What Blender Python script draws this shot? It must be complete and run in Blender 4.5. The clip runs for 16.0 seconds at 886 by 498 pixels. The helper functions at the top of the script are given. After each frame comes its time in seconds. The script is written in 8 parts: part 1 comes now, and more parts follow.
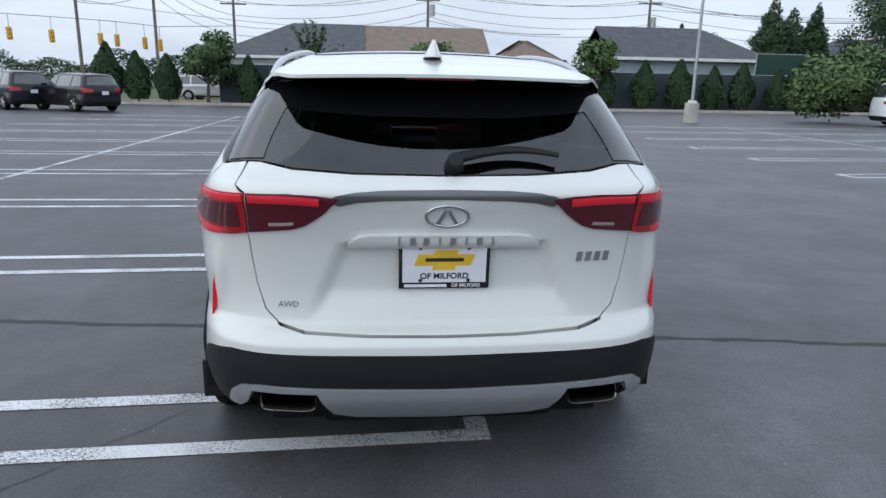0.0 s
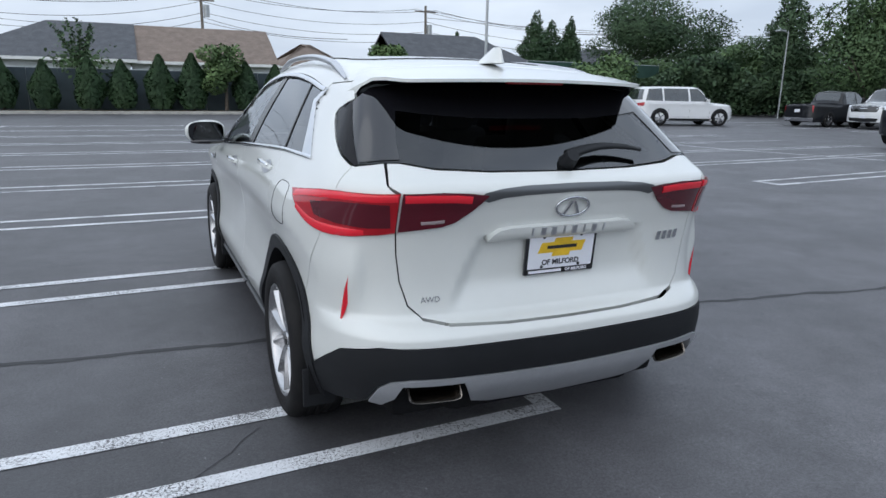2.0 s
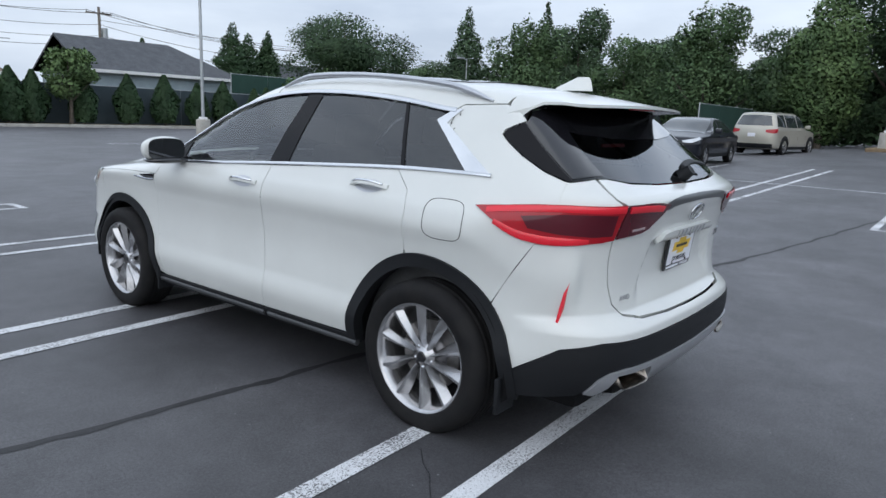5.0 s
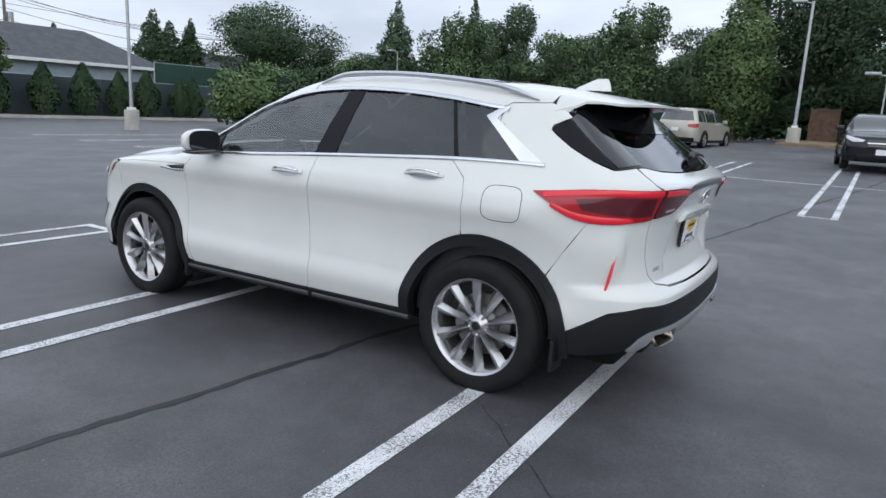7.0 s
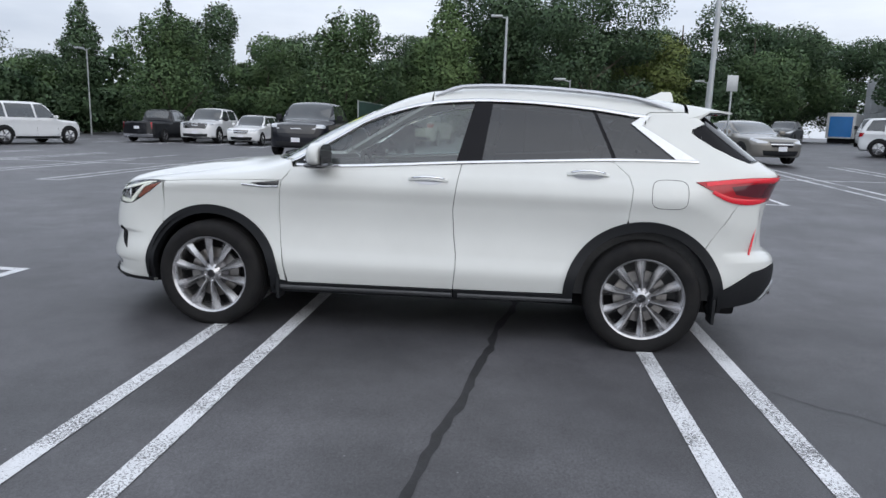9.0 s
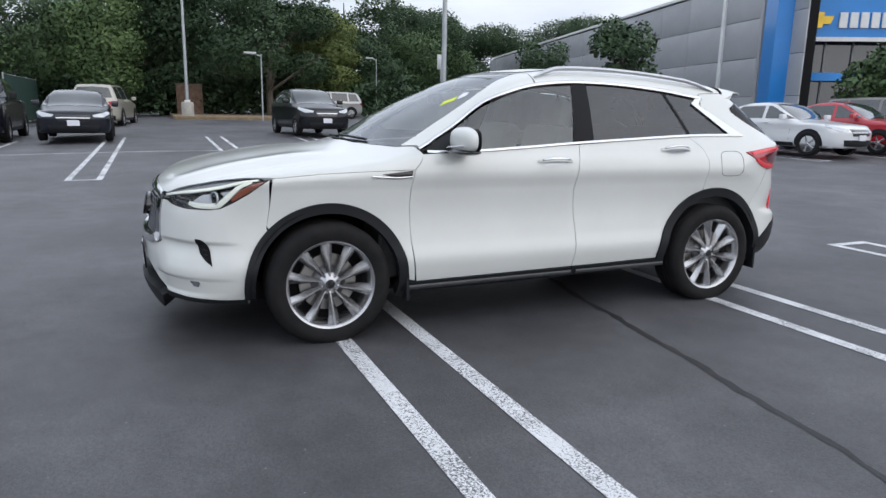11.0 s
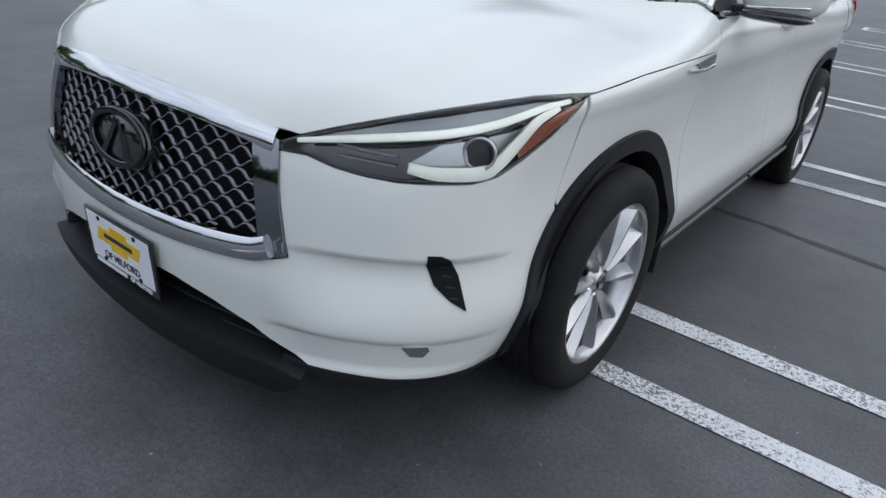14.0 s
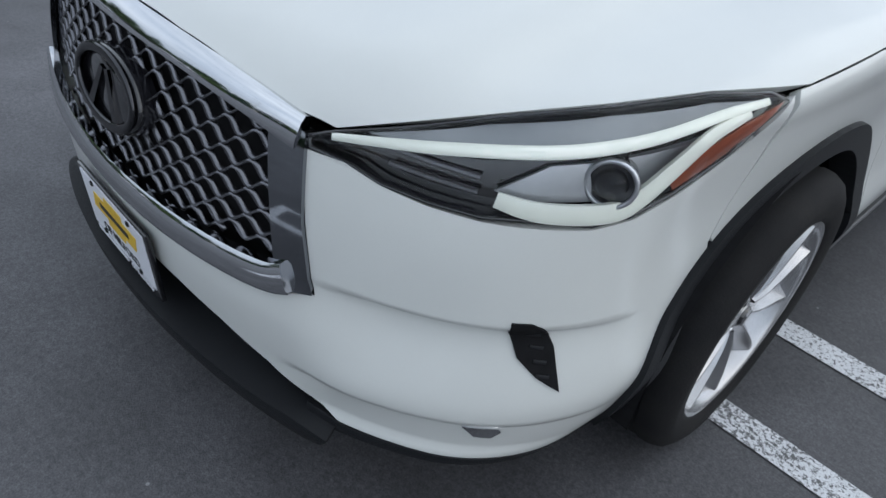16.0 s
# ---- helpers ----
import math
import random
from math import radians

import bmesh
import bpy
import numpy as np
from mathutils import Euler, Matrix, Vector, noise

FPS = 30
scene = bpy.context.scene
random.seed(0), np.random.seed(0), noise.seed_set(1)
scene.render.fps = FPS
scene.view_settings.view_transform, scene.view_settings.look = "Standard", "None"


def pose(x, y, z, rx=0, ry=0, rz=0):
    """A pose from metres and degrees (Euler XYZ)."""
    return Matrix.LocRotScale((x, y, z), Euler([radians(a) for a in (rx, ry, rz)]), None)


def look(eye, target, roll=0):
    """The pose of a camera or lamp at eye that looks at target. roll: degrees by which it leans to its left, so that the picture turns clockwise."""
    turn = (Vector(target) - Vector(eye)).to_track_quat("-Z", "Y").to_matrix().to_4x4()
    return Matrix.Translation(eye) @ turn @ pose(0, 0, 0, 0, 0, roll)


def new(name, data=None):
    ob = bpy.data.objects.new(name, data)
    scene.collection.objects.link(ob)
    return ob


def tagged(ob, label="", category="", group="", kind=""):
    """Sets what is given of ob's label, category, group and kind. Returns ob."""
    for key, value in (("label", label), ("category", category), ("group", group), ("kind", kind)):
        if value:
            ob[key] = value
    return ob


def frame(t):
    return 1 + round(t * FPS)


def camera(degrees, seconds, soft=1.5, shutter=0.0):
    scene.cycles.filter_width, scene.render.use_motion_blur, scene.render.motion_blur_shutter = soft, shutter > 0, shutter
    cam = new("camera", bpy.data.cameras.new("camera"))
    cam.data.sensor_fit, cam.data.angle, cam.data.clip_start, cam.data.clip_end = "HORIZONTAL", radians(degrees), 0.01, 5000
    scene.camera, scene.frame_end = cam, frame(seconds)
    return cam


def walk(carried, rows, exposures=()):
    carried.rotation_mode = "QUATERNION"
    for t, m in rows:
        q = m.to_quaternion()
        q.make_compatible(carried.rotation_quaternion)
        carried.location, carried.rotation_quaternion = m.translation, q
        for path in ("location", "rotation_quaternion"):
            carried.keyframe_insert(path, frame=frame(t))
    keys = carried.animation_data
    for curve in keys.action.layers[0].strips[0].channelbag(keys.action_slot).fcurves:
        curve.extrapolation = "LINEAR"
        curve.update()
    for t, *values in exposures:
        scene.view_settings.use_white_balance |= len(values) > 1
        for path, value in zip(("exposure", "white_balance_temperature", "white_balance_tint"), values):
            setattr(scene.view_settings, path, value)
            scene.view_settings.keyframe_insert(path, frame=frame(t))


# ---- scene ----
cam = camera(66.9, 16.0)
PATH = [
    (0, (-0.243, -3.057, 1.492), (-0.041, -1.126, 1.011), 1.1),
    (0.5, (-0.229, -3.038, 1.497), (0.05, -1.115, 1.023), 1.2),
    (1, (-0.387, -3.02, 1.475), (0.025, -1.12, 1.008), 1.2),
    (1.5, (-0.91, -3.05, 1.479), (-0.311, -1.198, 1.018), 1.3),
    (2, (-1.476, -2.92, 1.469), (-0.667, -1.149, 1.011), 1.0),
    (2.5, (-2.03, -2.736, 1.455), (-1.016, -1.073, 1.001), 0.7),
    (3, (-2.48, -2.454, 1.438), (-1.289, -0.91, 0.995), 0.5),
    (3.5, (-2.845, -2.159, 1.422), (-1.514, -0.729, 0.993), 0.7),
    (4, (-3.064, -1.983, 1.448), (-1.637, -0.644, 1.034), 1.2),
    (4.5, (-3.104, -1.925, 1.447), (-1.62, -0.646, 1.045), 1.7),
    (4.7, (-3.119, -1.907, 1.445), (-1.615, -0.649, 1.049), 2.0),
    (6.8, (-3.589, -1.712, 1.421), (-1.96, -0.623, 1.021), 3.0),
    (7, (-3.823, -1.616, 1.432), (-2.169, -0.566, 1.031), 2.9),
    (7.5, (-4.253, -1.16, 1.41), (-2.519, -0.251, 1.002), 2.6),
    (8, (-4.64, -0.594, 1.392), (-2.817, 0.123, 0.989), 2.4),
    (8.5, (-4.923, 0.063, 1.382), (-3.02, 0.544, 0.999), 2.2),
    (9, (-5.083, 0.769, 1.37), (-3.128, 0.994, 1.01), 1.8),
    (9.2, (-5.144, 1.057, 1.378), (-3.179, 1.179, 1.025), 1.5),
    (11.3, (-4.37, 4.005, 1.336), (-2.627, 3.12, 0.911), 1.2),
    (11.5, (-4.21, 4.203, 1.356), (-2.51, 3.248, 0.916), 1.2),
    (12, (-3.703, 4.635, 1.353), (-2.118, 3.519, 0.861), 1.4),
    (12.5, (-3.115, 4.939, 1.321), (-1.656, 3.693, 0.758), 1.9),
    (13, (-2.508, 4.954, 1.322), (-1.186, 3.612, 0.65), 3.3),
    (13.5, (-1.976, 4.815, 1.309), (-0.826, 3.368, 0.546), 4.6),
    (14, (-1.567, 4.547, 1.295), (-0.532, 3.082, 0.411), 6.1),
    (14.5, (-1.304, 4.295, 1.273), (-0.342, 2.857, 0.27), 8.0),
    (15, (-1.154, 4.171, 1.259), (-0.222, 2.777, 0.171), 9.1),
    (15.5, (-1.134, 4.155, 1.249), (-0.203, 2.809, 0.1), 10.1),
    (16, (-1.194, 4.124, 1.299), (-0.126, 2.936, 0.095), 8.3),
]
walk(cam, [(t, look(eye, target, roll)) for t, eye, target, roll in PATH],
     ((0, 0.18, 6350, 9), (4.5, 0.10, 6300, 9), (7.0, 0.20, 6450, 10), (9.0, 0.16, 6600, 11), (11.5, 0.22, 6600, 11), (12.5, 0.20, 6800, 13), (13.0, 0.17, 6950, 14), (13.5, 0.07, 6650, 12), (14.5, 0.02, 6450, 9), (16.0, 0.0, 6350, 8)))

# ---- overcast daylight ----
world = bpy.data.worlds.new("sky")
scene.world = world
world.use_nodes = True
wn, wl = world.node_tree.nodes, world.node_tree.links
wn.clear()
w_out = wn.new("ShaderNodeOutputWorld")
w_bg = wn.new("ShaderNodeBackground")
w_sky = wn.new("ShaderNodeTexSky")
w_sky.sky_type, w_sky.sun_disc = "NISHITA", False
w_sky.sun_elevation, w_sky.sun_rotation = radians(33), radians(241)
w_sky.dust_density = 4.0
w_scale = wn.new("ShaderNodeMix")
w_scale.data_type, w_scale.blend_type = "RGBA", "MULTIPLY"
w_scale.inputs[0].default_value = 1.0
w_scale.inputs[7].default_value = (0.11, 0.11, 0.11, 1)
w_co = wn.new("ShaderNodeTexCoord")
w_map = wn.new("ShaderNodeMapping")
w_map.inputs["Scale"].default_value = (1.2, 1.2, 4.5)
w_noise = wn.new("ShaderNodeTexNoise")
w_noise.inputs["Scale"].default_value, w_noise.inputs["Detail"].default_value = 1.7, 6
w_noise.inputs["Roughness"].default_value = 0.55
w_ramp = wn.new("ShaderNodeValToRGB")
w_ramp.color_ramp.elements[0].position, w_ramp.color_ramp.elements[0].color = 0.34, (0.81, 0.917, 1.094, 1)
w_ramp.color_ramp.elements[1].position, w_ramp.color_ramp.elements[1].color = 0.66, (1.19, 1.297, 1.454, 1)
# the cloud is dimmest low down and brightest half way up
w_sep = wn.new("ShaderNodeSeparateXYZ")
w_lift = wn.new("ShaderNodeValToRGB")
w_lift.color_ramp.interpolation = "EASE"
for at, v in ((0.10, 0.700), (0.36, 1.0), (0.60, 0.97), (0.95, 0.86)):
    e = w_lift.color_ramp.elements.new(at)
    e.color = (v, v, v, 1)
w_lift.color_ramp.elements.remove(w_lift.color_ramp.elements[0])
w_lift.color_ramp.elements.remove(w_lift.color_ramp.elements[len(w_lift.color_ramp.elements) - 1])
w_mul = wn.new("ShaderNodeMix")
w_mul.data_type, w_mul.blend_type = "RGBA", "MULTIPLY"
w_mul.inputs[0].default_value = 1.0
w_mix = wn.new("ShaderNodeMix")
w_mix.data_type = "RGBA"
w_mix.inputs[0].default_value = 0.90
wl.new(w_co.outputs["Generated"], w_map.inputs["Vector"])
wl.new(w_map.outputs["Vector"], w_noise.inputs["Vector"])
wl.new(w_noise.outputs["Fac"], w_ramp.inputs["Fac"])
wl.new(w_sky.outputs["Color"], w_scale.inputs[6])
wl.new(w_scale.outputs[2], w_mix.inputs[6])
wl.new(w_co.outputs["Generated"], w_sep.inputs["Vector"])
wl.new(w_sep.outputs["Z"], w_lift.inputs["Fac"])
wl.new(w_ramp.outputs["Color"], w_mul.inputs[6])
wl.new(w_lift.outputs["Color"], w_mul.inputs[7])
wl.new(w_mul.outputs[2], w_mix.inputs[7])
wl.new(w_mix.outputs[2], w_bg.inputs["Color"])
wl.new(w_bg.outputs["Background"], w_out.inputs["Surface"])
w_bg.inputs["Strength"].default_value = 1.0

sun = new("sun", bpy.data.lights.new("sun", "SUN"))
sun.data.energy, sun.data.angle, sun.data.color = 0.80, radians(110), (1.0, 0.98, 0.95)
sun.matrix_world = look((-40, -22, 30), (0, 0, 0))

# ---- materials ----
def socket(node, name, value):
    if name in node.inputs:
        node.inputs[name].default_value = value


def material(name, colour, rough=0.5, metal=0.0, vary=0.0, scale=3.0, fine=0.0, fine_scale=80.0, bump=0.0, coat=0.0, second=None,
             rough_vary=0.0, each=0.0, transmission=0.0, ior=1.45, alpha=1.0, glow=0.0, spec=0.5):
    """A surface with broad and fine variation of its colour, fine relief, and, with each, a shade of its own for every object."""
    m = bpy.data.materials.new(name)
    m.use_nodes = True
    n, l = m.node_tree.nodes, m.node_tree.links
    b = n["Principled BSDF"]
    col = (*colour, 1)
    socket(b, "Base Color", col)
    socket(b, "Roughness", rough), socket(b, "Metallic", metal), socket(b, "Coat Weight", coat), socket(b, "Coat Roughness", 0.04)
    socket(b, "Transmission Weight", transmission), socket(b, "IOR", ior), socket(b, "Alpha", alpha), socket(b, "Specular IOR Level", spec)
    if glow:
        socket(b, "Emission Color", col), socket(b, "Emission Strength", glow)
    co = n.new("ShaderNodeTexCoord")
    last = None
    if vary or second:
        broad = n.new("ShaderNodeTexNoise")
        socket(broad, "Scale", scale), socket(broad, "Detail", 5.0), socket(broad, "Roughness", 0.6)
        l.new(co.outputs["Object"], broad.inputs["Vector"])
        ramp = n.new("ShaderNodeValToRGB")
        lo = tuple(max(c * (1 - vary), 0) for c in colour) if second is None else colour
        hi = tuple(min(c * (1 + vary), 1) for c in colour) if second is None else second
        ramp.color_ramp.elements[0].position, ramp.color_ramp.elements[0].color = 0.35, (*lo, 1)
        ramp.color_ramp.elements[1].position, ramp.color_ramp.elements[1].color = 0.65, (*hi, 1)
        l.new(broad.outputs["Fac"], ramp.inputs["Fac"])
        last = ramp.outputs["Color"]
        if rough_vary:
            rr = n.new("ShaderNodeMapRange")
            socket(rr, "To Min", max(rough - rough_vary, 0.02)), socket(rr, "To Max", min(rough + rough_vary, 1))
            l.new(broad.outputs["Fac"], rr.inputs["Value"])
            l.new(rr.outputs["Result"], b.inputs["Roughness"])
    if fine:
        grain = n.new("ShaderNodeTexNoise")
        socket(grain, "Scale", fine_scale), socket(grain, "Detail", 3.0)
        l.new(co.outputs["Object"], grain.inputs["Vector"])
        gr = n.new("ShaderNodeMapRange")
        socket(gr, "From Min", 0.3), socket(gr, "From Max", 0.7), socket(gr, "To Min", 1 - fine), socket(gr, "To Max", 1 + fine)
        l.new(grain.outputs["Fac"], gr.inputs["Value"])
        mul = n.new("ShaderNodeMix")
        mul.data_type, mul.blend_type = "RGBA", "MULTIPLY"
        mul.inputs[0].default_value = 1.0
        if last:
            l.new(last, mul.inputs[6])
        else:
            mul.inputs[6].default_value = col
        l.new(gr.outputs["Result"], mul.inputs[7])
        last = mul.outputs[2]
        if bump:
            bp = n.new("ShaderNodeBump")
            socket(bp, "Strength", bump), socket(bp, "Distance", 0.004)
            l.new(grain.outputs["Fac"], bp.inputs["Height"])
            l.new(bp.outputs["Normal"], b.inputs["Normal"])
    if each:
        info = n.new("ShaderNodeObjectInfo")
        er = n.new("ShaderNodeMapRange")
        socket(er, "To Min", 1 - each), socket(er, "To Max", 1 + each)
        l.new(info.outputs["Random"], er.inputs["Value"])
        em = n.new("ShaderNodeMix")
        em.data_type, em.blend_type = "RGBA", "MULTIPLY"
        em.inputs[0].default_value = 1.0
        if last:
            l.new(last, em.inputs[6])
        else:
            em.inputs[6].default_value = col
        l.new(er.outputs["Result"], em.inputs[7])
        last = em.outputs[2]
    if last:
        l.new(last, b.inputs["Base Color"])
    return m


def paint(name, colour, metal=0.0, rough=0.28, coat_rough=0.13):
    dark = max(colour) < 0.1
    m = material(name, colour, rough, metal, vary=0.03, scale=1.5, fine=0.02, fine_scale=900, coat=0.7 if dark else 1.0, spec=0.08 if dark else 0.5)
    socket(m.node_tree.nodes["Principled BSDF"], "Coat Roughness", 0.04 if dark else coat_rough)
    return m


WHITE = paint("white_pearl_paint", (0.64, 0.653, 0.630), rough=0.32)
BLACK_PLASTIC = material("black_plastic", (0.012, 0.013, 0.015), 0.55, fine=0.12, fine_scale=600, bump=0.15, vary=0.1, scale=4, spec=0.28)
GLOSS_BLACK = material("gloss_black", (0.008, 0.008, 0.010), 0.08, coat=1.0, vary=0.1)
DARK = material("dark_lining", (0.010, 0.010, 0.011), 0.8, fine=0.2, fine_scale=50, spec=0.15)
CHROME = material("chrome", (0.66, 0.67, 0.69), 0.07, 1.0, vary=0.03, scale=8)
SATIN = material("satin_silver_trim", (0.52, 0.53, 0.56), 0.32, 0.85, vary=0.05, scale=8, fine=0.03)
ALLOY = material("machined_alloy", (0.47, 0.47, 0.48), 0.25, 0.88, vary=0.06, scale=12, fine=0.04, fine_scale=300)
ALLOY_DARK = material("grey_alloy", (0.16, 0.16, 0.17), 0.35, 0.7, vary=0.1, scale=12)
RUBBER = material("tyre_rubber", (0.010, 0.010, 0.011), 0.72, vary=0.25, scale=9, fine=0.15, fine_scale=250, bump=0.2, second=(0.016, 0.0155, 0.0155), spec=0.2)
STEEL = material("brake_steel", (0.30, 0.29, 0.28), 0.35, 0.9, vary=0.15, scale=20)


def glass(name, colour, ior=1.85, rough=0.02):
    """Tinted glass: a clear gloss over a tint that lets part of the light through."""
    m = bpy.data.materials.new(name)
    m.use_nodes = True
    n, l = m.node_tree.nodes, m.node_tree.links
    n.clear()
    out = n.new("ShaderNodeOutputMaterial")
    gloss = n.new("ShaderNodeBsdfGlossy")
    socket(gloss, "Roughness", rough), socket(gloss, "Color", (0.95, 0.97, 1.0, 1))
    clear = n.new("ShaderNodeBsdfTransparent")
    socket(clear, "Color", (*colour, 1))
    fr = n.new("ShaderNodeFresnel")
    socket(fr, "IOR", ior)
    mix = n.new("ShaderNodeMixShader")
    l.new(fr.outputs["Fac"], mix.inputs[0])
    l.new(clear.outputs["BSDF"], mix.inputs[1])
    l.new(gloss.outputs["BSDF"], mix.inputs[2])
    l.new(mix.outputs["Shader"], out.inputs["Surface"])
    return m


GLASS_CLEAR = glass("windscreen_glass", (0.66, 0.755, 0.72), 1.88)
GLASS_SCREEN = glass("laminated_glass", (0.66, 0.755, 0.72), 2.3)
GLASS_PRIVACY = glass("privacy_glass", (0.10, 0.105, 0.115), 1.74)
LENS_CLEAR = glass("clear_lens", (0.97, 0.98, 0.98), 1.28)
FIN_BLACK = material("fin_black", (0.010, 0.010, 0.012), 0.12, vary=0.1, spec=0.14)
LENS_RED = material("red_lens", (0.36, 0.006, 0.014), 0.10, vary=0.08, scale=10, coat=0.4)
LENS_RED_BRIGHT = material("bright_red_lens", (0.72, 0.018, 0.035), 0.12, vary=0.05, coat=0.4)
LENS_RED_DARK = material("dark_red_lens", (0.085, 0.006, 0.014), 0.10, vary=0.1, coat=0.4)
LENS_AMBER = material("amber_lens", (0.28, 0.075, 0.04), 0.10, vary=0.1, coat=1.0)
LIGHT_PIPE = material("light_guide", (0.92, 0.93, 0.84), 0.2, coat=1.0, vary=0.04, scale=10)
PLATE_WHITE = material("plate_white", (0.72, 0.73, 0.78), 0.4, vary=0.04)
PLATE_GOLD = material("plate_gold", (0.72, 0.46, 0.03), 0.4, vary=0.12, scale=12)
PLATE_INK = material("plate_ink", (0.02, 0.02, 0.025), 0.5, vary=0.1)
YELLOW_TAG = material("yellow_sticker", (0.62, 0.72, 0.05), 0.5, vary=0.05)
CABIN = material("cabin_trim", (0.050, 0.051, 0.053), 0.7, vary=0.2, scale=6, fine=0.1)
SEAT_GREY = material("seat_leather", (0.42, 0.42, 0.40), 0.5, vary=0.12, scale=6, fine=0.08, bump=0.1)

# ---- surfaces of vehicle bodies ----
def spline(xs, ys):
    """A monotone cubic through the knots, for arrays; straight on past the ends."""
    xs, ys = np.array(xs, float), np.array(ys, float)
    h, d = np.diff(xs), np.diff(ys) / np.diff(xs)
    m = np.zeros_like(ys)
    m[0], m[-1] = d[0], d[-1]
    for i in range(1, len(xs) - 1):
        if d[i - 1] * d[i] > 0:
            w1, w2 = 2 * h[i] + h[i - 1], h[i] + 2 * h[i - 1]
            m[i] = (w1 + w2) / (w1 / d[i - 1] + w2 / d[i])

    def f(x):
        x = np.asarray(x, float)
        i = np.clip(np.searchsorted(xs, x) - 1, 0, len(xs) - 2)
        t = (np.clip(x, xs[0], xs[-1]) - xs[i]) / h[i]
        v = (ys[i] * (1 + 2 * t) * (1 - t) ** 2 + h[i] * m[i] * t * (1 - t) ** 2
             + ys[i + 1] * t * t * (3 - 2 * t) + h[i] * m[i + 1] * t * t * (t - 1))
        return v + np.where(x < xs[0], (x - xs[0]) * m[0], 0) + np.where(x > xs[-1], (x - xs[-1]) * m[-1], 0)
    return f


def smax(a, b, k):
    h = np.maximum(k - np.abs(a - b), 0) / k
    return np.maximum(a, b) + h * h * k / 4


def bell(v, c, w):
    return np.exp(-((v - c) / w) ** 2)


def step01(v, a, b):
    t = np.clip((v - a) / (b - a), 0, 1)
    return t * t * (3 - 2 * t)


class Body:
    """A closed body as the meeting of a side, a top, a front and a rear surface, with rounded edges between them."""

    def __init__(self, side, top, front, rear, k_end=0.10, k_top=0.08, k_nose=0.06, wide=1.0, crisp=0.0):
        self.side, self.top, self.front, self.rear = side, top, front, rear
        self.k_end, self.k_top, self.k_nose, self.wide, self.crisp = k_end, k_top, k_nose, wide, crisp

    def g(self, p):
        x, y, z = p[:, 0], p[:, 1], p[:, 2]
        s = np.abs(x) / self.wide
        a = smax(s - self.side(y, z), y - self.front(s, z), self.k_end)
        a = smax(a, self.rear(s, z) - y, self.k_end * (1 - self.crisp * bell(z, 0.75, 0.14)))
        return smax(a, z - self.top(s, y), np.where(y > 2.2, self.k_nose, self.k_top))

    def cast(self, o, d, reach, n=46):
        """The outermost meeting of the rays o + t d with the body."""
        o, d = np.atleast_2d(o).astype(float), np.atleast_2d(d).astype(float)
        o, d = np.broadcast_arrays(o, d)
        t_hi = np.full(len(o), reach, float)
        t_lo = np.zeros(len(o))
        todo = np.arange(len(o))
        for i in range(1, n + 1):
            t = reach * (1 - i / n)
            inside = self.g(o[todo] + d[todo] * t) < 0
            hit = todo[inside]
            t_lo[hit], t_hi[hit] = t, t + reach / n
            todo = todo[~inside]
            if not len(todo):
                break
        for _ in range(17):
            mid = (t_lo + t_hi) / 2
            inside = self.g(o + d * mid[:, None]) < 0
            t_lo, t_hi = np.where(inside, mid, t_lo), np.where(inside, t_hi, mid)
        return o + d * ((t_lo + t_hi) / 2)[:, None]

    def normal(self, p, e=0.004):
        q = np.zeros((len(p), 3))
        for i in range(3):
            v = np.zeros(3)
            v[i] = e
            q[:, i] = self.g(p + v) - self.g(p - v)
        return q / np.maximum(np.linalg.norm(q, axis=1)[:, None], 1e-9)


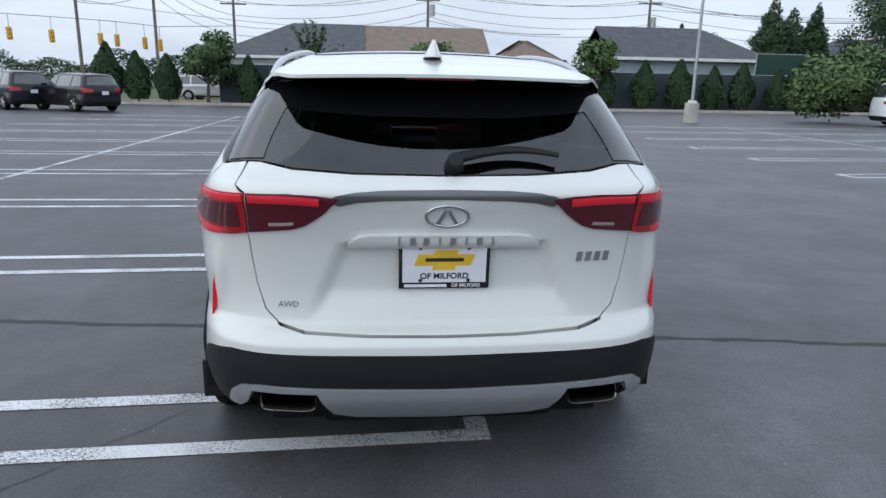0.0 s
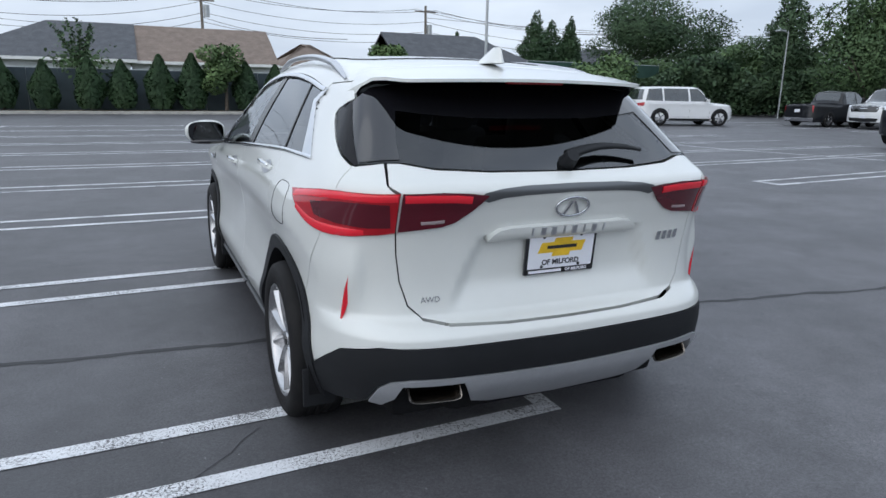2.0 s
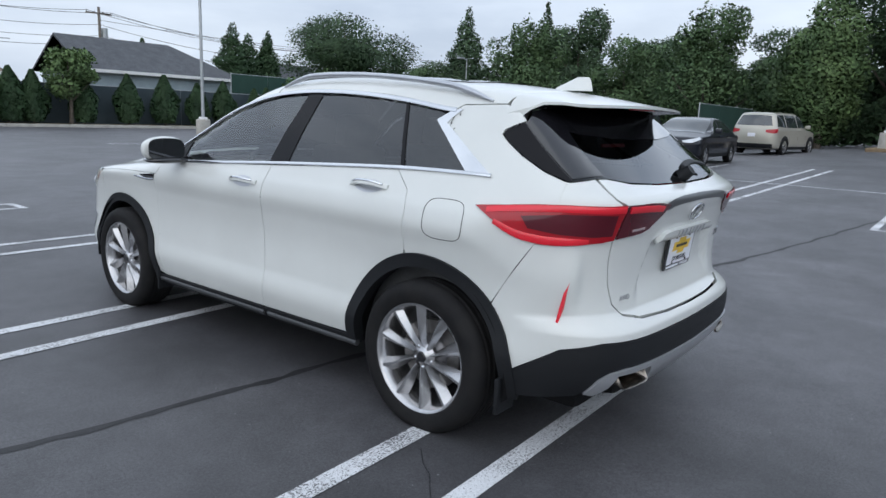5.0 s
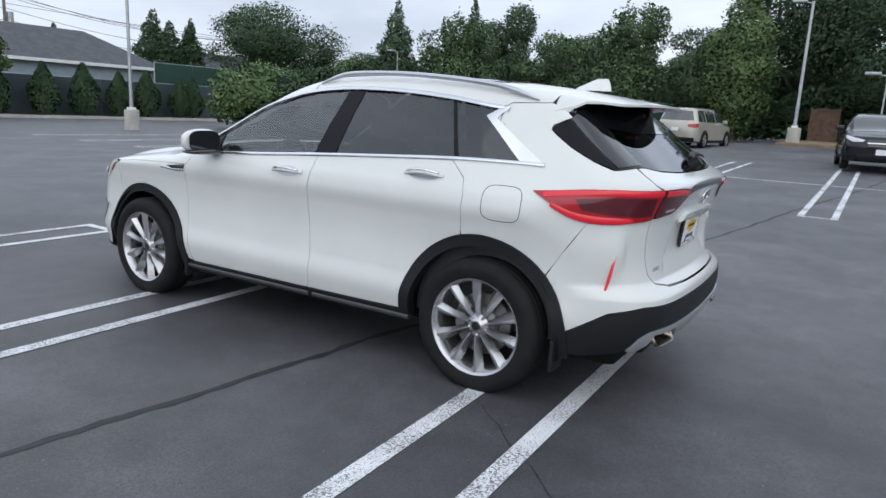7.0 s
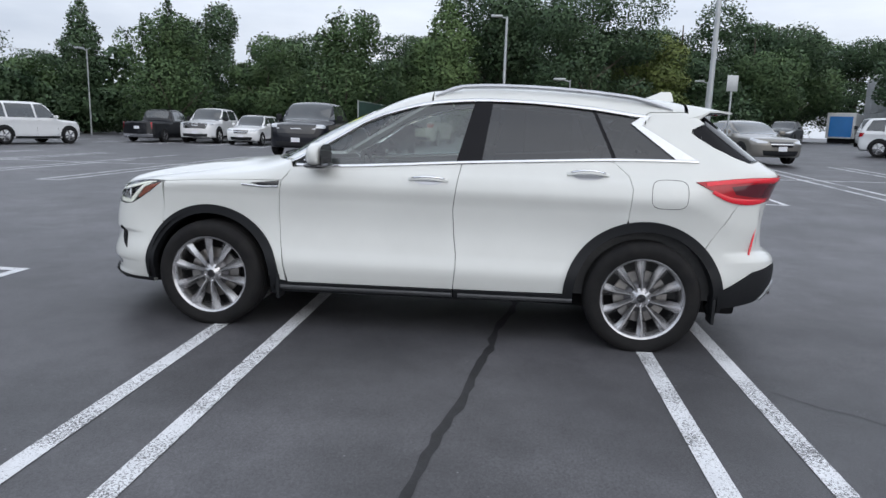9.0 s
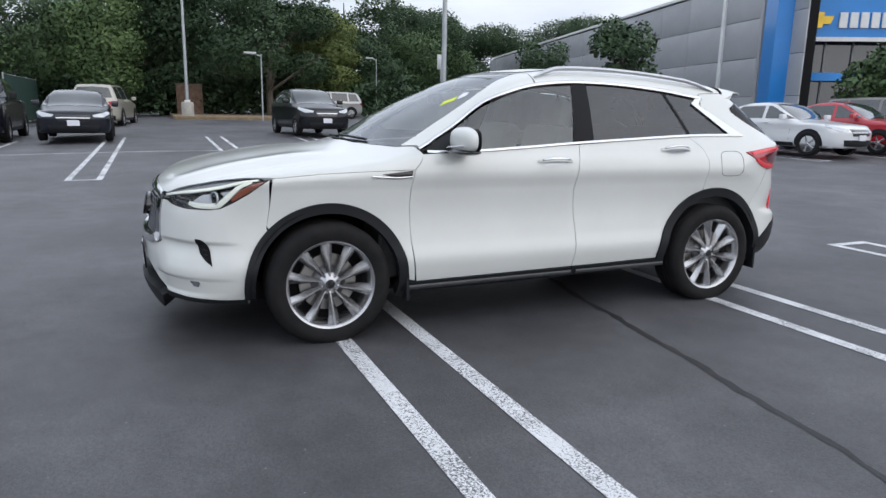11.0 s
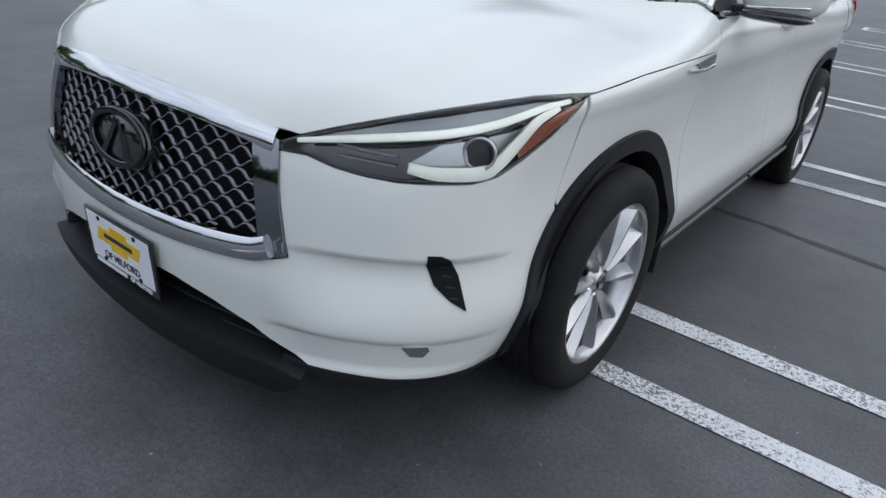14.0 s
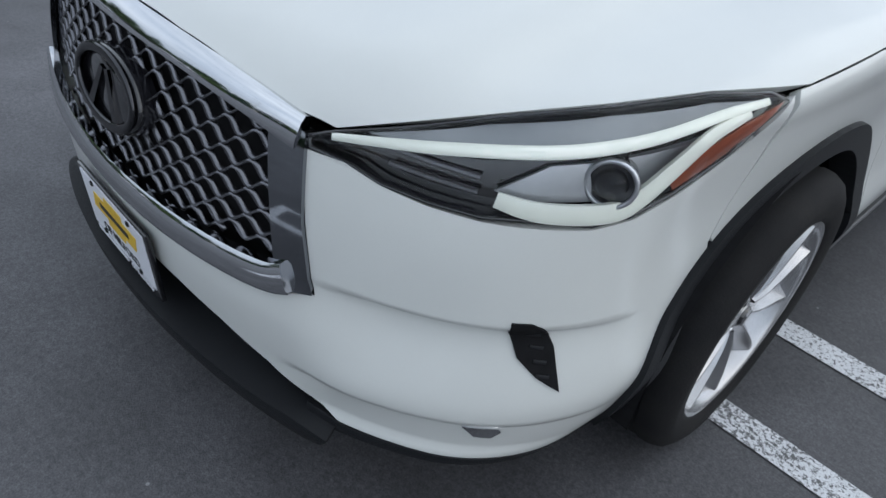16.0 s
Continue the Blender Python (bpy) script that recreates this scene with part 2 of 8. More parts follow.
class Chart:
    """Flat coordinates over part of a body: 'side' (y, z), 'top' (x, y), 'ring' (y, turn round the long axis), 'nose' and 'tail' (turn, z)."""

    def __init__(self, body, kind, sign=-1, mid=0.62, axis=None):
        self.body, self.kind, self.sign, self.mid = body, kind, sign, mid
        self.axis = axis if axis is not None else (2.75 if kind == "nose" else 0.15)

    def up(self, c):
        c = np.atleast_2d(np.array(c, float))
        a, b = c[:, 0], c[:, 1]
        o = np.zeros((len(c), 3))
        d = np.zeros((len(c), 3))
        if self.kind == "side":
            o[:, 1], o[:, 2], d[:, 0] = a, b, self.sign
            reach = 1.4
        elif self.kind == "top":
            o[:, 0], o[:, 1], o[:, 2], d[:, 2] = a, b, 0.4, 1
            reach = 2.2
        elif self.kind == "ring":
            o[:, 1], o[:, 2], d[:, 0], d[:, 2] = a, self.mid, np.sin(b), np.cos(b)
            reach = 1.8
        else:
            f = 1 if self.kind == "nose" else -1
            o[:, 1], o[:, 2], d[:, 0], d[:, 1] = self.axis, b, np.sin(a), f * np.cos(a)
            reach = 1.8
        return self.body.cast(o, d, reach)

    def down(self, p):
        p = np.atleast_2d(p)
        x, y, z = p.T
        if self.kind == "side":
            return np.stack([y, z], 1)
        if self.kind == "top":
            return np.stack([x, y], 1)
        if self.kind == "ring":
            return np.stack([y, np.arctan2(x, z - self.mid)], 1)
        f = 1 if self.kind == "nose" else -1
        return np.stack([np.arctan2(x, f * (y - self.axis)), z], 1)

    def at(self, pts, sign=None):
        """Chart coordinates of points given as ('S', y, z) on the side, ('F', x, z) on the front, ('R', x, z) on the rear or ('T', x, y) on the top."""
        sg = self.sign if sign is None else sign
        o, d, hit = np.zeros((len(pts), 3)), np.zeros((len(pts), 3)), np.ones(len(pts), bool)
        for i, (k, a, b, *c) in enumerate(pts):
            if k != "S":
                a *= self.body.wide
            if k == "P":
                o[i], d[i], hit[i] = (a * sg, b, c[0]), (1, 0, 0), False
            elif k == "S":
                o[i], d[i] = (0, a, b), (sg, 0, 0)
            elif k == "F":
                o[i], d[i] = (a * sg, 1.5, b), (0, 1, 0)
            elif k == "R":
                o[i], d[i] = (a * sg, 0.9, b), (0, -1, 0)
            else:
                o[i], d[i] = (a * sg, b, 0.4), (0, 0, 1)
        if hit.any():
            o[hit] = self.body.cast(o[hit], d[hit], 4.4, 110)
        return [tuple(v) for v in self.down(o)]


# ---- the white crossover's surfaces: y runs ahead from the rear axle ----
SIDE_Z = spline((0.18, 0.30, 0.38, 0.46, 0.58, 0.75, 0.88, 0.97, 1.04, 1.10, 1.18, 1.32, 1.46, 1.56, 1.64),
                (0.80, 0.872, 0.900, 0.914, 0.894, 0.880, 0.892, 0.912, 0.902, 0.874, 0.838, 0.770, 0.690, 0.628, 0.56))
TOP_Y = spline((-0.75, -0.50, -0.22, 0.10, 0.50, 0.90, 1.20, 1.42, 1.62, 1.90, 2.20, 2.50, 2.62, 2.80, 3.10, 3.35, 3.55, 3.66, 3.74),
               (1.495, 1.535, 1.580, 1.617, 1.643, 1.652, 1.642, 1.618, 1.570, 1.462, 1.318, 1.150, 1.118, 1.098, 1.058, 1.012, 0.955, 0.905, 0.85))
NOSE_Z = spline((0.15, 0.22, 0.30, 0.40, 0.50, 0.60, 0.72, 0.82, 0.88, 0.95), (3.66, 3.72, 3.755, 3.765, 3.77, 3.755, 3.74, 3.715, 3.69, 3.65))
TAIL_Z = spline((0.22, 0.34, 0.42, 0.52, 0.60, 0.635, 0.67, 0.80, 0.93, 1.05, 1.125, 1.15, 1.18, 1.22, 1.44, 1.56),
                (-0.70, -0.835, -0.885, -0.900, -0.895, -0.865, -0.815, -0.800, -0.812, -0.845, -0.870, -0.855, -0.80, -0.735, -0.445, -0.29))


def suv_side(y, z):
    w = SIDE_Z(z)
    w = w + 0.020 * bell(y, -0.05, 0.55) * bell(z, 0.93, 0.22) + 0.012 * bell(y, 2.85, 0.5) * bell(z, 0.86, 0.2)
    low = 1 - step01(z, 1.1, 1.4)
    w = w - 0.085 * np.clip((y - 2.55) / 1.1, 0, 2) ** 2
    w = w - (0.072 * low + 0.06 * (1 - low)) * np.clip((-0.08 - y) / 0.65, 0, 2) ** 2
    w = w + 0.03 * step01(-y, 0.45, 0.75) * bell(z, 0.55, 0.10)
    return w - 0.03 * (1 - low) * np.clip((0.6 - y) / 1.0, 0, 2) ** 2 - 0.02 * (1 - low) * np.clip((y - 1.2) / 0.8, 0, 2) ** 2


def suv_top(s, y):
    swept = y + 0.30 * s * s * bell(y, 1.95, 0.75)
    hood = step01(y, 2.3, 2.7)
    t = TOP_Y(swept) - (0.085 * (1 - hood) + 0.10 * hood) * s * s
    return t + hood * 0.016 * (bell(s, 0.52, 0.13) - 0.8 * bell(s, 0.66, 0.07)) * step01(y, 2.6, 3.0)


def suv_front(s, z):
    f = NOSE_Z(z) - 0.28 * s * s - 0.38 * s ** 6
    ledge = step01(0.622 - z, 0, 0.024) * (1 - step01(0.600 - z, 0, 0.17))
    f = f - 0.034 * ledge * step01(s, 0.47, 0.64) + 0.012 * bell(z, 0.43, 0.06) * step01(s, 0.45, 0.6)
    return f - 0.016 * step01(0.420 - z, 0, 0.018) * step01(s, 0.44, 0.55) + 0.014 * step01(0.335 - z, 0, 0.03) * step01(s, 0.44, 0.55)


def suv_rear(s, z):
    r = TAIL_Z(z) + 0.08 * s * s + 0.85 * s ** 8
    edge = 0.33 + 0.42 * (0.96 - z)
    r = r + 0.028 * (1 - step01(s, edge - 0.03, edge + 0.03)) * step01(z, 0.66, 0.80) * (1 - step01(z, 0.945, 0.965))
    return r - 0.045 * step01(s, 0.72, 0.79) * bell(z, 0.82, 0.12)


WIDE = 1.036
SUV = Body(suv_side, suv_top, suv_front, suv_rear, wide=WIDE, crisp=0.6)
# ---- mesh helpers ----
def as_mesh(name, verts, faces, smooth=True):
    me = bpy.data.meshes.new(name)
    me.from_pydata([tuple(v) for v in verts], [], faces)
    if smooth:
        me.polygons.foreach_set("use_smooth", [True] * len(me.polygons))
    me.update()
    return me


def part(name, data, mat, parent=None, label="", matrix=None):
    """Links a mesh, or a bmesh, as one object, under a thing or a part of it."""
    if isinstance(data, bmesh.types.BMesh):
        me = bpy.data.meshes.new(name)
        data.to_mesh(me)
        data.free()
    else:
        me = data
    if mat is not None and not me.materials:
        me.materials.append(mat)
    ob = new(name, me)
    if parent is not None:
        ob.parent = parent
    if matrix is not None:
        ob.matrix_basis = matrix
    if label:
        ob["label"] = label
    return ob


def thing(name, label, category, matrix=None, group="", kind=""):
    ob = new(name)
    ob.empty_display_size = 0.2
    if matrix is not None:
        ob.matrix_basis = matrix
    return tagged(ob, label, category, group, kind)


def joined(*meshes):
    """One mesh out of (verts, faces) pairs."""
    vs, fs = [], []
    for v, f in meshes:
        o = len(vs)
        vs.extend(v)
        fs.extend([tuple(i + o for i in q) for q in f])
    return vs, fs


def box(cx, cy, cz, sx, sy, sz, bevel=0.0):
    """A box about a centre, its edges cut off by bevel, as a bmesh."""
    bm = bmesh.new()
    bmesh.ops.create_cube(bm, size=1, matrix=Matrix.Translation((cx, cy, cz)) @ Matrix.Diagonal((sx, sy, sz, 1)))
    if bevel:
        bmesh.ops.bevel(bm, geom=bm.edges[:], offset=bevel, segments=2, affect="EDGES", profile=0.6)
    return bm


def blocks(*specs):
    """Several boxes in one bmesh: each (cx, cy, cz, sx, sy, sz)."""
    bm = bmesh.new()
    for cx, cy, cz, sx, sy, sz in specs:
        bmesh.ops.create_cube(bm, size=1, matrix=Matrix.Translation((cx, cy, cz)) @ Matrix.Diagonal((sx, sy, sz, 1)))
    return bm


def rod(a, b, r, r2=None, n=10, bm=None):
    bm = bm or bmesh.new()
    a, b = Vector(a), Vector(b)
    m = Matrix.Translation((a + b) / 2) @ (b - a).to_track_quat("Z", "Y").to_matrix().to_4x4()
    bmesh.ops.create_cone(bm, cap_ends=True, segments=n, radius1=r, radius2=r if r2 is None else r2, depth=(b - a).length, matrix=m)
    return bm


def lathe(profile, n=48, axis="x", close=False):
    """Turns (radius, along) points round an axis."""
    vs, fs = [], []
    k = len(profile)
    for i in range(n):
        a = 2 * math.pi * i / n
        for r, h in profile:
            vs.append((h, r * math.cos(a), r * math.sin(a)) if axis == "x" else (r * math.cos(a), r * math.sin(a), h))
    for i in range(n):
        j = (i + 1) % n
        for q in range(k if close else k - 1):
            q2 = (q + 1) % k
            fs.append((i * k + q, j * k + q, j * k + q2, i * k + q2))
    return vs, fs


def shade(me, degrees=35):
    me.polygons.foreach_set("use_smooth", [True] * len(me.polygons))
    me.set_sharp_from_angle(angle=radians(degrees))
    return me


def bm_mesh(name, bm, degrees=None):
    me = bpy.data.meshes.new(name)
    bm.to_mesh(me)
    bm.free()
    return shade(me, degrees) if degrees else me


def smooth_line(pts, n=6, closed=False):
    """A Catmull-Rom curve through the points."""
    p = [np.array(q, float) for q in pts]
    out = []
    m = len(p)
    for i in range(m if closed else m - 1):
        a, b = p[i], p[(i + 1) % m]
        z = p[(i - 1) % m] if closed or i > 0 else 2 * a - b
        c = p[(i + 2) % m] if closed or i + 2 < m else 2 * b - a
        for j in range(n):
            t = j / n
            out.append(0.5 * (2 * a + (b - z) * t + (2 * z - 5 * a + 4 * b - c) * t * t + (3 * a - z - 3 * b + c) * t ** 3))
    if not closed:
        out.append(p[-1])
    return out


def clipped(poly, ax, lim, keep_less):
    out = []
    for i in range(len(poly)):
        a, b = poly[i - 1], poly[i]
        ia = (a[ax] <= lim) if keep_less else (a[ax] >= lim)
        ib = (b[ax] <= lim) if keep_less else (b[ax] >= lim)
        if ia != ib:
            t = (lim - a[ax]) / (b[ax] - a[ax])
            q = [a[0] + t * (b[0] - a[0]), a[1] + t * (b[1] - a[1])]
            q[ax] = lim
            out.append(tuple(q))
        if ib:
            out.append(tuple(b))
    return out


def fill(outline, sa, sb):
    """Fills a flat outline with a grid of cells cut along it: points, faces, and the edges on the rim."""
    poly = np.array(outline, float)
    a0, b0 = poly.min(0) - 1e-5
    a1, b1 = poly.max(0) + 1e-5
    na, nb = max(int(math.ceil((a1 - a0) / sa)), 1), max(int(math.ceil((b1 - b0) / sb)), 1)
    da, db = (a1 - a0) / na, (b1 - b0) / nb
    touched = set()
    for i in range(len(poly)):
        p, q = poly[i - 1], poly[i]
        k = int(max(abs(p[0] - q[0]) / da, abs(p[1] - q[1]) / db) * 5) + 2
        for t in np.linspace(0, 1, k):
            v = p + (q - p) * t
            touched.add((min(max(int((v[0] - a0) / da), 0), na - 1), min(max(int((v[1] - b0) / db), 0), nb - 1)))
    # also the cells beside, which a line may only graze
    ca, cb = a0 + (np.arange(na) + 0.5) * da, b0 + (np.arange(nb) + 0.5) * db
    ga, gb = np.meshgrid(ca, cb, indexing="ij")
    inside = np.zeros(ga.shape, bool)
    for i in range(len(poly)):
        (xa, ya), (xb, yb) = poly[i - 1], poly[i]
        if ya != yb:
            cross = ((ya > gb) != (yb > gb)) & (ga < (xb - xa) * (gb - ya) / (yb - ya) + xa)
            inside ^= cross
    verts, index, faces = [], {}, []

    def vid(v):
        key = (round(v[0] / da * 2000), round(v[1] / db * 2000))
        if key not in index:
            index[key] = len(verts)
            verts.append((v[0], v[1]))
        return index[key]
    outline = [tuple(v) for v in poly]
    for i in range(na):
        x0, x1 = a0 + i * da, a0 + (i + 1) * da
        column = None
        for j in range(nb):
            y0, y1 = b0 + j * db, b0 + (j + 1) * db
            if (i, j) in touched:
                if column is None:
                    column = clipped(clipped(outline, 0, x0, False), 0, x1, True)
                c = clipped(column, 1, y0, False) if column else []
                c = clipped(c, 1, y1, True) if c else []
            elif inside[i, j]:
                c = [(x0, y0), (x1, y0), (x1, y1), (x0, y1)]
            else:
                continue
            ids = []
            for v in c:
                k = vid(v)
                if not ids or ids[-1] != k:
                    ids.append(k)
            if len(ids) > 1 and ids[0] == ids[-1]:
                ids.pop()
            if len(ids) > 2 and len(set(ids)) == len(ids):
                faces.append(tuple(ids))
    area = sum(poly[i - 1][0] * poly[i][1] - poly[i][0] * poly[i - 1][1] for i in range(len(poly)))
    fixed = []
    for f in faces:
        s = sum(verts[f[i - 1]][0] * verts[f[i]][1] - verts[f[i]][0] * verts[f[i - 1]][1] for i in range(len(f)))
        if abs(s) > 1e-12:
            fixed.append(f if s > 0 else f[::-1])
    edges = {}
    for f in fixed:
        for i in range(len(f)):
            edges[(f[i - 1], f[i])] = 1
    rim = [e for e in edges if (e[1], e[0]) not in edges]
    return verts, fixed, rim


def inset(outline, d, wa=1.0, wb=1.0):
    """The outline moved inwards by d metres; wa and wb are metres for one unit of each coordinate."""
    p = np.array(outline, float) * (wa, wb)
    q = np.roll(p, -1, 0)
    area = np.sum(p[:, 0] * q[:, 1] - q[:, 0] * p[:, 1])
    e = q - p
    ln = np.maximum(np.linalg.norm(e, axis=1), 1e-9)
    nrm = np.stack([-e[:, 1], e[:, 0]], 1) / ln[:, None] * (1 if area > 0 else -1)
    mv = nrm + np.roll(nrm, 1, 0)
    mv /= np.maximum(np.sum(mv * mv, 1)[:, None] / 2, 0.35)
    return (p + mv * d) / (wa, wb)


def panel(name, chart, outline, mat, parent, off=0.0, thick=0.018, gap=0.0022, sa=0.03, sb=0.03, label="", body=None):
    """A panel cut from a body's surface along an outline in chart coordinates, with its edge turned in."""
    body = body or chart.body
    flat = {"side": (1, 1), "top": (1, 1), "ring": (1, 0.85), "nose": (0.95, 1), "tail": (0.95, 1)}[chart.kind]
    line = inset(outline, gap, *flat) if gap else outline
    uv, faces, rim = fill(line, sa / flat[0], sb / flat[1])
    p = chart.up(uv)
    n = body.normal(p)
    p = p + n * off
    # which way the faces look
    f = faces[len(faces) // 2]
    c = np.cross(p[f[1]] - p[f[0]], p[f[2]] - p[f[0]])
    if c @ n[f[0]] < 0:
        faces = [q[::-1] for q in faces]
        rim = [(b, a) for a, b in rim]
    verts, norms = list(p), list(n)
    if thick:
        ends, back = {}, {}
        for a, b in rim:
            for k, (u, w) in ((a, (a, b)), (b, (a, b))):
                t = p[w] - p[u]
                o = np.cross(t, n[k])
                ends.setdefault(k, []).append(o)
        for k, os in ends.items():
            o = np.sum(os, 0)
            o = o / max(np.linalg.norm(o), 1e-9)
            back[k] = len(verts)
            verts += [p[k], p[k] - n[k] * thick]
            norms += [o, o]
        for a, b in rim:
            faces.append((back[b], back[a], back[a] + 1, back[b] + 1))
    me = as_mesh(name, verts, faces)
    me.normals_split_custom_set_from_vertices([tuple(v) for v in norms])
    return part(name, me, mat, parent, label)


def sweep(pts, ups, width, height, closed=False, taper=None, sides=8):
    """A bar with a rounded section along a line; ups say which way its height points."""
    pts, ups = [np.array(q, float) for q in pts], [np.array(q, float) for q in ups]
    k = len(pts)
    vs, fs = [], []
    for i in range(k):
        a = pts[i - 1] if (i > 0 or closed) else pts[i]
        b = pts[(i + 1) % k] if (i < k - 1 or closed) else pts[i]
        t = (b - a) / max(np.linalg.norm(b - a), 1e-9)
        u = ups[i] - t * (ups[i] @ t)
        u /= max(np.linalg.norm(u), 1e-9)
        r = np.cross(t, u)
        f = taper(i / (k - 1)) if taper else 1.0
        for j in range(sides):
            g = 2 * math.pi * (j + 0.5) / sides
            ca, sa = math.cos(g), math.sin(g)
            ca, sa = math.copysign(abs(ca) ** 0.6, ca), math.copysign(abs(sa) ** 0.6, sa)
            vs.append(pts[i] + r * ca * width / 2 * f + u * sa * height / 2 * f)
    for i in range(k if closed else k - 1):
        i2 = (i + 1) % k
        for j in range(sides):
            j2 = (j + 1) % sides
            fs.append((i * sides + j, i * sides + j2, i2 * sides + j2, i2 * sides + j))
    if not closed:
        fs += [tuple(range(sides - 1, -1, -1)), tuple((k - 1) * sides + j for j in range(sides))]
    return vs, fs


def trim(name, chart, line, mat, parent, width=0.02, height=0.012, off=0.0, closed=False, label="", taper=None):
    """A bar that follows a line on a body."""
    p = chart.up(line)
    n = chart.body.normal(p)
    vs, fs = sweep(list(p + n * off), list(n), width, height, closed, taper)
    me = as_mesh(name, vs, fs)
    return part(name, shade(me, 50), mat, parent, label)


def writing(name, text, size, mat, parent, matrix, depth=0.001, label="", bold=0.0):
    """Raised lettering in the built-in font, centred, as a mesh."""
    cu = bpy.data.curves.new(name, "FONT")
    cu.body, cu.size, cu.extrude, cu.offset, cu.align_x, cu.align_y = text, size, depth, bold, "CENTER", "CENTER"
    ob = bpy.data.objects.new(name, cu)
    scene.collection.objects.link(ob)
    me = bpy.data.meshes.new_from_object(ob.evaluated_get(bpy.context.evaluated_depsgraph_get()))
    bpy.data.objects.remove(ob)
    bpy.data.curves.remove(cu)
    return part(name, me, mat, parent, label, matrix)


def flat_shape(name, pts, depth, mat, parent, matrix, label=""):
    """A flat plate of a given outline in its own x, y plane, with depth."""
    bm = bmesh.new()
    vs = [bm.verts.new((x, y, 0)) for x, y in pts]
    f = bm.faces.new(vs)
    top = bmesh.ops.extrude_face_region(bm, geom=[f])
    bmesh.ops.translate(bm, vec=(0, 0, depth), verts=[v for v in top["geom"] if isinstance(v, bmesh.types.BMVert)])
    bmesh.ops.recalc_face_normals(bm, faces=bm.faces[:])
    return part(name, bm, mat, parent, label, matrix)


def arc(cy, cz, r, a0, a1, n=16):
    """Points on a circle in (y, z), from the angle a0 to a1 in degrees, 0 ahead and 90 up."""
    return [(cy + r * math.cos(radians(a0 + (a1 - a0) * i / n)), cz + r * math.sin(radians(a0 + (a1 - a0) * i / n))) for i in range(n + 1)]


# ---- the car park ----
ASPHALT = material("weathered_asphalt", (0.057, 0.057, 0.062), 0.52, scale=0.35, second=(0.083, 0.082, 0.088), fine=0.30, fine_scale=220, bump=0.35, rough_vary=0.10)


def weather(m):
    """Broad pale and dark blotches, coarse stone grain and a few pale specks over an asphalt."""
    n, l = m.node_tree.nodes, m.node_tree.links
    b = n["Principled BSDF"]
    co = n.new("ShaderNodeTexCoord")
    last = b.inputs["Base Color"].links[0].from_socket
    for sc, det, lo, hi, f0, f1 in ((0.9, 4.0, 0.80, 1.25, 0.38, 0.66), (5.0, 5.0, 0.90, 1.12, 0.35, 0.65), (75.0, 2.0, 0.78, 1.25, 0.30, 0.70)):
        t = n.new("ShaderNodeTexNoise")
        socket(t, "Scale", sc), socket(t, "Detail", det), socket(t, "Roughness", 0.62)
        r = n.new("ShaderNodeMapRange")
        socket(r, "From Min", f0), socket(r, "From Max", f1), socket(r, "To Min", lo), socket(r, "To Max", hi)
        mul = n.new("ShaderNodeMix")
        mul.data_type, mul.blend_type = "RGBA", "MULTIPLY"
        mul.inputs[0].default_value = 1.0
        l.new(co.outputs["Object"], t.inputs["Vector"])
        l.new(t.outputs["Fac"], r.inputs["Value"])
        l.new(last, mul.inputs[6])
        l.new(r.outputs["Result"], mul.inputs[7])
        last = mul.outputs[2]
    # the colour is paler towards +x, from the aisle on, than in the stalls
    axes = n.new("ShaderNodeSeparateXYZ")
    aisle = n.new("ShaderNodeMapRange")
    aisle.interpolation_type = "SMOOTHSTEP"
    socket(aisle, "From Min", -0.6), socket(aisle, "From Max", 1.6), socket(aisle, "To Min", 0.97), socket(aisle, "To Max", 1.26)
    mul = n.new("ShaderNodeMix")
    mul.data_type, mul.blend_type = "RGBA", "MULTIPLY"
    mul.inputs[0].default_value = 1.0
    l.new(co.outputs["Object"], axes.inputs["Vector"])
    l.new(axes.outputs["X"], aisle.inputs["Value"])
    l.new(last, mul.inputs[6])
    l.new(aisle.outputs["Result"], mul.inputs[7])
    last = mul.outputs[2]
    v = n.new("ShaderNodeTexVoronoi")
    socket(v, "Scale", 9.0)
    s = n.new("ShaderNodeMapRange")
    socket(s, "From Min", 0.045), socket(s, "From Max", 0.025), socket(s, "To Min", 0.0), socket(s, "To Max", 0.5)
    mix = n.new("ShaderNodeMix")
    mix.data_type = "RGBA"
    mix.inputs[7].default_value = (0.42, 0.42, 0.43, 1)
    l.new(co.outputs["Object"], v.inputs["Vector"])
    l.new(v.outputs["Distance"], s.inputs["Value"])
    l.new(s.outputs["Result"], mix.inputs[0])
    l.new(last, mix.inputs[6])
    l.new(mix.outputs[2], b.inputs["Base Color"])


weather(ASPHALT)
TAR = material("tar_seam", (0.020, 0.020, 0.022), 0.6, vary=0.3, scale=5, fine=0.3, fine_scale=120, bump=0.3)


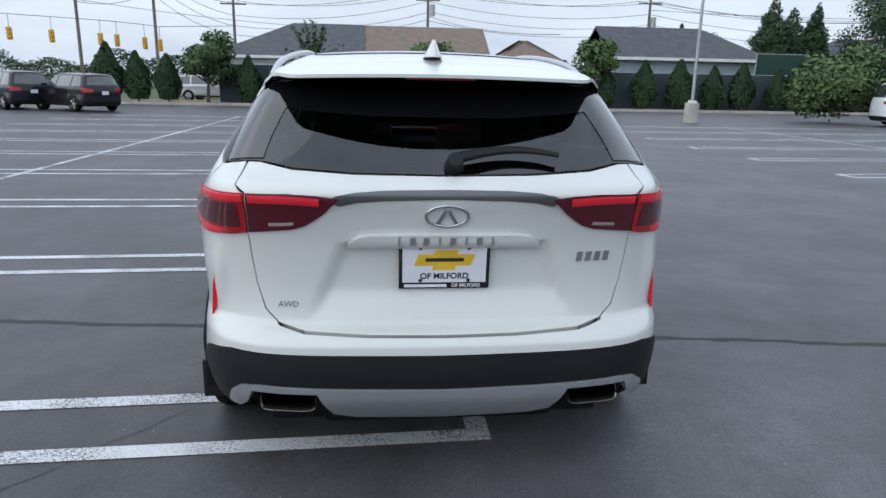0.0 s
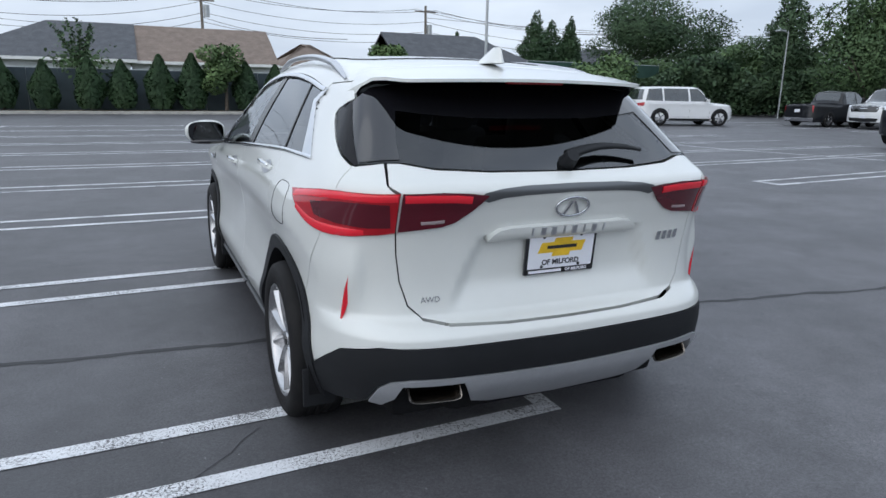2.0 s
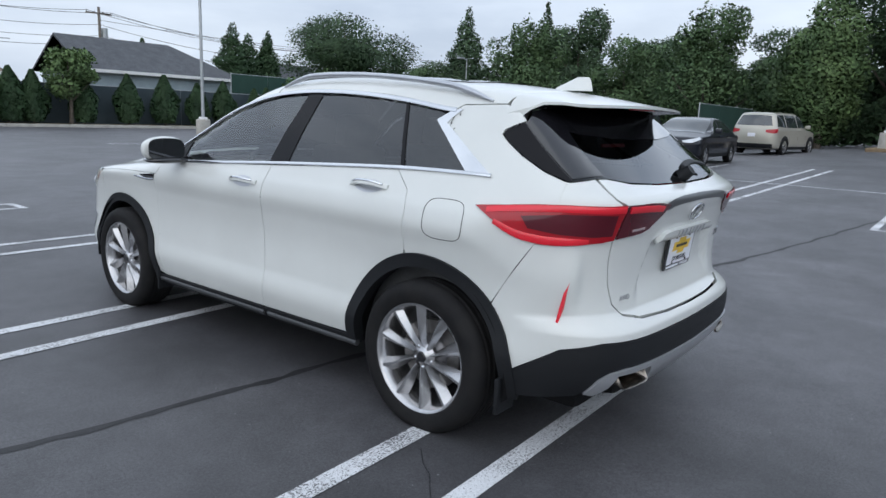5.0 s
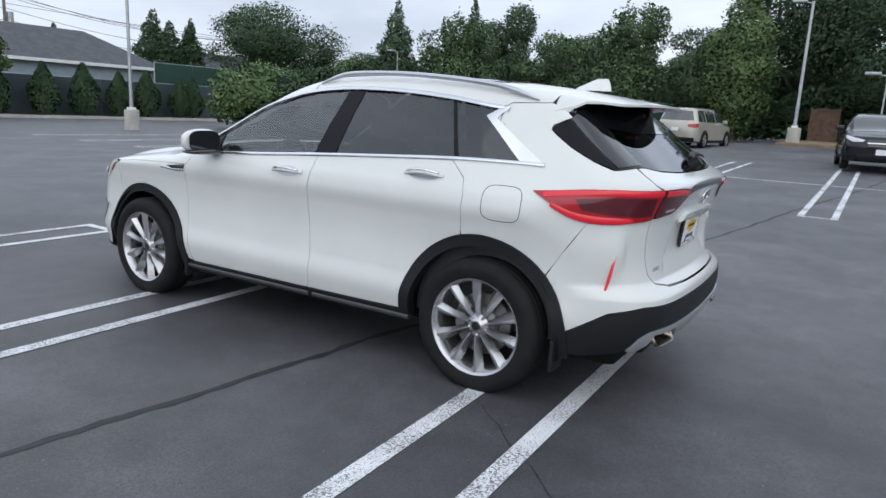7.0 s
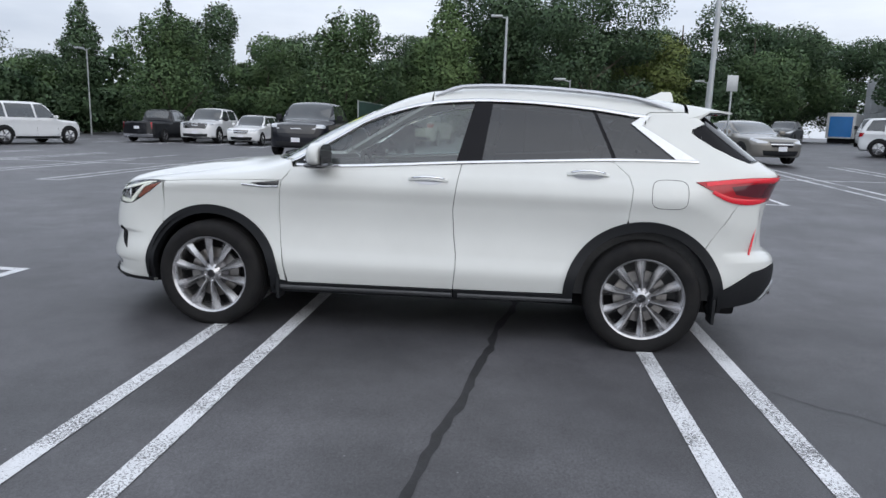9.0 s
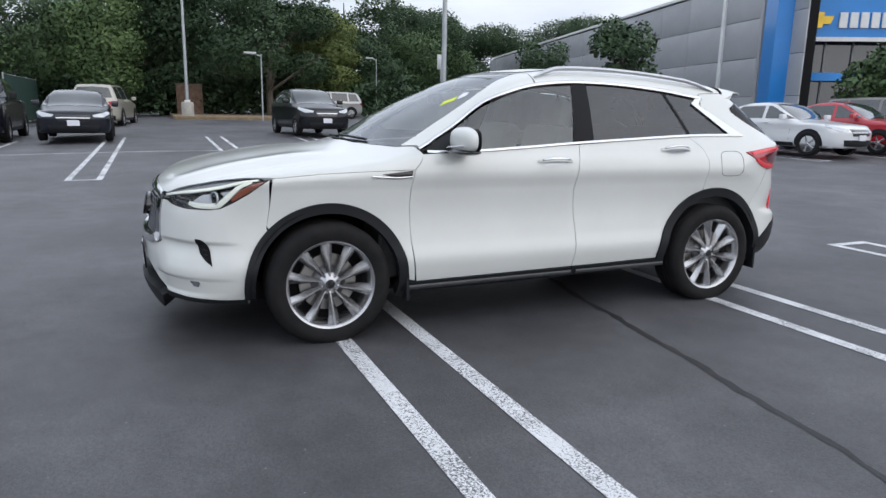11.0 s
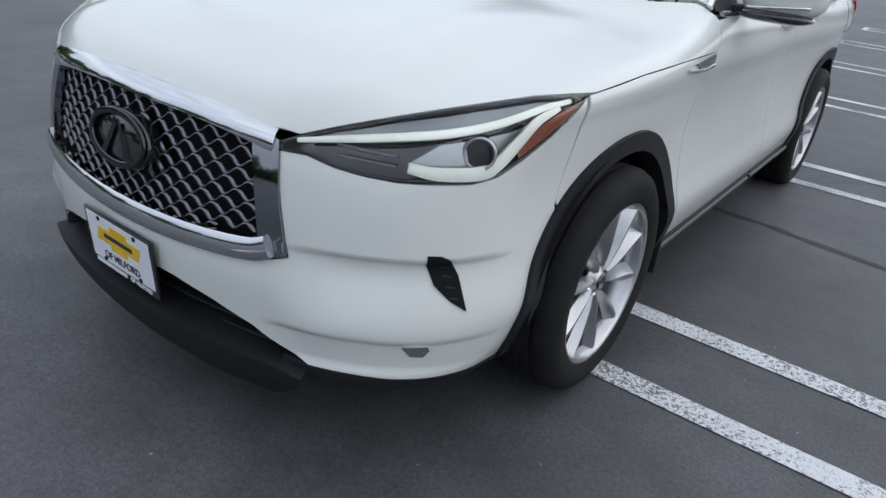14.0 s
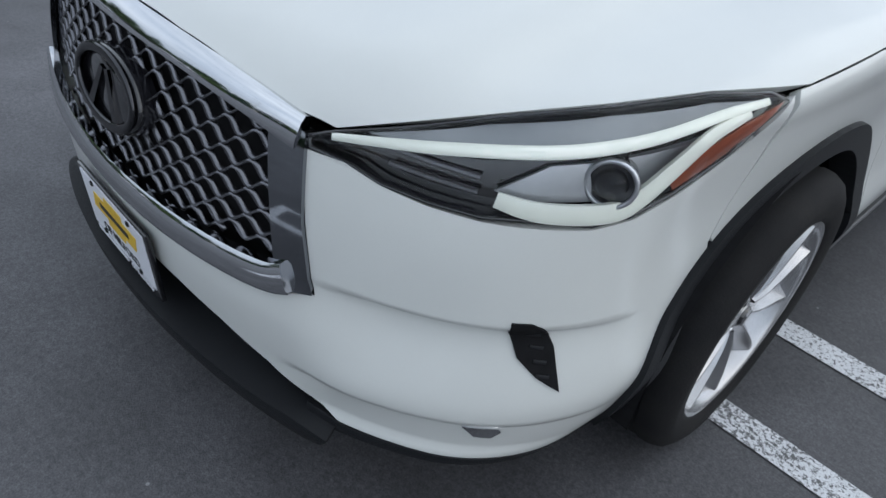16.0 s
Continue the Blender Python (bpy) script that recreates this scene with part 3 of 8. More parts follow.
def worn_paint(name, colour, under, wear=0.5):
    m = material(name, colour, 0.65, vary=0.06, scale=5, fine=0.12, fine_scale=160, bump=0.3)
    n, l = m.node_tree.nodes, m.node_tree.links
    b = n["Principled BSDF"]
    src = b.inputs["Base Color"].links[0].from_socket
    co = n.new("ShaderNodeTexCoord")
    chips = n.new("ShaderNodeTexNoise")
    socket(chips, "Scale", 90.0), socket(chips, "Detail", 4.0), socket(chips, "Roughness", 0.75)
    patch = n.new("ShaderNodeTexNoise")
    socket(patch, "Scale", 2.2), socket(patch, "Detail", 3.0)
    add = n.new("ShaderNodeMath")
    add.operation = "MULTIPLY_ADD"
    add.inputs[1].default_value = 0.45
    ramp = n.new("ShaderNodeMapRange")
    socket(ramp, "From Min", 0.78 - 0.1 * wear), socket(ramp, "From Max", 0.86 - 0.1 * wear)
    mix = n.new("ShaderNodeMix")
    mix.data_type = "RGBA"
    mix.inputs[7].default_value = (*under, 1)
    l.new(co.outputs["Object"], chips.inputs["Vector"])
    l.new(co.outputs["Object"], patch.inputs["Vector"])
    l.new(patch.outputs["Fac"], add.inputs[0])
    l.new(chips.outputs["Fac"], add.inputs[2])
    l.new(add.outputs["Value"], ramp.inputs["Value"])
    l.new(ramp.outputs["Result"], mix.inputs[0])
    l.new(src, mix.inputs[6])
    l.new(mix.outputs[2], b.inputs["Base Color"])
    return m


LINE_PAINT = worn_paint("worn_line_paint", (0.66, 0.67, 0.69), (0.12, 0.12, 0.125), 0.4)


def soft(v, w=3.0):
    return w * np.log1p(np.exp(np.clip(v / w, -30, 30)))


def lot_z(x, y):
    """The height of the lot, which is level round the crossover and rises gently past the aisle."""
    x, y = np.asarray(x, float), np.asarray(y, float)
    rise = 0.022 * np.minimum(soft(x - 3), 30) * (1 - step01(y, 2, 14))
    return rise + 0.016 * np.minimum(soft(-y - 5, 2.0), 14) - 0.0009


def level(x, y):
    return float(lot_z(x, y))


ticks = np.concatenate([[-700, -400, -200, -120], np.arange(-80, 81, 2.0), [120, 200, 400, 700]])
gx, gy = np.meshgrid(ticks, ticks, indexing="ij")
k = len(ticks)
vs = np.stack([gx.ravel(), gy.ravel(), lot_z(gx, gy).ravel()], 1)
fs = [(i * k + j, (i + 1) * k + j, (i + 1) * k + j + 1, i * k + j + 1) for i in range(k - 1) for j in range(k - 1)]
tagged(part("ground", as_mesh("ground", vs, fs), ASPHALT), "dark weathered asphalt of an open car park", "ground", kind="structure")


def ribbon(name, pts, width, mat, z, rough=0.0, label="", category="marking"):
    """A thin strip along a line on the ground, with ragged edges where rough."""
    rng = random.Random(len(pts) * 7 + int(abs(pts[0][0]) * 100))
    vs, fs = [], []
    for i, p in enumerate(pts):
        a, b = np.array(pts[max(i - 1, 0)]), np.array(pts[min(i + 1, len(pts) - 1)])
        t = (b - a) / np.linalg.norm(b - a)
        nrm = np.array([-t[1], t[0]])
        for sg in (-1, 1):
            q = np.array(p) + nrm * sg * (width / 2 + rng.uniform(-1, 1) * rough)
            vs.append((q[0], q[1], z + level(q[0], q[1])))
    for i in range(len(pts) - 1):
        fs.append((2 * i, 2 * i + 2, 2 * i + 3, 2 * i + 1))
    ob = part(name, as_mesh(name, vs, fs, False), mat)
    return tagged(ob, label, category, kind="structure")


def hairpin(x_end, x_far, y, lot, half=0.232, w=0.098, slant=0.0):
    """Two painted lines joined by a short end bar; slant is their small turn from the x axis."""
    sg = 1 if x_far > x_end else -1
    vs, fs = [], []

    def quad(xa, xb, ya, yb):
        n = max(int(abs(xb - xa)), 1)
        for i in range(n):
            x0, x1 = sorted((xa + (xb - xa) * i / n, xa + (xb - xa) * (i + 1) / n))
            k = len(vs)
            vs.extend([(x, q + slant * (x - x_end), level(x, q) + 0.004) for x, q in ((x0, ya), (x1, ya), (x1, yb), (x0, yb))])
            fs.append((k, k + 1, k + 2, k + 3))
    for s in (-1, 1):
        quad(x_end, x_far, y + s * half - w / 2, y + s * half + w / 2)
    quad(x_end, x_end + sg * w, y - half + w / 2, y + half - w / 2)
    ob = part("parking_line", as_mesh("parking_line", vs, fs, False), LINE_PAINT)
    tagged(ob, "worn white double parking line painted on the asphalt", "parking line", lot, "structure")


for y in (-11.4, -8.6, -5.85, -3.08, -0.245, 2.525, 5.33, 8.22, 11.1, 13.95, 16.8, 19.65, 22.5, 25.35):
    hairpin(0.245, -11.6, y, "parking lines of the near row", slant=0.022 if -3 < y < 3 else 0.008)
for k in range(-5, 9):
    hairpin(7.80, 18.9, -0.95 + 2.88 * k, "parking lines of the facing row")
for k in range(-1, 5):
    hairpin(28.0, 33.5, 14.4 + 2.9 * k, "parking lines of the far row")
for x, y0, y1 in ((-5.7, -12.5, 26.5), (13.4, -16, 23)):
    ribbon("cross_line", [(x, y) for y in np.arange(y0, y1, 1.0)], 0.10, LINE_PAINT, 0.006, 0, "long worn white line dividing two rows of stalls", "parking line")

rng = random.Random(5)
seam = [(-7 + 0.10 * i, 0.925 - (0.165 if i > 61 else 0.125) * (0.10 * i - 6.15) + 0.03 * math.sin(i * 0.09) + 0.010 * math.sin(i * 0.71) + 0.007 * rng.uniform(-1, 1)) for i in range(262)]
ribbon("tar_seam", seam, 0.046, TAR, 0.0022, 0.014, "dark irregular tar seam across the asphalt")
crack = [(-1.10 - 0.07 * i + 0.02 * rng.uniform(-1, 1), -0.15 - 0.085 * i + 0.02 * rng.uniform(-1, 1)) for i in range(12)]
ribbon("crack", crack, 0.004, TAR, 0.0036, 0.0015, "thin branching crack in the asphalt")
for (x, y), size in (((-1.80, 0.675), 0.022), ((-2.42, 0.84), 0.028), ((-1.30, 3.71), 0.026), ((-2.6, 3.4), 0.014), ((-1.2, 4.6), 0.012), ((-0.4, 4.9), 0.012), ((0.1, 4.35), 0.010), ((-2.15, 1.55), 0.012), ((-3.1, 4.0), 0.010)):
    bit = [(x + size * math.cos(a) * rng.uniform(0.5, 1), y + size * math.sin(a) * rng.uniform(0.5, 1)) for a in np.linspace(0, 6.28, 7)[:-1]]
    ob = flat_shape("paper_scrap", bit, 0.003, LINE_PAINT, None, Matrix.Translation((0, 0, 0.0005)))
    tagged(ob, "small pale scrap of litter lying on the asphalt", "litter", "scraps on the asphalt")

# ---- the white crossover ----
# the mirror's near-black colour stands in for dark surroundings it would reflect
MIRROR = material("mirror_glass", (0.06, 0.063, 0.068), 0.03, 1.0, vary=0.05)
REVERSING = material("reversing_lens", (0.34, 0.27, 0.28), 0.1, vary=0.05, coat=1.0)
SKID = material("silver_skid_paint", (0.36, 0.37, 0.39), 0.36, 0.4, vary=0.05, scale=6, fine=0.03)
GATE_TRIM = material("dark_satin_trim", (0.13, 0.135, 0.14), 0.35, 0.6, vary=0.06)
BROW = material("lamp_brow", (0.24, 0.25, 0.26), 0.32, 0.6, vary=0.08, scale=20)
# lighter grey puts the sky's sheen on the sill's upward face into the colour
SILL_SHEEN = material("sky_sheen_sill_plastic", (0.055, 0.057, 0.061), 0.42, vary=0.08, scale=8, fine=0.08, fine_scale=500)
LAMP_BOWL = material("lamp_reflector", (0.46, 0.47, 0.49), 0.30, 0.6, vary=0.08, scale=20)
def wheel(parent, x, y, sg, r=0.357, z=0.357, style="petal", rim_r=0.252, width=0.235):
    """A tyre on an alloy wheel; sg tells on which side its face is."""
    hub = part("wheel", as_mesh("wheel", *lathe([(0.001, -0.02), (0.10, -0.02), (0.10, 0.03), (0.001, 0.03)], 24)), ALLOY_DARK, parent, "",
               Matrix.Translation((x, y, z)) @ Matrix.Diagonal((sg, 1, 1, 1)))
    h = width / 2
    tread = [(rim_r - 0.004, -h + 0.02), (rim_r + 0.02, -h), (r - 0.045, -h - 0.004), (r - 0.012, -h + 0.014), (r - 0.002, -h + 0.035)]
    for g in (-0.055, -0.018, 0.018, 0.055):
        tread += [(r, g - 0.012), (r - 0.007, g - 0.006), (r - 0.007, g + 0.001), (r, g + 0.006)]
    tread += [(r - 0.002, h - 0.035), (r - 0.012, h - 0.014), (r - 0.030, h - 0.002), (r - 0.045, h + 0.004), (rim_r + 0.045, h + 0.003), (rim_r + 0.02, h), (rim_r + 0.006, h - 0.006), (rim_r - 0.004, h - 0.02)]
    part("tyre", shade(as_mesh("tyre", *lathe(tread, 72)), 40), RUBBER, hub, "black rubber tyre")
    barrel = [(rim_r - 0.020, -h + 0.02), (rim_r - 0.03, 0.0), (rim_r - 0.022, h - 0.045), (rim_r - 0.010, h - 0.016), (rim_r - 0.004, h - 0.009), (rim_r + 0.004, h - 0.006), (rim_r + 0.006, h - 0.016), (rim_r - 0.006, -h + 0.02)]
    part("rim", shade(as_mesh("rim", *lathe(barrel, 72)), 40), ALLOY, hub, "silver alloy rim")
    part("brake_disc", shade(as_mesh("brake_disc", *lathe([(0.09, 0.015), (0.165, 0.015), (0.165, -0.01), (0.09, -0.01)], 40)), 40), STEEL, hub)
    part("wheel_back", as_mesh("wheel_back", *lathe([(0.01, -0.03), (rim_r - 0.02, -0.03)], 40)), DARK, hub)
    face = h - 0.028
    n = 10 if style == "petal" else 5
    vs, fs = [], []
    rings = ((0.050, 0.015, -0.014), (0.085, 0.016, -0.006), (0.130, 0.024, -0.001), (0.185, 0.034, 0.003), (rim_r - 0.010, 0.040 if n == 10 else 0.05, 0.006))
    for q, (rr, w, d) in enumerate(rings):
        w *= 1.5 if n == 5 else 0.88
        bend = 0.10 * math.sin((rr - 0.05) / 0.2 * 2.2) if n == 10 else 0
        for e, dx in ((-1, -0.020), (-0.25, 0.006), (0.10, 0.006), (1, -0.030)):
            g = e * w / rr + bend
            vs.append((face + d + dx, rr * math.sin(g), rr * math.cos(g)))
        for e in (1, -1):
            g = e * w * 0.7 / rr + bend
            vs.append((face + d - 0.05, rr * math.sin(g), rr * math.cos(g)))
    for q in range(len(rings) - 1):
        for j in range(6):
            j2 = (j + 1) % 6
            fs.append((q * 6 + j, q * 6 + j2, q * 6 + 6 + j2, q * 6 + 6 + j))
    spoke = shade(as_mesh("spoke", vs, fs), 20)
    for f in spoke.polygons:
        f.material_index = 0
    spoke.materials.append(ALLOY)
    for i in range(n):
        part("spoke", spoke, ALLOY, hub, "", pose(0, 0, 0, 360 / n * i))
    part("hub_cap", shade(as_mesh("hub_cap", *lathe([(0.001, face - 0.004), (0.024, face - 0.005), (0.030, face - 0.010), (0.045, face - 0.018), (0.062, face - 0.03)], 32)), 30), ALLOY, hub)
    part("hub_badge", shade(as_mesh("hub_badge", *lathe([(0.001, face + 0.001), (0.022, face), (0.027, face - 0.006)], 28)), 30), GLOSS_BLACK, hub)
    nut = as_mesh("wheel_nut", *lathe([(0.001, 0.012), (0.009, 0.010), (0.010, -0.02)], 8))
    for i in range(5):
        a = 2 * math.pi * (i + 0.5) / 5
        part("wheel_nut", nut, CHROME, hub, "", Matrix.Translation((face - 0.026, 0.052 * math.sin(a), 0.052 * math.cos(a))))
    return hub


def number_plate(parent, m, dealer=True):
    """A dealer's plate in a black frame: plain gold cross shape, a line of words below."""
    fr = part("plate_frame", bm_mesh("plate_frame", box(0, 0, 0.004, 0.322, 0.168, 0.010, 0.003), 40), GLOSS_BLACK, parent, "black plastic plate frame", m)
    part("plate", bm_mesh("plate", box(0, 0.008, 0.0075, 0.296, 0.136, 0.006, 0.001)), PLATE_WHITE, fr, "white dealer plate")
    if dealer:
        w = 0.108
        cross = [(-w, -0.022), (-0.040, -0.022), (-0.044, -0.038), (0.036, -0.038), (0.040, -0.022), (w - 0.016, -0.022), (w, 0.020), (0.044, 0.020), (0.048, 0.036), (-0.034, 0.036), (-0.038, 0.020), (-w + 0.016, 0.020)]
        flat_shape("emblem", cross, 0.0012, PLATE_GOLD, fr, Matrix.Translation((0, 0.026, 0.0105)), "plain gold cross shape")
        part("bar", blocks((0, 0.026, 0.0120, 0.135, 0.013, 0.0012)), PLATE_INK, fr)
        writing("lettering", "OF MILFORD", 0.030, PLATE_INK, fr, Matrix.Translation((0, -0.036, 0.0108)), 0.0004, bold=0.0009)
        part("bar", blocks((-0.066, -0.0725, 0.0095, 0.150, 0.011, 0.0012)), PLATE_WHITE, fr)
        writing("lettering", "OF MILFORD", 0.018, PLATE_WHITE, fr, Matrix.Translation((0.078, -0.0725, 0.0094)), 0.0006, bold=0.0005)
        for x in (-0.085, 0.085):
            for y in (0.069, -0.052):
                part("bolt", as_mesh("bolt", *lathe([(0.001, 0.004), (0.006, 0.003), (0.007, 0)], 10, "z")), BLACK_PLASTIC, fr, "", Matrix.Translation((x, y, 0.0105)))
    else:
        part("bar", blocks((0, 0.01, 0.0108, 0.22, 0.05, 0.001)), PLATE_INK, fr)
    return fr


def mirror_pts(chart, half):
    """A closed outline that is the same on both sides: half goes from the middle line out and back to it."""
    a = chart.at(half, -1)
    if chart.kind == "ring":
        b = [(p, -q) for p, q in a]
    else:
        b = [(-p, q) for p, q in a]
    return a + b[::-1][1:-1]


suv = thing("crossover_car", "white pearl crossover with dark cladding parked across the bays", "car")
NOSE, TAIL, RING = Chart(SUV, "nose"), Chart(SUV, "tail"), Chart(SUV, "ring")
CHROME_TOP = [(2.25, 1.115), (2.01, 1.25), (1.79, 1.385), (1.60, 1.458), (1.38, 1.513), (1.08, 1.540), (0.71, 1.535), (0.36, 1.507), (0.12, 1.475), (0.03, 1.466)]
BELT = [(2.21, 1.100), (2.0, 1.098), (1.60, 1.120), (1.21, 1.146), (0.75, 1.172), (0.23, 1.198), (-0.13, 1.204), (-0.28, 1.203)]
belt_z = spline([p[0] for p in BELT[::-1]], [p[1] for p in BELT[::-1]])
top_z = spline([p[0] for p in CHROME_TOP[::-1]], [p[1] for p in CHROME_TOP[::-1]])
F_ARCH, R_ARCH = (2.80, 0.352, 0.470, 0.412), (0.0, 0.352, 0.487, 0.425)

# bonnet
half = [("F", 0, 0.884), ("F", 0.15, 0.882), ("F", 0.30, 0.873), ("F", 0.42, 0.860), ("P", 0.50, 3.625, 0.858), ("P", 0.58, 3.57, 0.890), ("P", 0.66, 3.50, 0.919), ("P", 0.76, 3.38, 0.950),
        ("P", 0.83, 3.25, 0.968), ("P", 0.865, 3.16, 0.968), ("S", 3.08, 0.964), ("S", 2.85, 0.984), ("S", 2.6, 0.994), ("S", 2.30, 1.000), ("S", 2.27, 1.03), ("S", 2.235, 1.085),
        ("T", 0.80, 2.27), ("T", 0.70, 2.36), ("T", 0.55, 2.44), ("T", 0.35, 2.51), ("T", 0, 2.555)]
panel("bonnet", RING, mirror_pts(RING, half), WHITE, suv, sa=0.03, sb=0.028, gap=0.001, label="white bonnet with two raised creases")

# front bumper, as a U round the grille
half = [("F", 0, 0.542), ("F", 0.20, 0.546), ("F", 0.36, 0.556), ("F", 0.47, 0.572), ("F", 0.513, 0.586), ("F", 0.488, 0.71), ("F", 0.464, 0.818), ("P", 0.52, 3.62, 0.820), ("P", 0.58, 3.61, 0.806), ("P", 0.64, 3.58, 0.797), ("P", 0.70, 3.54, 0.792),
        ("P", 0.80, 3.42, 0.792), ("P", 0.83, 3.37, 0.803), ("P", 0.855, 3.31, 0.835), ("P", 0.875, 3.22, 0.888), ("S", 3.118, 0.958), ("S", 3.122, 0.82), ("S", 3.142, 0.69)]
half += [("S", y, z) for y, z in arc(*F_ARCH[:2], F_ARCH[2] - 0.02, 43, -12, 8)]
half += [("S", 3.245, 0.290), ("S", 3.34, 0.292), ("F", 0.77, 0.300), ("F", 0.66, 0.308), ("F", 0.56, 0.310), ("F", 0.50, 0.340), ("F", 0.43, 0.386), ("F", 0.32, 0.418), ("F", 0.2, 0.438), ("F", 0, 0.448)]
panel("front_bumper", NOSE, mirror_pts(NOSE, half), WHITE, suv, sa=0.022, sb=0.010, gap=0.001, thick=0.03, label="white sculpted front bumper")
half = [("F", 0, 0.62), ("F", 0.45, 0.62), ("F", 0.60, 0.42), ("F", 0.66, 0.20), ("F", 0, 0.20)]
panel("lower_intake", NOSE, mirror_pts(NOSE, half), DARK, suv, off=-0.075, sa=0.05, sb=0.04, thick=0, label="dark lower air intake")
for k in range(4):
    line = [(x, 0.43 - 0.035 * k) for x in np.linspace(-0.46, 0.46, 20)]
    p = np.array([(x, float(suv_front(np.array([abs(x)]), np.array([z]))[0]) - 0.05, z) for x, z in line])
    part("intake_slat", as_mesh("intake_slat", *sweep(p, [(0, 0, 1)] * len(p), 0.03, 0.008)), BLACK_PLASTIC, suv)
half = [("F", 0, 0.330), ("F", 0.30, 0.325), ("F", 0.44, 0.318), ("F", 0.52, 0.306), ("F", 0.56, 0.292), ("F", 0.53, 0.250), ("F", 0.46, 0.205), ("F", 0.36, 0.190), ("F", 0, 0.182)]
panel("front_lip", NOSE, mirror_pts(NOSE, half), BLACK_PLASTIC, suv, off=0.034, sa=0.03, sb=0.02, thick=0.14, label="black plastic lower lip")
for sg in (-1, 1):
    SN = Chart(SUV, "nose", sg)
    strip = [("F", 0.50, 0.325), ("F", 0.57, 0.309), ("F", 0.66, 0.309), ("F", 0.77, 0.302), ("S", 3.34, 0.294), ("S", 3.255, 0.292), ("S", 3.25, 0.268), ("S", 3.34, 0.270), ("F", 0.77, 0.278), ("F", 0.66, 0.282), ("F", 0.50, 0.275)]
    panel("lip_strip", SN, SN.at(strip, sg), BLACK_PLASTIC, suv, off=0.003, gap=0, sa=0.03, sb=0.02, thick=0.06)

# sides
for sg in (-1, 1):
    S = Chart(SUV, "side", sg)
    SN = Chart(SUV, "nose", sg)
    ST = Chart(SUV, "tail", sg)
    fy, fz, fr, fi = F_ARCH
    ry, rz, rr, ri = R_ARCH
    fender = [(3.105, 0.9615), (2.85, 0.9835), (2.6, 0.9935), (2.30, 0.9995), (2.318, 0.90), (2.325, 0.79), (2.315, 0.59), (2.285, 0.335)]
    fender += arc(fy, fz, fr - 0.02, 180, 45, 18) + [(3.14, 0.70), (3.12, 0.82)]
    panel("front_wing", S, fender, WHITE, suv, gap=0.001, label="white front wing")
    door = [(2.30, 0.998), (2.318, 0.90), (2.325, 0.79), (2.315, 0.59), (2.275, 0.330), (1.73, 0.337), (1.180, 0.345), (1.166, 0.50), (1.168, 0.58), (1.185, 0.70), (1.195, 0.86), (1.17, 1.04), (1.15, 1.142)]
    door += [(y, float(belt_z(y)) - 0.006) for y in (1.4, 1.7, 2.0, 2.15)] + [(2.238, 1.088), (2.27, 1.03)]
    panel("front_door", S, door, WHITE, suv, label="white front door")
    door = [(1.15, 1.142), (1.17, 1.04), (1.195, 0.86), (1.185, 0.70), (1.168, 0.58), (1.166, 0.50), (1.180, 0.345), (0.80, 0.351), (0.482, 0.358)]
    door += arc(ry, rz, rr - 0.02, 8, 74, 10) + [(0.118, 0.84), (0.112, 0.92), (0.105, 1.03), (0.13, 1.11), (0.23, 1.192), (0.5, 1.179), (0.8, 1.163)]
    panel("rear_door", S, door, WHITE, suv, label="white rear door")
    quarter = [(0.23, 1.192), (0.13, 1.11), (0.105, 1.03), (0.112, 0.92), (0.118, 0.84)] + arc(ry, rz, rr - 0.02, 77, 137, 10)
    quarter += [(-0.425, 0.80), (-0.527, 0.957), (-0.60, 0.99), (-0.60, 1.201), (-0.50, 1.236), (-0.38, 1.292), (-0.29, 1.345), (-0.25, 1.375), (-0.255, 1.396), (-0.30, 1.418), (-0.335, 1.435), (-0.30, 1.462), (-0.25, 1.49), (-0.215, 1.50), (0.0, 1.492), (0.035, 1.470), (0.085, 1.412), (-0.22, 1.207), (0.0, 1.198)]
    panel("rear_wing", S, quarter, WHITE, suv, sa=0.025, sb=0.025, gap=0.0006, label="white rear wing and pillar")
    SR = Chart(SUV, "ring", sg)
    pillar = [("S", y, float(top_z(y)) + 0.003) for y in (2.24, 2.13, 2.02, 1.90, 1.79, 1.70, 1.60, 1.49, 1.38)]
    pillar += [ ("T", 0.54, 1.38), ("T", 0.485, 1.445), ("T", 0.52, 1.59), ("T", 0.580, 1.73), ("T", 0.637, 1.88), ("T", 0.685, 2.09), ("T", 0.718, 2.325), ("T", 0.80, 2.250)]
    panel("windscreen_pillar", SR, SR.at(pillar, sg), WHITE, suv, sa=0.025, sb=0.014, gap=0.001)
    # openings' glass
    front = [(2.12, 1.125), (2.0, 1.108), (1.6, 1.122), (1.185, 1.148), (1.092, 1.522), (1.38, 1.500), (1.60, 1.443), (1.79, 1.370), (2.0, 1.238)]
    panel("front_window", S, front, GLASS_CLEAR, suv, off=-0.006, thick=0, gap=0, sa=0.06, sb=0.06, label="clear front side window").visible_shadow = False
    rear = [(1.035, 1.155), (0.223, 1.205), (0.351, 1.494), (0.71, 1.520), (0.985, 1.525)]
    panel("rear_window", S, rear, GLASS_PRIVACY, suv, off=-0.006, thick=0, gap=0, sa=0.06, sb=0.06, label="dark privacy glass").visible_shadow = False
    small = [(0.206, 1.208), (0.336, 1.490), (0.10, 1.460), (0.075, 1.440), (0.112, 1.418), (-0.155, 1.212)]
    panel("rear_quarter_window", S, small, GLASS_PRIVACY, suv, off=-0.006, thick=0, gap=0, sa=0.05, sb=0.05, label="dark rear quarter glass").visible_shadow = False
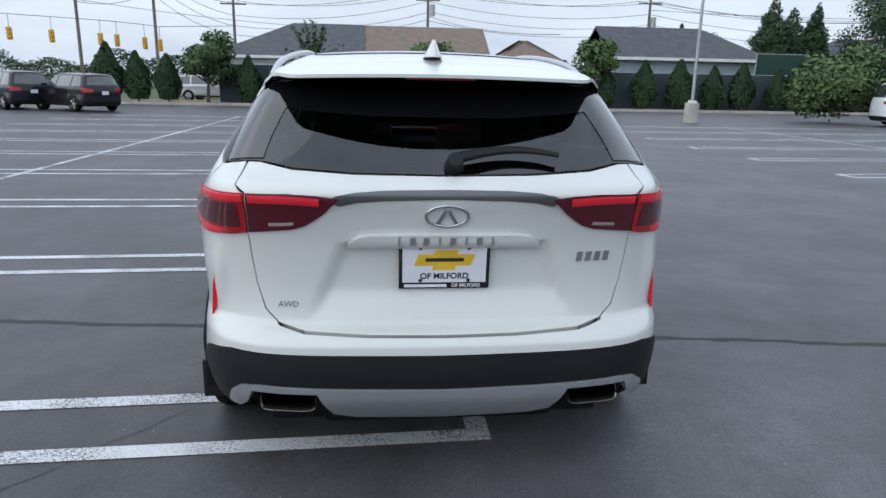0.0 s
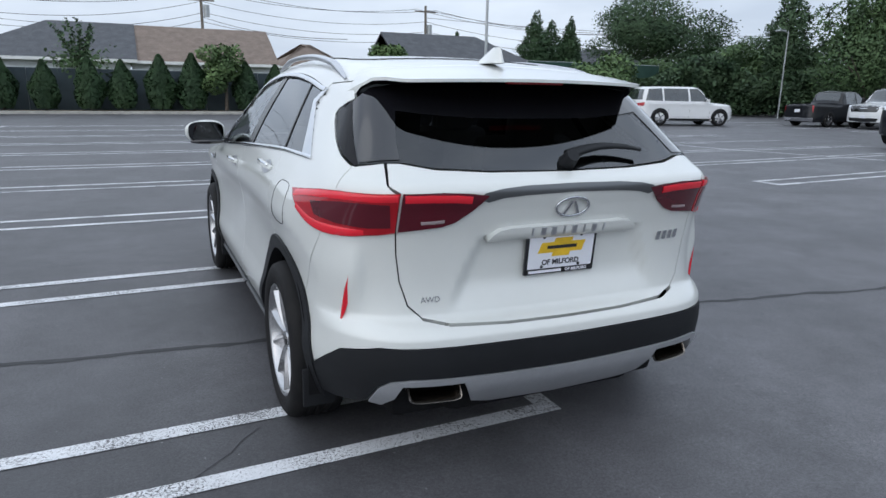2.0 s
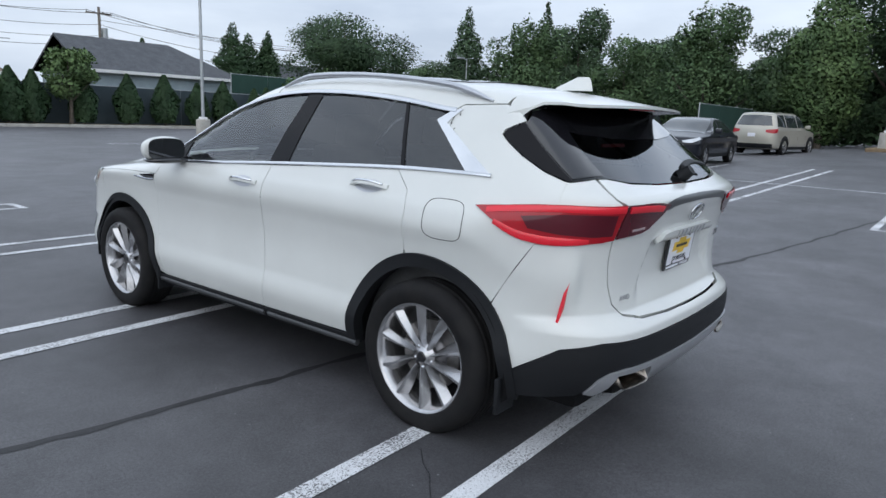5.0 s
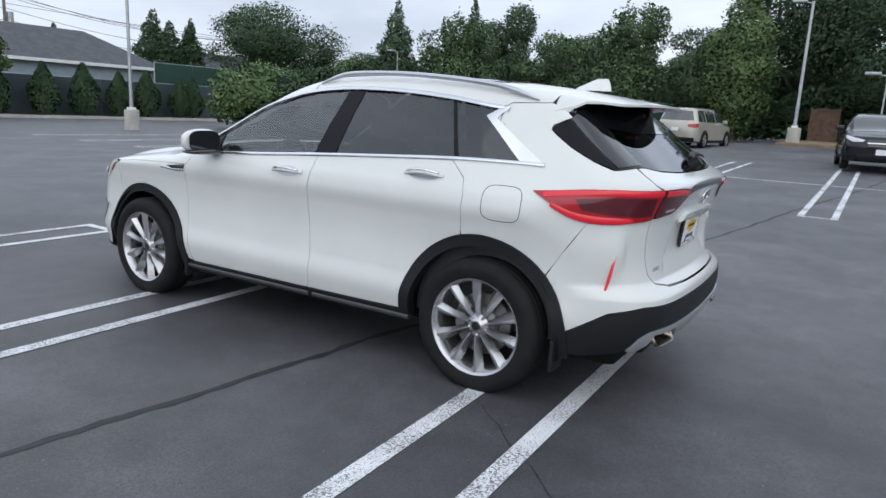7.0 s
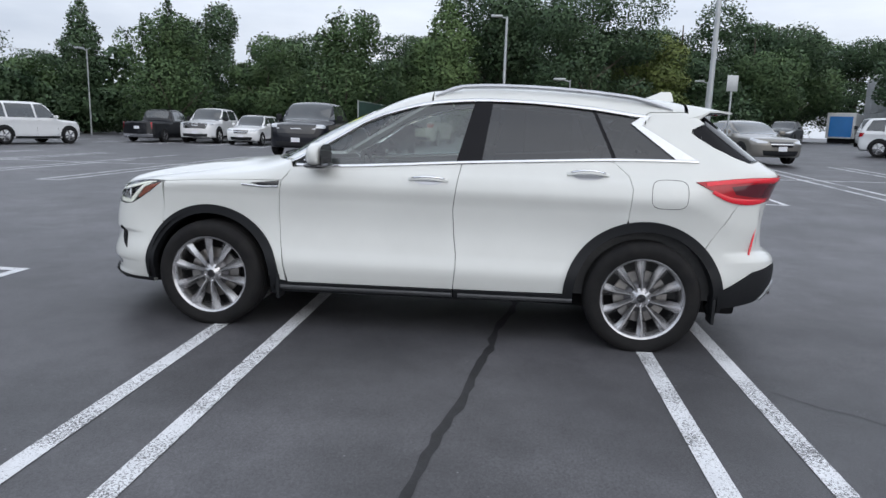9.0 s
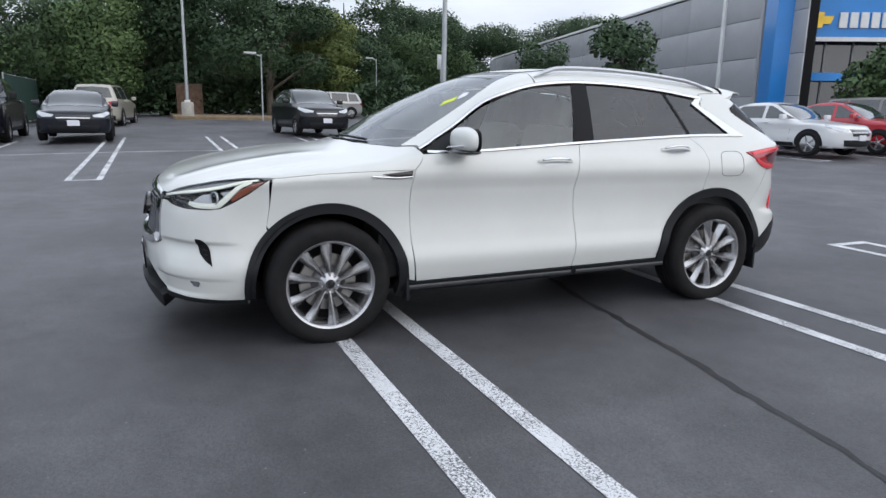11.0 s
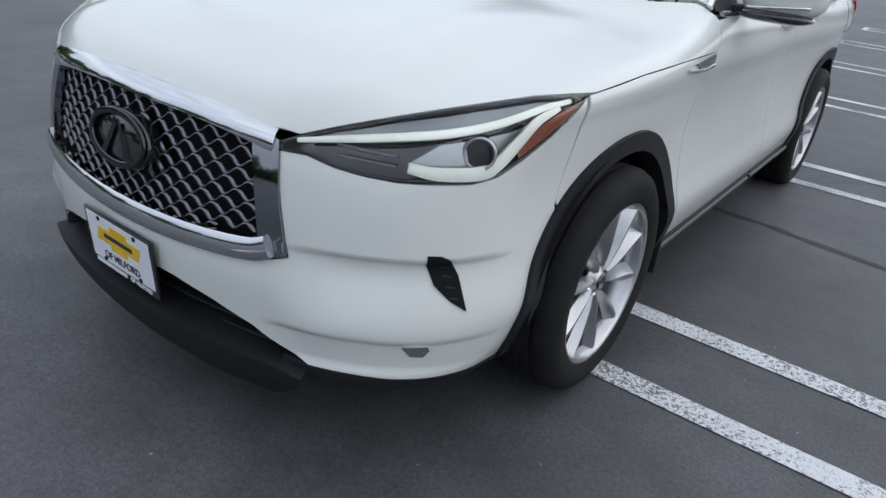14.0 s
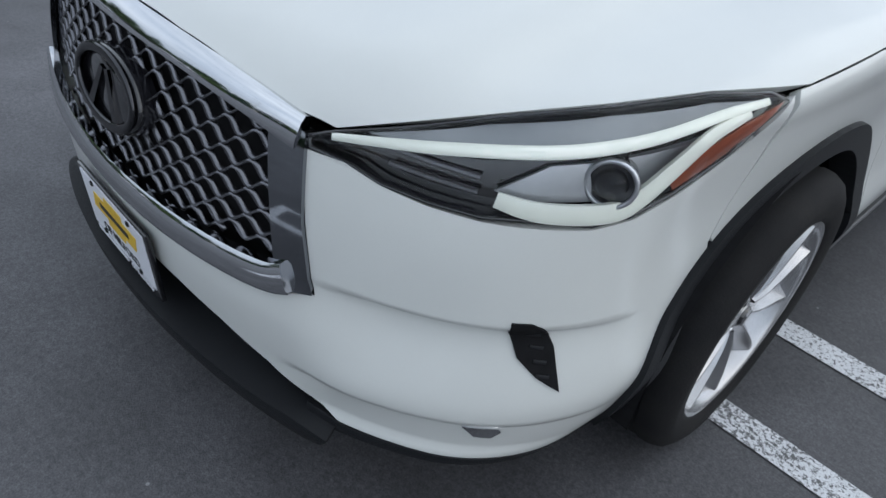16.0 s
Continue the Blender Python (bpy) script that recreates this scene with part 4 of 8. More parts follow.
    for post in ([(1.19, 1.142), (1.03, 1.150), (0.98, 1.532), (1.095, 1.532)], [(0.225, 1.200), (0.203, 1.203), (0.333, 1.496), (0.353, 1.500)]):
        panel("window_post", S, post, FIN_BLACK, suv, off=-0.002, gap=0, sa=0.05, sb=0.05, label="gloss black door pillar")
    corner = [(2.225, 1.11), (2.02, 1.102), (2.02, 1.222), (2.10, 1.185)]
    panel("mirror_corner", S, corner, BLACK_PLASTIC, suv, off=-0.002, gap=0)
    # bright trim round the windows
    trim("window_chrome", S, smooth_line(CHROME_TOP, 5), CHROME, suv, 0.024, 0.014, 0.004, label="polished window surround")
    trim("belt_chrome", S, smooth_line(BELT, 4), CHROME, suv, 0.018, 0.012, 0.004, label="polished belt line strip")
    kink = [(0.045, 1.468), (0.085, 1.442), (0.118, 1.420), (-0.150, 1.209), (-0.285, 1.199), (-0.262, 1.214), (0.052, 1.408), (0.040, 1.428), (-0.004, 1.470)]
    panel("pillar_chrome", S, kink, CHROME, suv, off=0.006, gap=0, sa=0.03, sb=0.03, label="polished kinked pillar trim")
    # cladding
    ring_f = arc(fy, fz, fr, -7, 194, 40) + arc(fy, fz, fi, 194, -7, 40)
    panel("front_arch_cladding", S, ring_f, BLACK_PLASTIC, suv, off=0.012, gap=0, thick=0.06, sa=0.03, sb=0.03, label="black plastic wheel arch")
    ring_r = arc(ry, rz, rr, -5, 188, 40) + [(-0.48, 0.29), (-0.40, 0.275)] + arc(ry, rz, ri, 184, -2, 40)
    panel("rear_arch_cladding", S, ring_r, BLACK_PLASTIC, suv, off=0.012, gap=0, thick=0.06, sa=0.03, sb=0.03, label="black plastic wheel arch")
    for ya, yb in ((2.36, 1.184), (1.176, 0.425)):
        sill = [(ya, 0.329 if ya > 2 else 0.344), (yb, 0.344 if ya > 2 else 0.357), (yb, 0.282 if ya > 2 else 0.306), (ya, 0.262 if ya > 2 else 0.282)]
        panel("sill", S, sill, BLACK_PLASTIC, suv, off=0.010, gap=0.001, thick=0.05, label="black sill cladding")
        # the step in the sill, its sky sheen coloured in
        step = [(y, 0.300 + 0.020 * (2.36 - y) / 1.9) for y in np.linspace(ya - 0.03, yb, 12)]
        trim("sill_step", S, step, SILL_SHEEN, suv, 0.030, 0.030, 0.008, label="ledge along the sill with the sky's sheen in its grey")
    for cy, cz, rad in ((fy, fz, 0.440), (ry, rz, 0.452)):
        pts = arc(cy, cz, rad, -6, 190, 28)
        vs = [(sg * x, y, z) for x in (0.50, 0.925) for y, z in pts]
        k = len(pts)
        part("wheel_arch_liner", as_mesh("wheel_arch_liner", vs, [(i, i + 1, k + i + 1, k + i) for i in range(k - 1)] + [tuple(range(k))]), DARK, suv, "dark wheel arch liner")
    part("mud_flap", bm_mesh("mud_flap", box(sg * 0.88, -0.43, 0.30, 0.13, 0.02, 0.16, 0.006), 40), BLACK_PLASTIC, suv)
    part("mud_flap", bm_mesh("mud_flap", box(sg * 0.885, 2.335, 0.30, 0.11, 0.02, 0.16, 0.006), 40), BLACK_PLASTIC, suv)
    # wing vent
    vent = [(2.50, 0.978), (2.312, 0.997), (2.318, 0.966), (2.44, 0.962)]
    panel("wing_vent", S, vent, GLOSS_BLACK, suv, off=0.004, gap=0, thick=0.01, label="dark wing vent with a bright lower edge")
    trim("vent_chrome", S, [(2.56, 0.966), (2.48, 0.960), (2.40, 0.956), (2.318, 0.961)], CHROME, suv, 0.012, 0.010, 0.004)
    # fuel flap
    if sg < 0:
        flap = [(-0.112 + 0.106 * math.copysign(abs(math.cos(a)) ** 0.52, math.cos(a)), 1.008 + 0.086 * math.copysign(abs(math.sin(a)) ** 0.52, math.sin(a))) for a in np.linspace(0, 2 * math.pi, 48, endpoint=False)]
        trim("fuel_flap_gap", S, flap, DARK, suv, 0.003, 0.002, 0.0003, True)
    # handles
    for yc, zc in ((1.352, 1.040), (0.375, 1.106)):
        cup = [(yc + 0.095 * math.cos(a), zc - 0.002 + 0.030 * math.sin(a)) for a in np.linspace(0, 2 * math.pi, 24, endpoint=False)]
        panel("handle_cup", S, cup, SATIN, suv, off=0.0015, gap=0, thick=0)
        line = [(yc + 0.125 - 0.25 * i / 12, zc + 0.004 - 0.004 * abs(i - 6) / 6) for i in range(13)]
        p = S.up(line)
        nn = SUV.normal(p)
        lift = np.array([0.002 + 0.034 * min(1, 3.2 * min(i, 12 - i) / 12) for i in range(13)])
        vs, fs = sweep(list(p + nn * lift[:, None]), list(nn), 0.030, 0.014, taper=lambda t: 0.75 + 0.25 * math.sin(math.pi * t))
        h = part("door_handle", shade(as_mesh("door_handle", vs, fs), 60), WHITE, suv, "white door handle with a polished strip")
        vs, fs = sweep(list(p[1:-1] + nn[1:-1] * (lift[1:-1, None] + 0.006) + np.array([0, 0, 0.005])), list(nn[1:-1]), 0.012, 0.006)
        part("handle_chrome", as_mesh("handle_chrome", vs, fs), CHROME, h)
    # roof rail
    line = smooth_line([(1.36, 1.560), (1.22, 1.588), (1.02, 1.602), (0.70, 1.598), (0.35, 1.575), (0.05, 1.540), (-0.14, 1.508)], 5)
    p = S.up(line)
    k = len(p)
    lift = np.array([0.006 + 0.028 * min(1, 5 * min(i, k - 1 - i) / (k - 1)) for i in range(k)])
    vs, fs = sweep(list(p + np.array([0, 0, 1]) * lift[:, None]), [(sg * 0.4, 0, 1)] * k, 0.030, 0.026, taper=lambda t: 0.4 + 0.6 * min(1, 8 * min(t, 1 - t)))
    part("roof_rail", shade(as_mesh("roof_rail", vs, fs), 60), SATIN, suv, "satin silver roof rail")
    # door mirror
    bm = bmesh.new()
    bmesh.ops.create_uvsphere(bm, u_segments=28, v_segments=18, radius=1)
    for v in bm.verts:
        x, y, z = v.co
        x, y, z = (math.copysign(abs(c) ** 0.72, c) for c in (x, y, z))
        y = y * (0.078 if y > 0 else 0.040)
        v.co = (sg * (1.036 + 0.132 * x), 2.02 + y * (1 - 0.25 * max(x, 0)), 1.172 + z * 0.078 * (1 - 0.18 * max(x, 0)))
    mirror = part("door_mirror", bm_mesh("door_mirror", bm, 60), WHITE, suv, "white door mirror on a black foot")
    face = [(0.114 * math.copysign(abs(math.cos(a)) ** 0.6, math.cos(a)), 0.066 * math.copysign(abs(math.sin(a)) ** 0.6, math.sin(a))) for a in np.linspace(0, 2 * math.pi, 36, endpoint=False)]
    flat_shape("mirror_glass", face, 0.004, MIRROR, mirror, pose(sg * 1.034, 1.981, 1.174, 90, 0, 0), "mirror glass with a dark reflection in its colour")
    bm = bmesh.new()
    bmesh.ops.create_uvsphere(bm, u_segments=20, v_segments=10, radius=1)
    for v in bm.verts:
        x, y, z = v.co
        v.co = (sg * (1.020 + 0.125 * math.copysign(abs(x) ** 0.7, x)), 2.03 + 0.085 * math.copysign(abs(y) ** 0.7, y), 1.108 + 0.022 * z)
    part("mirror_base", bm_mesh("mirror_base", bm, 60), GLOSS_BLACK, mirror)
    part("mirror_foot", bm_mesh("mirror_foot", box(sg * 0.905, 2.04, 1.112, 0.10, 0.09, 0.032, 0.01), 40), BLACK_PLASTIC, mirror)
    part("mirror_chrome", as_mesh("mirror_chrome", *sweep([(sg * (0.93 + 0.022 * i), 2.115 - 0.001 * (i - 3) ** 2, 1.128 + 0.002 * i) for i in range(10)], [(0, 1, 0)] * 10, 0.008, 0.010)), CHROME, mirror)
    # rear lamp
    lamp = [("R", 0.648, 1.128), ("P", 0.72, -0.745, 1.125), ("P", 0.79, -0.62, 1.122), ("S", -0.53, 1.115), ("S", -0.40, 1.10), ("S", -0.26, 1.085), ("S", -0.34, 1.045), ("S", -0.44, 0.995), ("S", -0.56, 0.965), ("P", 0.78, -0.65, 0.965), ("P", 0.70, -0.735, 0.975), ("R", 0.652, 0.985)]
    tl = panel("rear_lamp", ST, ST.at(lamp, sg), LENS_RED, suv, off=0.008, gap=0.001, thick=0.03, sa=0.02, sb=0.016, label="red wrap-round rear lamp")
    pipe = [("R", 0.655, 1.112), ("P", 0.72, -0.745, 1.108), ("P", 0.79, -0.62, 1.105), ("S", -0.53, 1.097), ("S", -0.40, 1.083), ("S", -0.32, 1.072)]
    trim("light_bar", ST, smooth_line(ST.at(pipe, sg), 5), LENS_RED_BRIGHT, tl, 0.027, 0.010, 0.007)
    low = [("S", -0.36, 1.035), ("S", -0.46, 0.992), ("S", -0.56, 0.977), ("P", 0.79, -0.63, 0.977), ("P", 0.74, -0.70, 0.982)]
    trim("light_bar", ST, smooth_line(ST.at(low, sg), 5), LENS_RED_BRIGHT, tl, 0.030, 0.010, 0.005, taper=lambda t: 0.45 + 0.75 * math.sin(math.pi * (0.15 + 0.7 * t)))
    dark = [("P", 0.67, -0.775, 1.09), ("P", 0.73, -0.73, 1.09), ("P", 0.79, -0.62, 1.085), ("S", -0.47, 1.065), ("S", -0.50, 1.02), ("P", 0.80, -0.60, 1.005), ("P", 0.73, -0.71, 1.00), ("P", 0.67, -0.765, 1.005)]
    panel("lamp_inner", ST, ST.at(dark, sg), LENS_RED_DARK, tl, off=0.0095, gap=0, thick=0.003, sa=0.025, sb=0.02)
    inner = [("R", 0.642, 1.128), ("R", 0.51, 1.130), ("R", 0.42, 1.126), ("R", 0.345, 1.116), ("R", 0.40, 1.060), ("R", 0.455, 1.020), ("R", 0.50, 1.005), ("R", 0.646, 0.988)]
    ti = panel("rear_lamp", ST, ST.at(inner, sg), LENS_RED_DARK, suv, off=0.008, gap=0.001, thick=0.025, sa=0.02, sb=0.016, label="dark red rear lamp on the tailgate")
    trim("light_bar", ST, ST.at([("R", 0.635, 1.110), ("R", 0.55, 1.111), ("R", 0.47, 1.109), ("R", 0.41, 1.104)], sg), LENS_RED_BRIGHT, ti, 0.028, 0.010, 0.008)
    trim("reversing_lamp", ST, ST.at([("R", 0.575, 1.022), ("R", 0.53, 1.024), ("R", 0.495, 1.027)], sg), REVERSING, ti, 0.012, 0.006, 0.008, label="clear reversing lamp")
    up = Vector((-sg * 0.027, -0.031, 0.185)).normalized()
    out = Vector((sg * 0.06, -1.0, 0.0))
    out = (out - up * out.dot(up)).normalized()
    m = Matrix((up.cross(out), up, out)).transposed().to_4x4()
    m.translation = Vector((sg * 0.8200, -0.6480, 0.7375)) - out * 0.006
    refl = [(-0.010, 0.094), (0.009, 0.096), (0.013, 0.020), (0.009, -0.092), (0.003, -0.093), (-0.013, 0.0)]
    flat_shape("reflector", [(x * sg, v) for x, v in refl][::sg], 0.010, LENS_RED_BRIGHT, suv, m, "tall red rear reflector")
    # bumper vent and fog lamp at the front
    vent = [("P", 0.765, 3.505, 0.634), ("P", 0.785, 3.48, 0.632), ("P", 0.797, 3.46, 0.618), ("P", 0.808, 3.44, 0.575), ("P", 0.832, 3.43, 0.490), ("P", 0.800, 3.46, 0.520), ("P", 0.775, 3.485, 0.555), ("P", 0.763, 3.502, 0.605)]
    vp = panel("bumper_vent", SN, SN.at(vent, sg), DARK, suv, off=0.004, gap=0, thick=0.01, sa=0.02, sb=0.02, label="black mesh bumper vent")
    for k in range(4):
        z = 0.605 - 0.026 * k
        trim("vent_bar", SN, SN.at([("P", 0.782 + 0.006 * k, 3.480 - 0.006 * k, z - 0.002), ("P", 0.793 + 0.006 * k, 3.461 - 0.006 * k, z - 0.006)], sg), BLACK_PLASTIC, vp, 0.006, 0.004, 0.005)
    fog = [("P", 0.755, 3.555, 0.402), ("P", 0.790, 3.505, 0.402), ("P", 0.795, 3.50, 0.390), ("P", 0.785, 3.51, 0.370), ("P", 0.768, 3.535, 0.372)]
    panel("fog_lamp", SN, SN.at(fog, sg), CHROME, suv, off=0.004, gap=0, thick=0.01, sa=0.02, sb=0.02, label="small bright fog lamp")
    # headlamp
    outline = [("P", 0.466, 3.652, 0.836), ("P", 0.50, 3.630, 0.853), ("P", 0.58, 3.57, 0.885), ("P", 0.66, 3.50, 0.914), ("P", 0.76, 3.38, 0.945), ("P", 0.83, 3.25, 0.963), ("P", 0.866, 3.16, 0.963), ("P", 0.880, 3.125, 0.955),
               ("P", 0.872, 3.23, 0.882), ("P", 0.852, 3.315, 0.835), ("P", 0.828, 3.375, 0.806), ("P", 0.80, 3.42, 0.796), ("P", 0.70, 3.54, 0.796), ("P", 0.64, 3.58, 0.800), ("P", 0.58, 3.61, 0.806), ("P", 0.535, 3.625, 0.818), ("P", 0.470, 3.650, 0.820)]
    oc = SN.at(outline, sg)
    hl = panel("headlamp", SN, oc, GLOSS_BLACK, suv, off=-0.045, gap=0.0, thick=0, sa=0.02, sb=0.014, label="slim headlamp with a pale light guide")
    part("lamp_rim", as_mesh("lamp_rim", *sweep(list(SN.up(oc) - SUV.normal(SN.up(oc)) * 0.024), list(SUV.normal(SN.up(oc))), 0.007, 0.05, True)), GLOSS_BLACK, hl)
    panel("lens", SN, oc, LENS_CLEAR, hl, off=0.003, gap=0.001, thick=0, sa=0.03, sb=0.02).visible_shadow = False
    eyelid = [("P", 0.53, 3.61, 0.864), ("P", 0.58, 3.57, 0.882), ("P", 0.66, 3.50, 0.911), ("P", 0.76, 3.38, 0.942), ("P", 0.83, 3.25, 0.960), ("P", 0.864, 3.16, 0.960), ("P", 0.86, 3.20, 0.950), ("P", 0.82, 3.318, 0.930), ("P", 0.764, 3.42, 0.906), ("P", 0.664, 3.519, 0.884), ("P", 0.58, 3.58, 0.868)]
    panel("lamp_brow", SN, SN.at(eyelid, sg), BROW, hl, off=-0.012, gap=0, thick=0.01, sa=0.03, sb=0.02)
    guide = [("P", 0.498, 3.632, 0.846), ("P", 0.57, 3.585, 0.862), ("P", 0.641, 3.546, 0.874), ("P", 0.748, 3.452, 0.895), ("P", 0.808, 3.36, 0.916), ("P", 0.842, 3.25, 0.944), ("P", 0.864, 3.17, 0.955)]
    trim("light_guide", SN, smooth_line(SN.at(guide, sg), 6), LIGHT_PIPE, hl, 0.020, 0.012, -0.003, label="pale daytime light guide", taper=lambda t: 0.55 + 0.45 * math.sin(math.pi * t))
    hook = [("P", 0.859, 3.205, 0.944), ("P", 0.850, 3.268, 0.920), ("P", 0.842, 3.318, 0.878), ("P", 0.830, 3.365, 0.835), ("P", 0.811, 3.40, 0.815), ("P", 0.756, 3.482, 0.814), ("P", 0.708, 3.523, 0.824)]
    trim("light_guide", SN, smooth_line(SN.at(hook, sg), 6), LIGHT_PIPE, hl, 0.033, 0.012, -0.004, label="pale daytime light guide", taper=lambda t: 0.36 + 0.64 * math.sin(math.pi * (0.02 + 0.80 * t)))
    bowl = [("P", 0.74, 3.46, 0.875), ("P", 0.80, 3.36, 0.890), ("P", 0.845, 3.26, 0.905), ("P", 0.84, 3.30, 0.86), ("P", 0.81, 3.38, 0.825), ("P", 0.74, 3.48, 0.822), ("P", 0.70, 3.52, 0.830)]
    panel("reflector_bowl", SN, SN.at(bowl, sg), LAMP_BOWL, hl, off=-0.022, gap=0, thick=0.01, sa=0.02, sb=0.014)
    c = SN.up(SN.at([("P", 0.79, 3.40, 0.855)], sg))[0]
    nn = np.array([sg * 0.45, 0.89, 0.05])
    tube = rod(c - nn * 0.06, c - nn * 0.010, 0.032, 0.033, 24)
    part("projector", bm_mesh("projector", tube, 40), GLOSS_BLACK, hl)
    e1 = np.cross(nn, (0, 0, 1)) / np.linalg.norm(np.cross(nn, (0, 0, 1)))
    e2 = np.cross(e1, nn)
    hoop = [tuple(c - nn * 0.010 + 0.034 * (e1 * math.cos(a) + e2 * math.sin(a))) for a in np.linspace(0, 2 * math.pi, 28, endpoint=False)]
    part("projector_ring", as_mesh("projector_ring", *sweep(hoop, [tuple(nn)] * 28, 0.007, 0.010, True)), SATIN, hl, "satin ring round the projector")
    bm = bmesh.new()
    bmesh.ops.create_uvsphere(bm, u_segments=20, v_segments=12, radius=0.028, matrix=Matrix.Translation(tuple(c - nn * 0.025)))
    part("projector_lens", bm_mesh("projector_lens", bm, 60), LENS_CLEAR, hl)
    panel("side_marker", SN, SN.at([("P", 0.878, 3.135, 0.953), ("P", 0.864, 3.215, 0.930), ("P", 0.856, 3.275, 0.900), ("P", 0.847, 3.325, 0.852), ("P", 0.852, 3.318, 0.840), ("P", 0.872, 3.232, 0.886)], sg), LENS_AMBER, hl, off=-0.004, gap=0, thick=0.004, sa=0.02, sb=0.014, label="amber side marker")
    for dz in (0.0, 0.022):
        trim("lamp_step", SN, SN.at([("P", 0.57, 3.60, 0.832 + dz), ("P", 0.62, 3.57, 0.828 + dz), ("P", 0.68, 3.53, 0.822 + dz)], sg), ALLOY_DARK, hl, 0.008, 0.012, -0.03)

# roof, glass roof and windscreen
edge = [(1.37, 1.527), (1.23, 1.543), (1.08, 1.552), (0.90, 1.552), (0.71, 1.547), (0.52, 1.535), (0.36, 1.519), (0.20, 1.496), (0.10, 1.480), (0.036, 1.472), (0.0, 1.494), (-0.10, 1.498), (-0.215, 1.502)]
half = [("T", 0, 1.50), ("T", 0.25, 1.485), ("T", 0.45, 1.435), ("T", 0.53, 1.378)] + [("S", y, z) for y, z in edge] + [("T", 0.45, -0.235), ("T", 0.2, -0.245), ("T", 0, -0.245)]
panel("roof", RING, mirror_pts(RING, half), WHITE, suv, sa=0.04, sb=0.03, label="white roof")
half = [("T", 0, 1.47), ("T", 0.25, 1.455), ("T", 0.44, 1.40), ("T", 0.50, 1.33), ("T", 0.51, 0.9), ("T", 0.50, 0.25), ("T", 0.44, 0.16), ("T", 0.2, 0.14), ("T", 0, 0.14)]
panel("glass_roof", RING, mirror_pts(RING, half), GLOSS_BLACK, suv, off=0.004, gap=0, thick=0.004, sa=0.05, sb=0.04, label="dark panoramic glass roof")
half = [("T", 0, 2.545), ("T", 0.35, 2.500), ("T", 0.55, 2.43), ("T", 0.70, 2.345), ("T", 0.714, 2.325), ("T", 0.681, 2.09), ("T", 0.633, 1.88), ("T", 0.576, 1.73), ("T", 0.516, 1.59), ("T", 0.481, 1.449), ("T", 0.25, 1.495), ("T", 0, 1.51)]
panel("windscreen", RING, mirror_pts(RING, half), GLASS_SCREEN, suv, off=-0.004, gap=0, thick=0, sa=0.05, sb=0.05, label="clear windscreen").visible_shadow = False
half = [("T", 0, 2.62), ("T", 0.35, 2.55), ("T", 0.48, 2.485), ("T", 0.50, 2.47), ("T", 0.50, 2.40), ("T", 0.35, 2.46), ("T", 0, 2.50)]
panel("scuttle", RING, mirror_pts(RING, half), BLACK_PLASTIC, suv, off=-0.024, gap=0, sa=0.03, sb=0.03, label="black scuttle panel below the windscreen")
panel("sticker", RING, RING.at([("T", 0.502, 1.985), ("T", 0.463, 1.935), ("T", 0.490, 1.845), ("T", 0.528, 1.89)], -1), YELLOW_TAG, suv, off=-0.003, gap=0, thick=0, label="yellow sale sticker inside the windscreen")
panel("sticker", RING, RING.at([("T", 0.533, 1.880), ("T", 0.494, 1.838), ("T", 0.475, 1.80), ("T", 0.512, 1.775), ("T", 0.54, 1.82)], -1), PLATE_WHITE, suv, off=-0.003, gap=0, thick=0, label="white paper sticker inside the windscreen")
for x0, x1, yy in ((-0.43, 0.02, 2.45), (-0.02, 0.43, 2.47)):
    p = RING.up(RING.at([("T", abs(x0 + (x1 - x0) * t), yy + 0.05 - 0.30 * (x0 + (x1 - x0) * t) ** 2) for t in np.linspace(0, 1, 8)], 1))
    p[:, 0] = np.linspace(x0, x1, 8)
    part("wiper", as_mesh("wiper", *sweep(list(p + np.array([0, 0, 0.012])), [(0, 0, 1)] * 8, 0.018, 0.014)), BLACK_PLASTIC, suv, "black windscreen wiper")

# tail: gate, glass, spoiler, bumper
half = [("R", 0, 1.184), ("R", 0.30, 1.187), ("R", 0.50, 1.198), ("R", 0.61, 1.218), ("P", 0.650, -0.672, 1.218), ("P", 0.656, -0.745, 1.15), ("R", 0.650, 1.128), ("R", 0.652, 0.99), ("R", 0.645, 0.90), ("R", 0.632, 0.80), ("R", 0.605, 0.71), ("R", 0.56, 0.664), ("R", 0.47, 0.645), ("R", 0.25, 0.636), ("R", 0, 0.634)]
panel("tailgate", TAIL, mirror_pts(TAIL, half), WHITE, suv, sa=0.022, sb=0.014, gap=0.0018, thick=0.03, label="white tailgate")
half = [("R", 0, 1.189), ("R", 0.30, 1.193), ("R", 0.50, 1.205), ("R", 0.60, 1.222), ("P", 0.66, -0.665, 1.222), ("P", 0.728, -0.603, 1.212), ("P", 0.705, -0.47, 1.310), ("P", 0.672, -0.335, 1.425), ("P", 0.60, -0.33, 1.480), ("R", 0.40, 1.515), ("R", 0, 1.525)]
panel("rear_screen", TAIL, mirror_pts(TAIL, half), GLASS_PRIVACY, suv, off=-0.003, gap=0, thick=0, sa=0.04, sb=0.03, label="dark tinted rear screen").visible_shadow = False
half = [("R", 0, 1.366), ("R", 0.25, 1.368), ("R", 0.45, 1.382), ("P", 0.545, -0.47, 1.394), ("P", 0.586, -0.585, 1.298), ("P", 0.604, -0.675, 1.230), ("P", 0.66, -0.66, 1.228), ("P", 0.722, -0.60, 1.217), ("P", 0.700, -0.47, 1.312), ("P", 0.668, -0.338, 1.423), ("P", 0.60, -0.33, 1.476), ("R", 0.40, 1.511), ("R", 0, 1.520)]
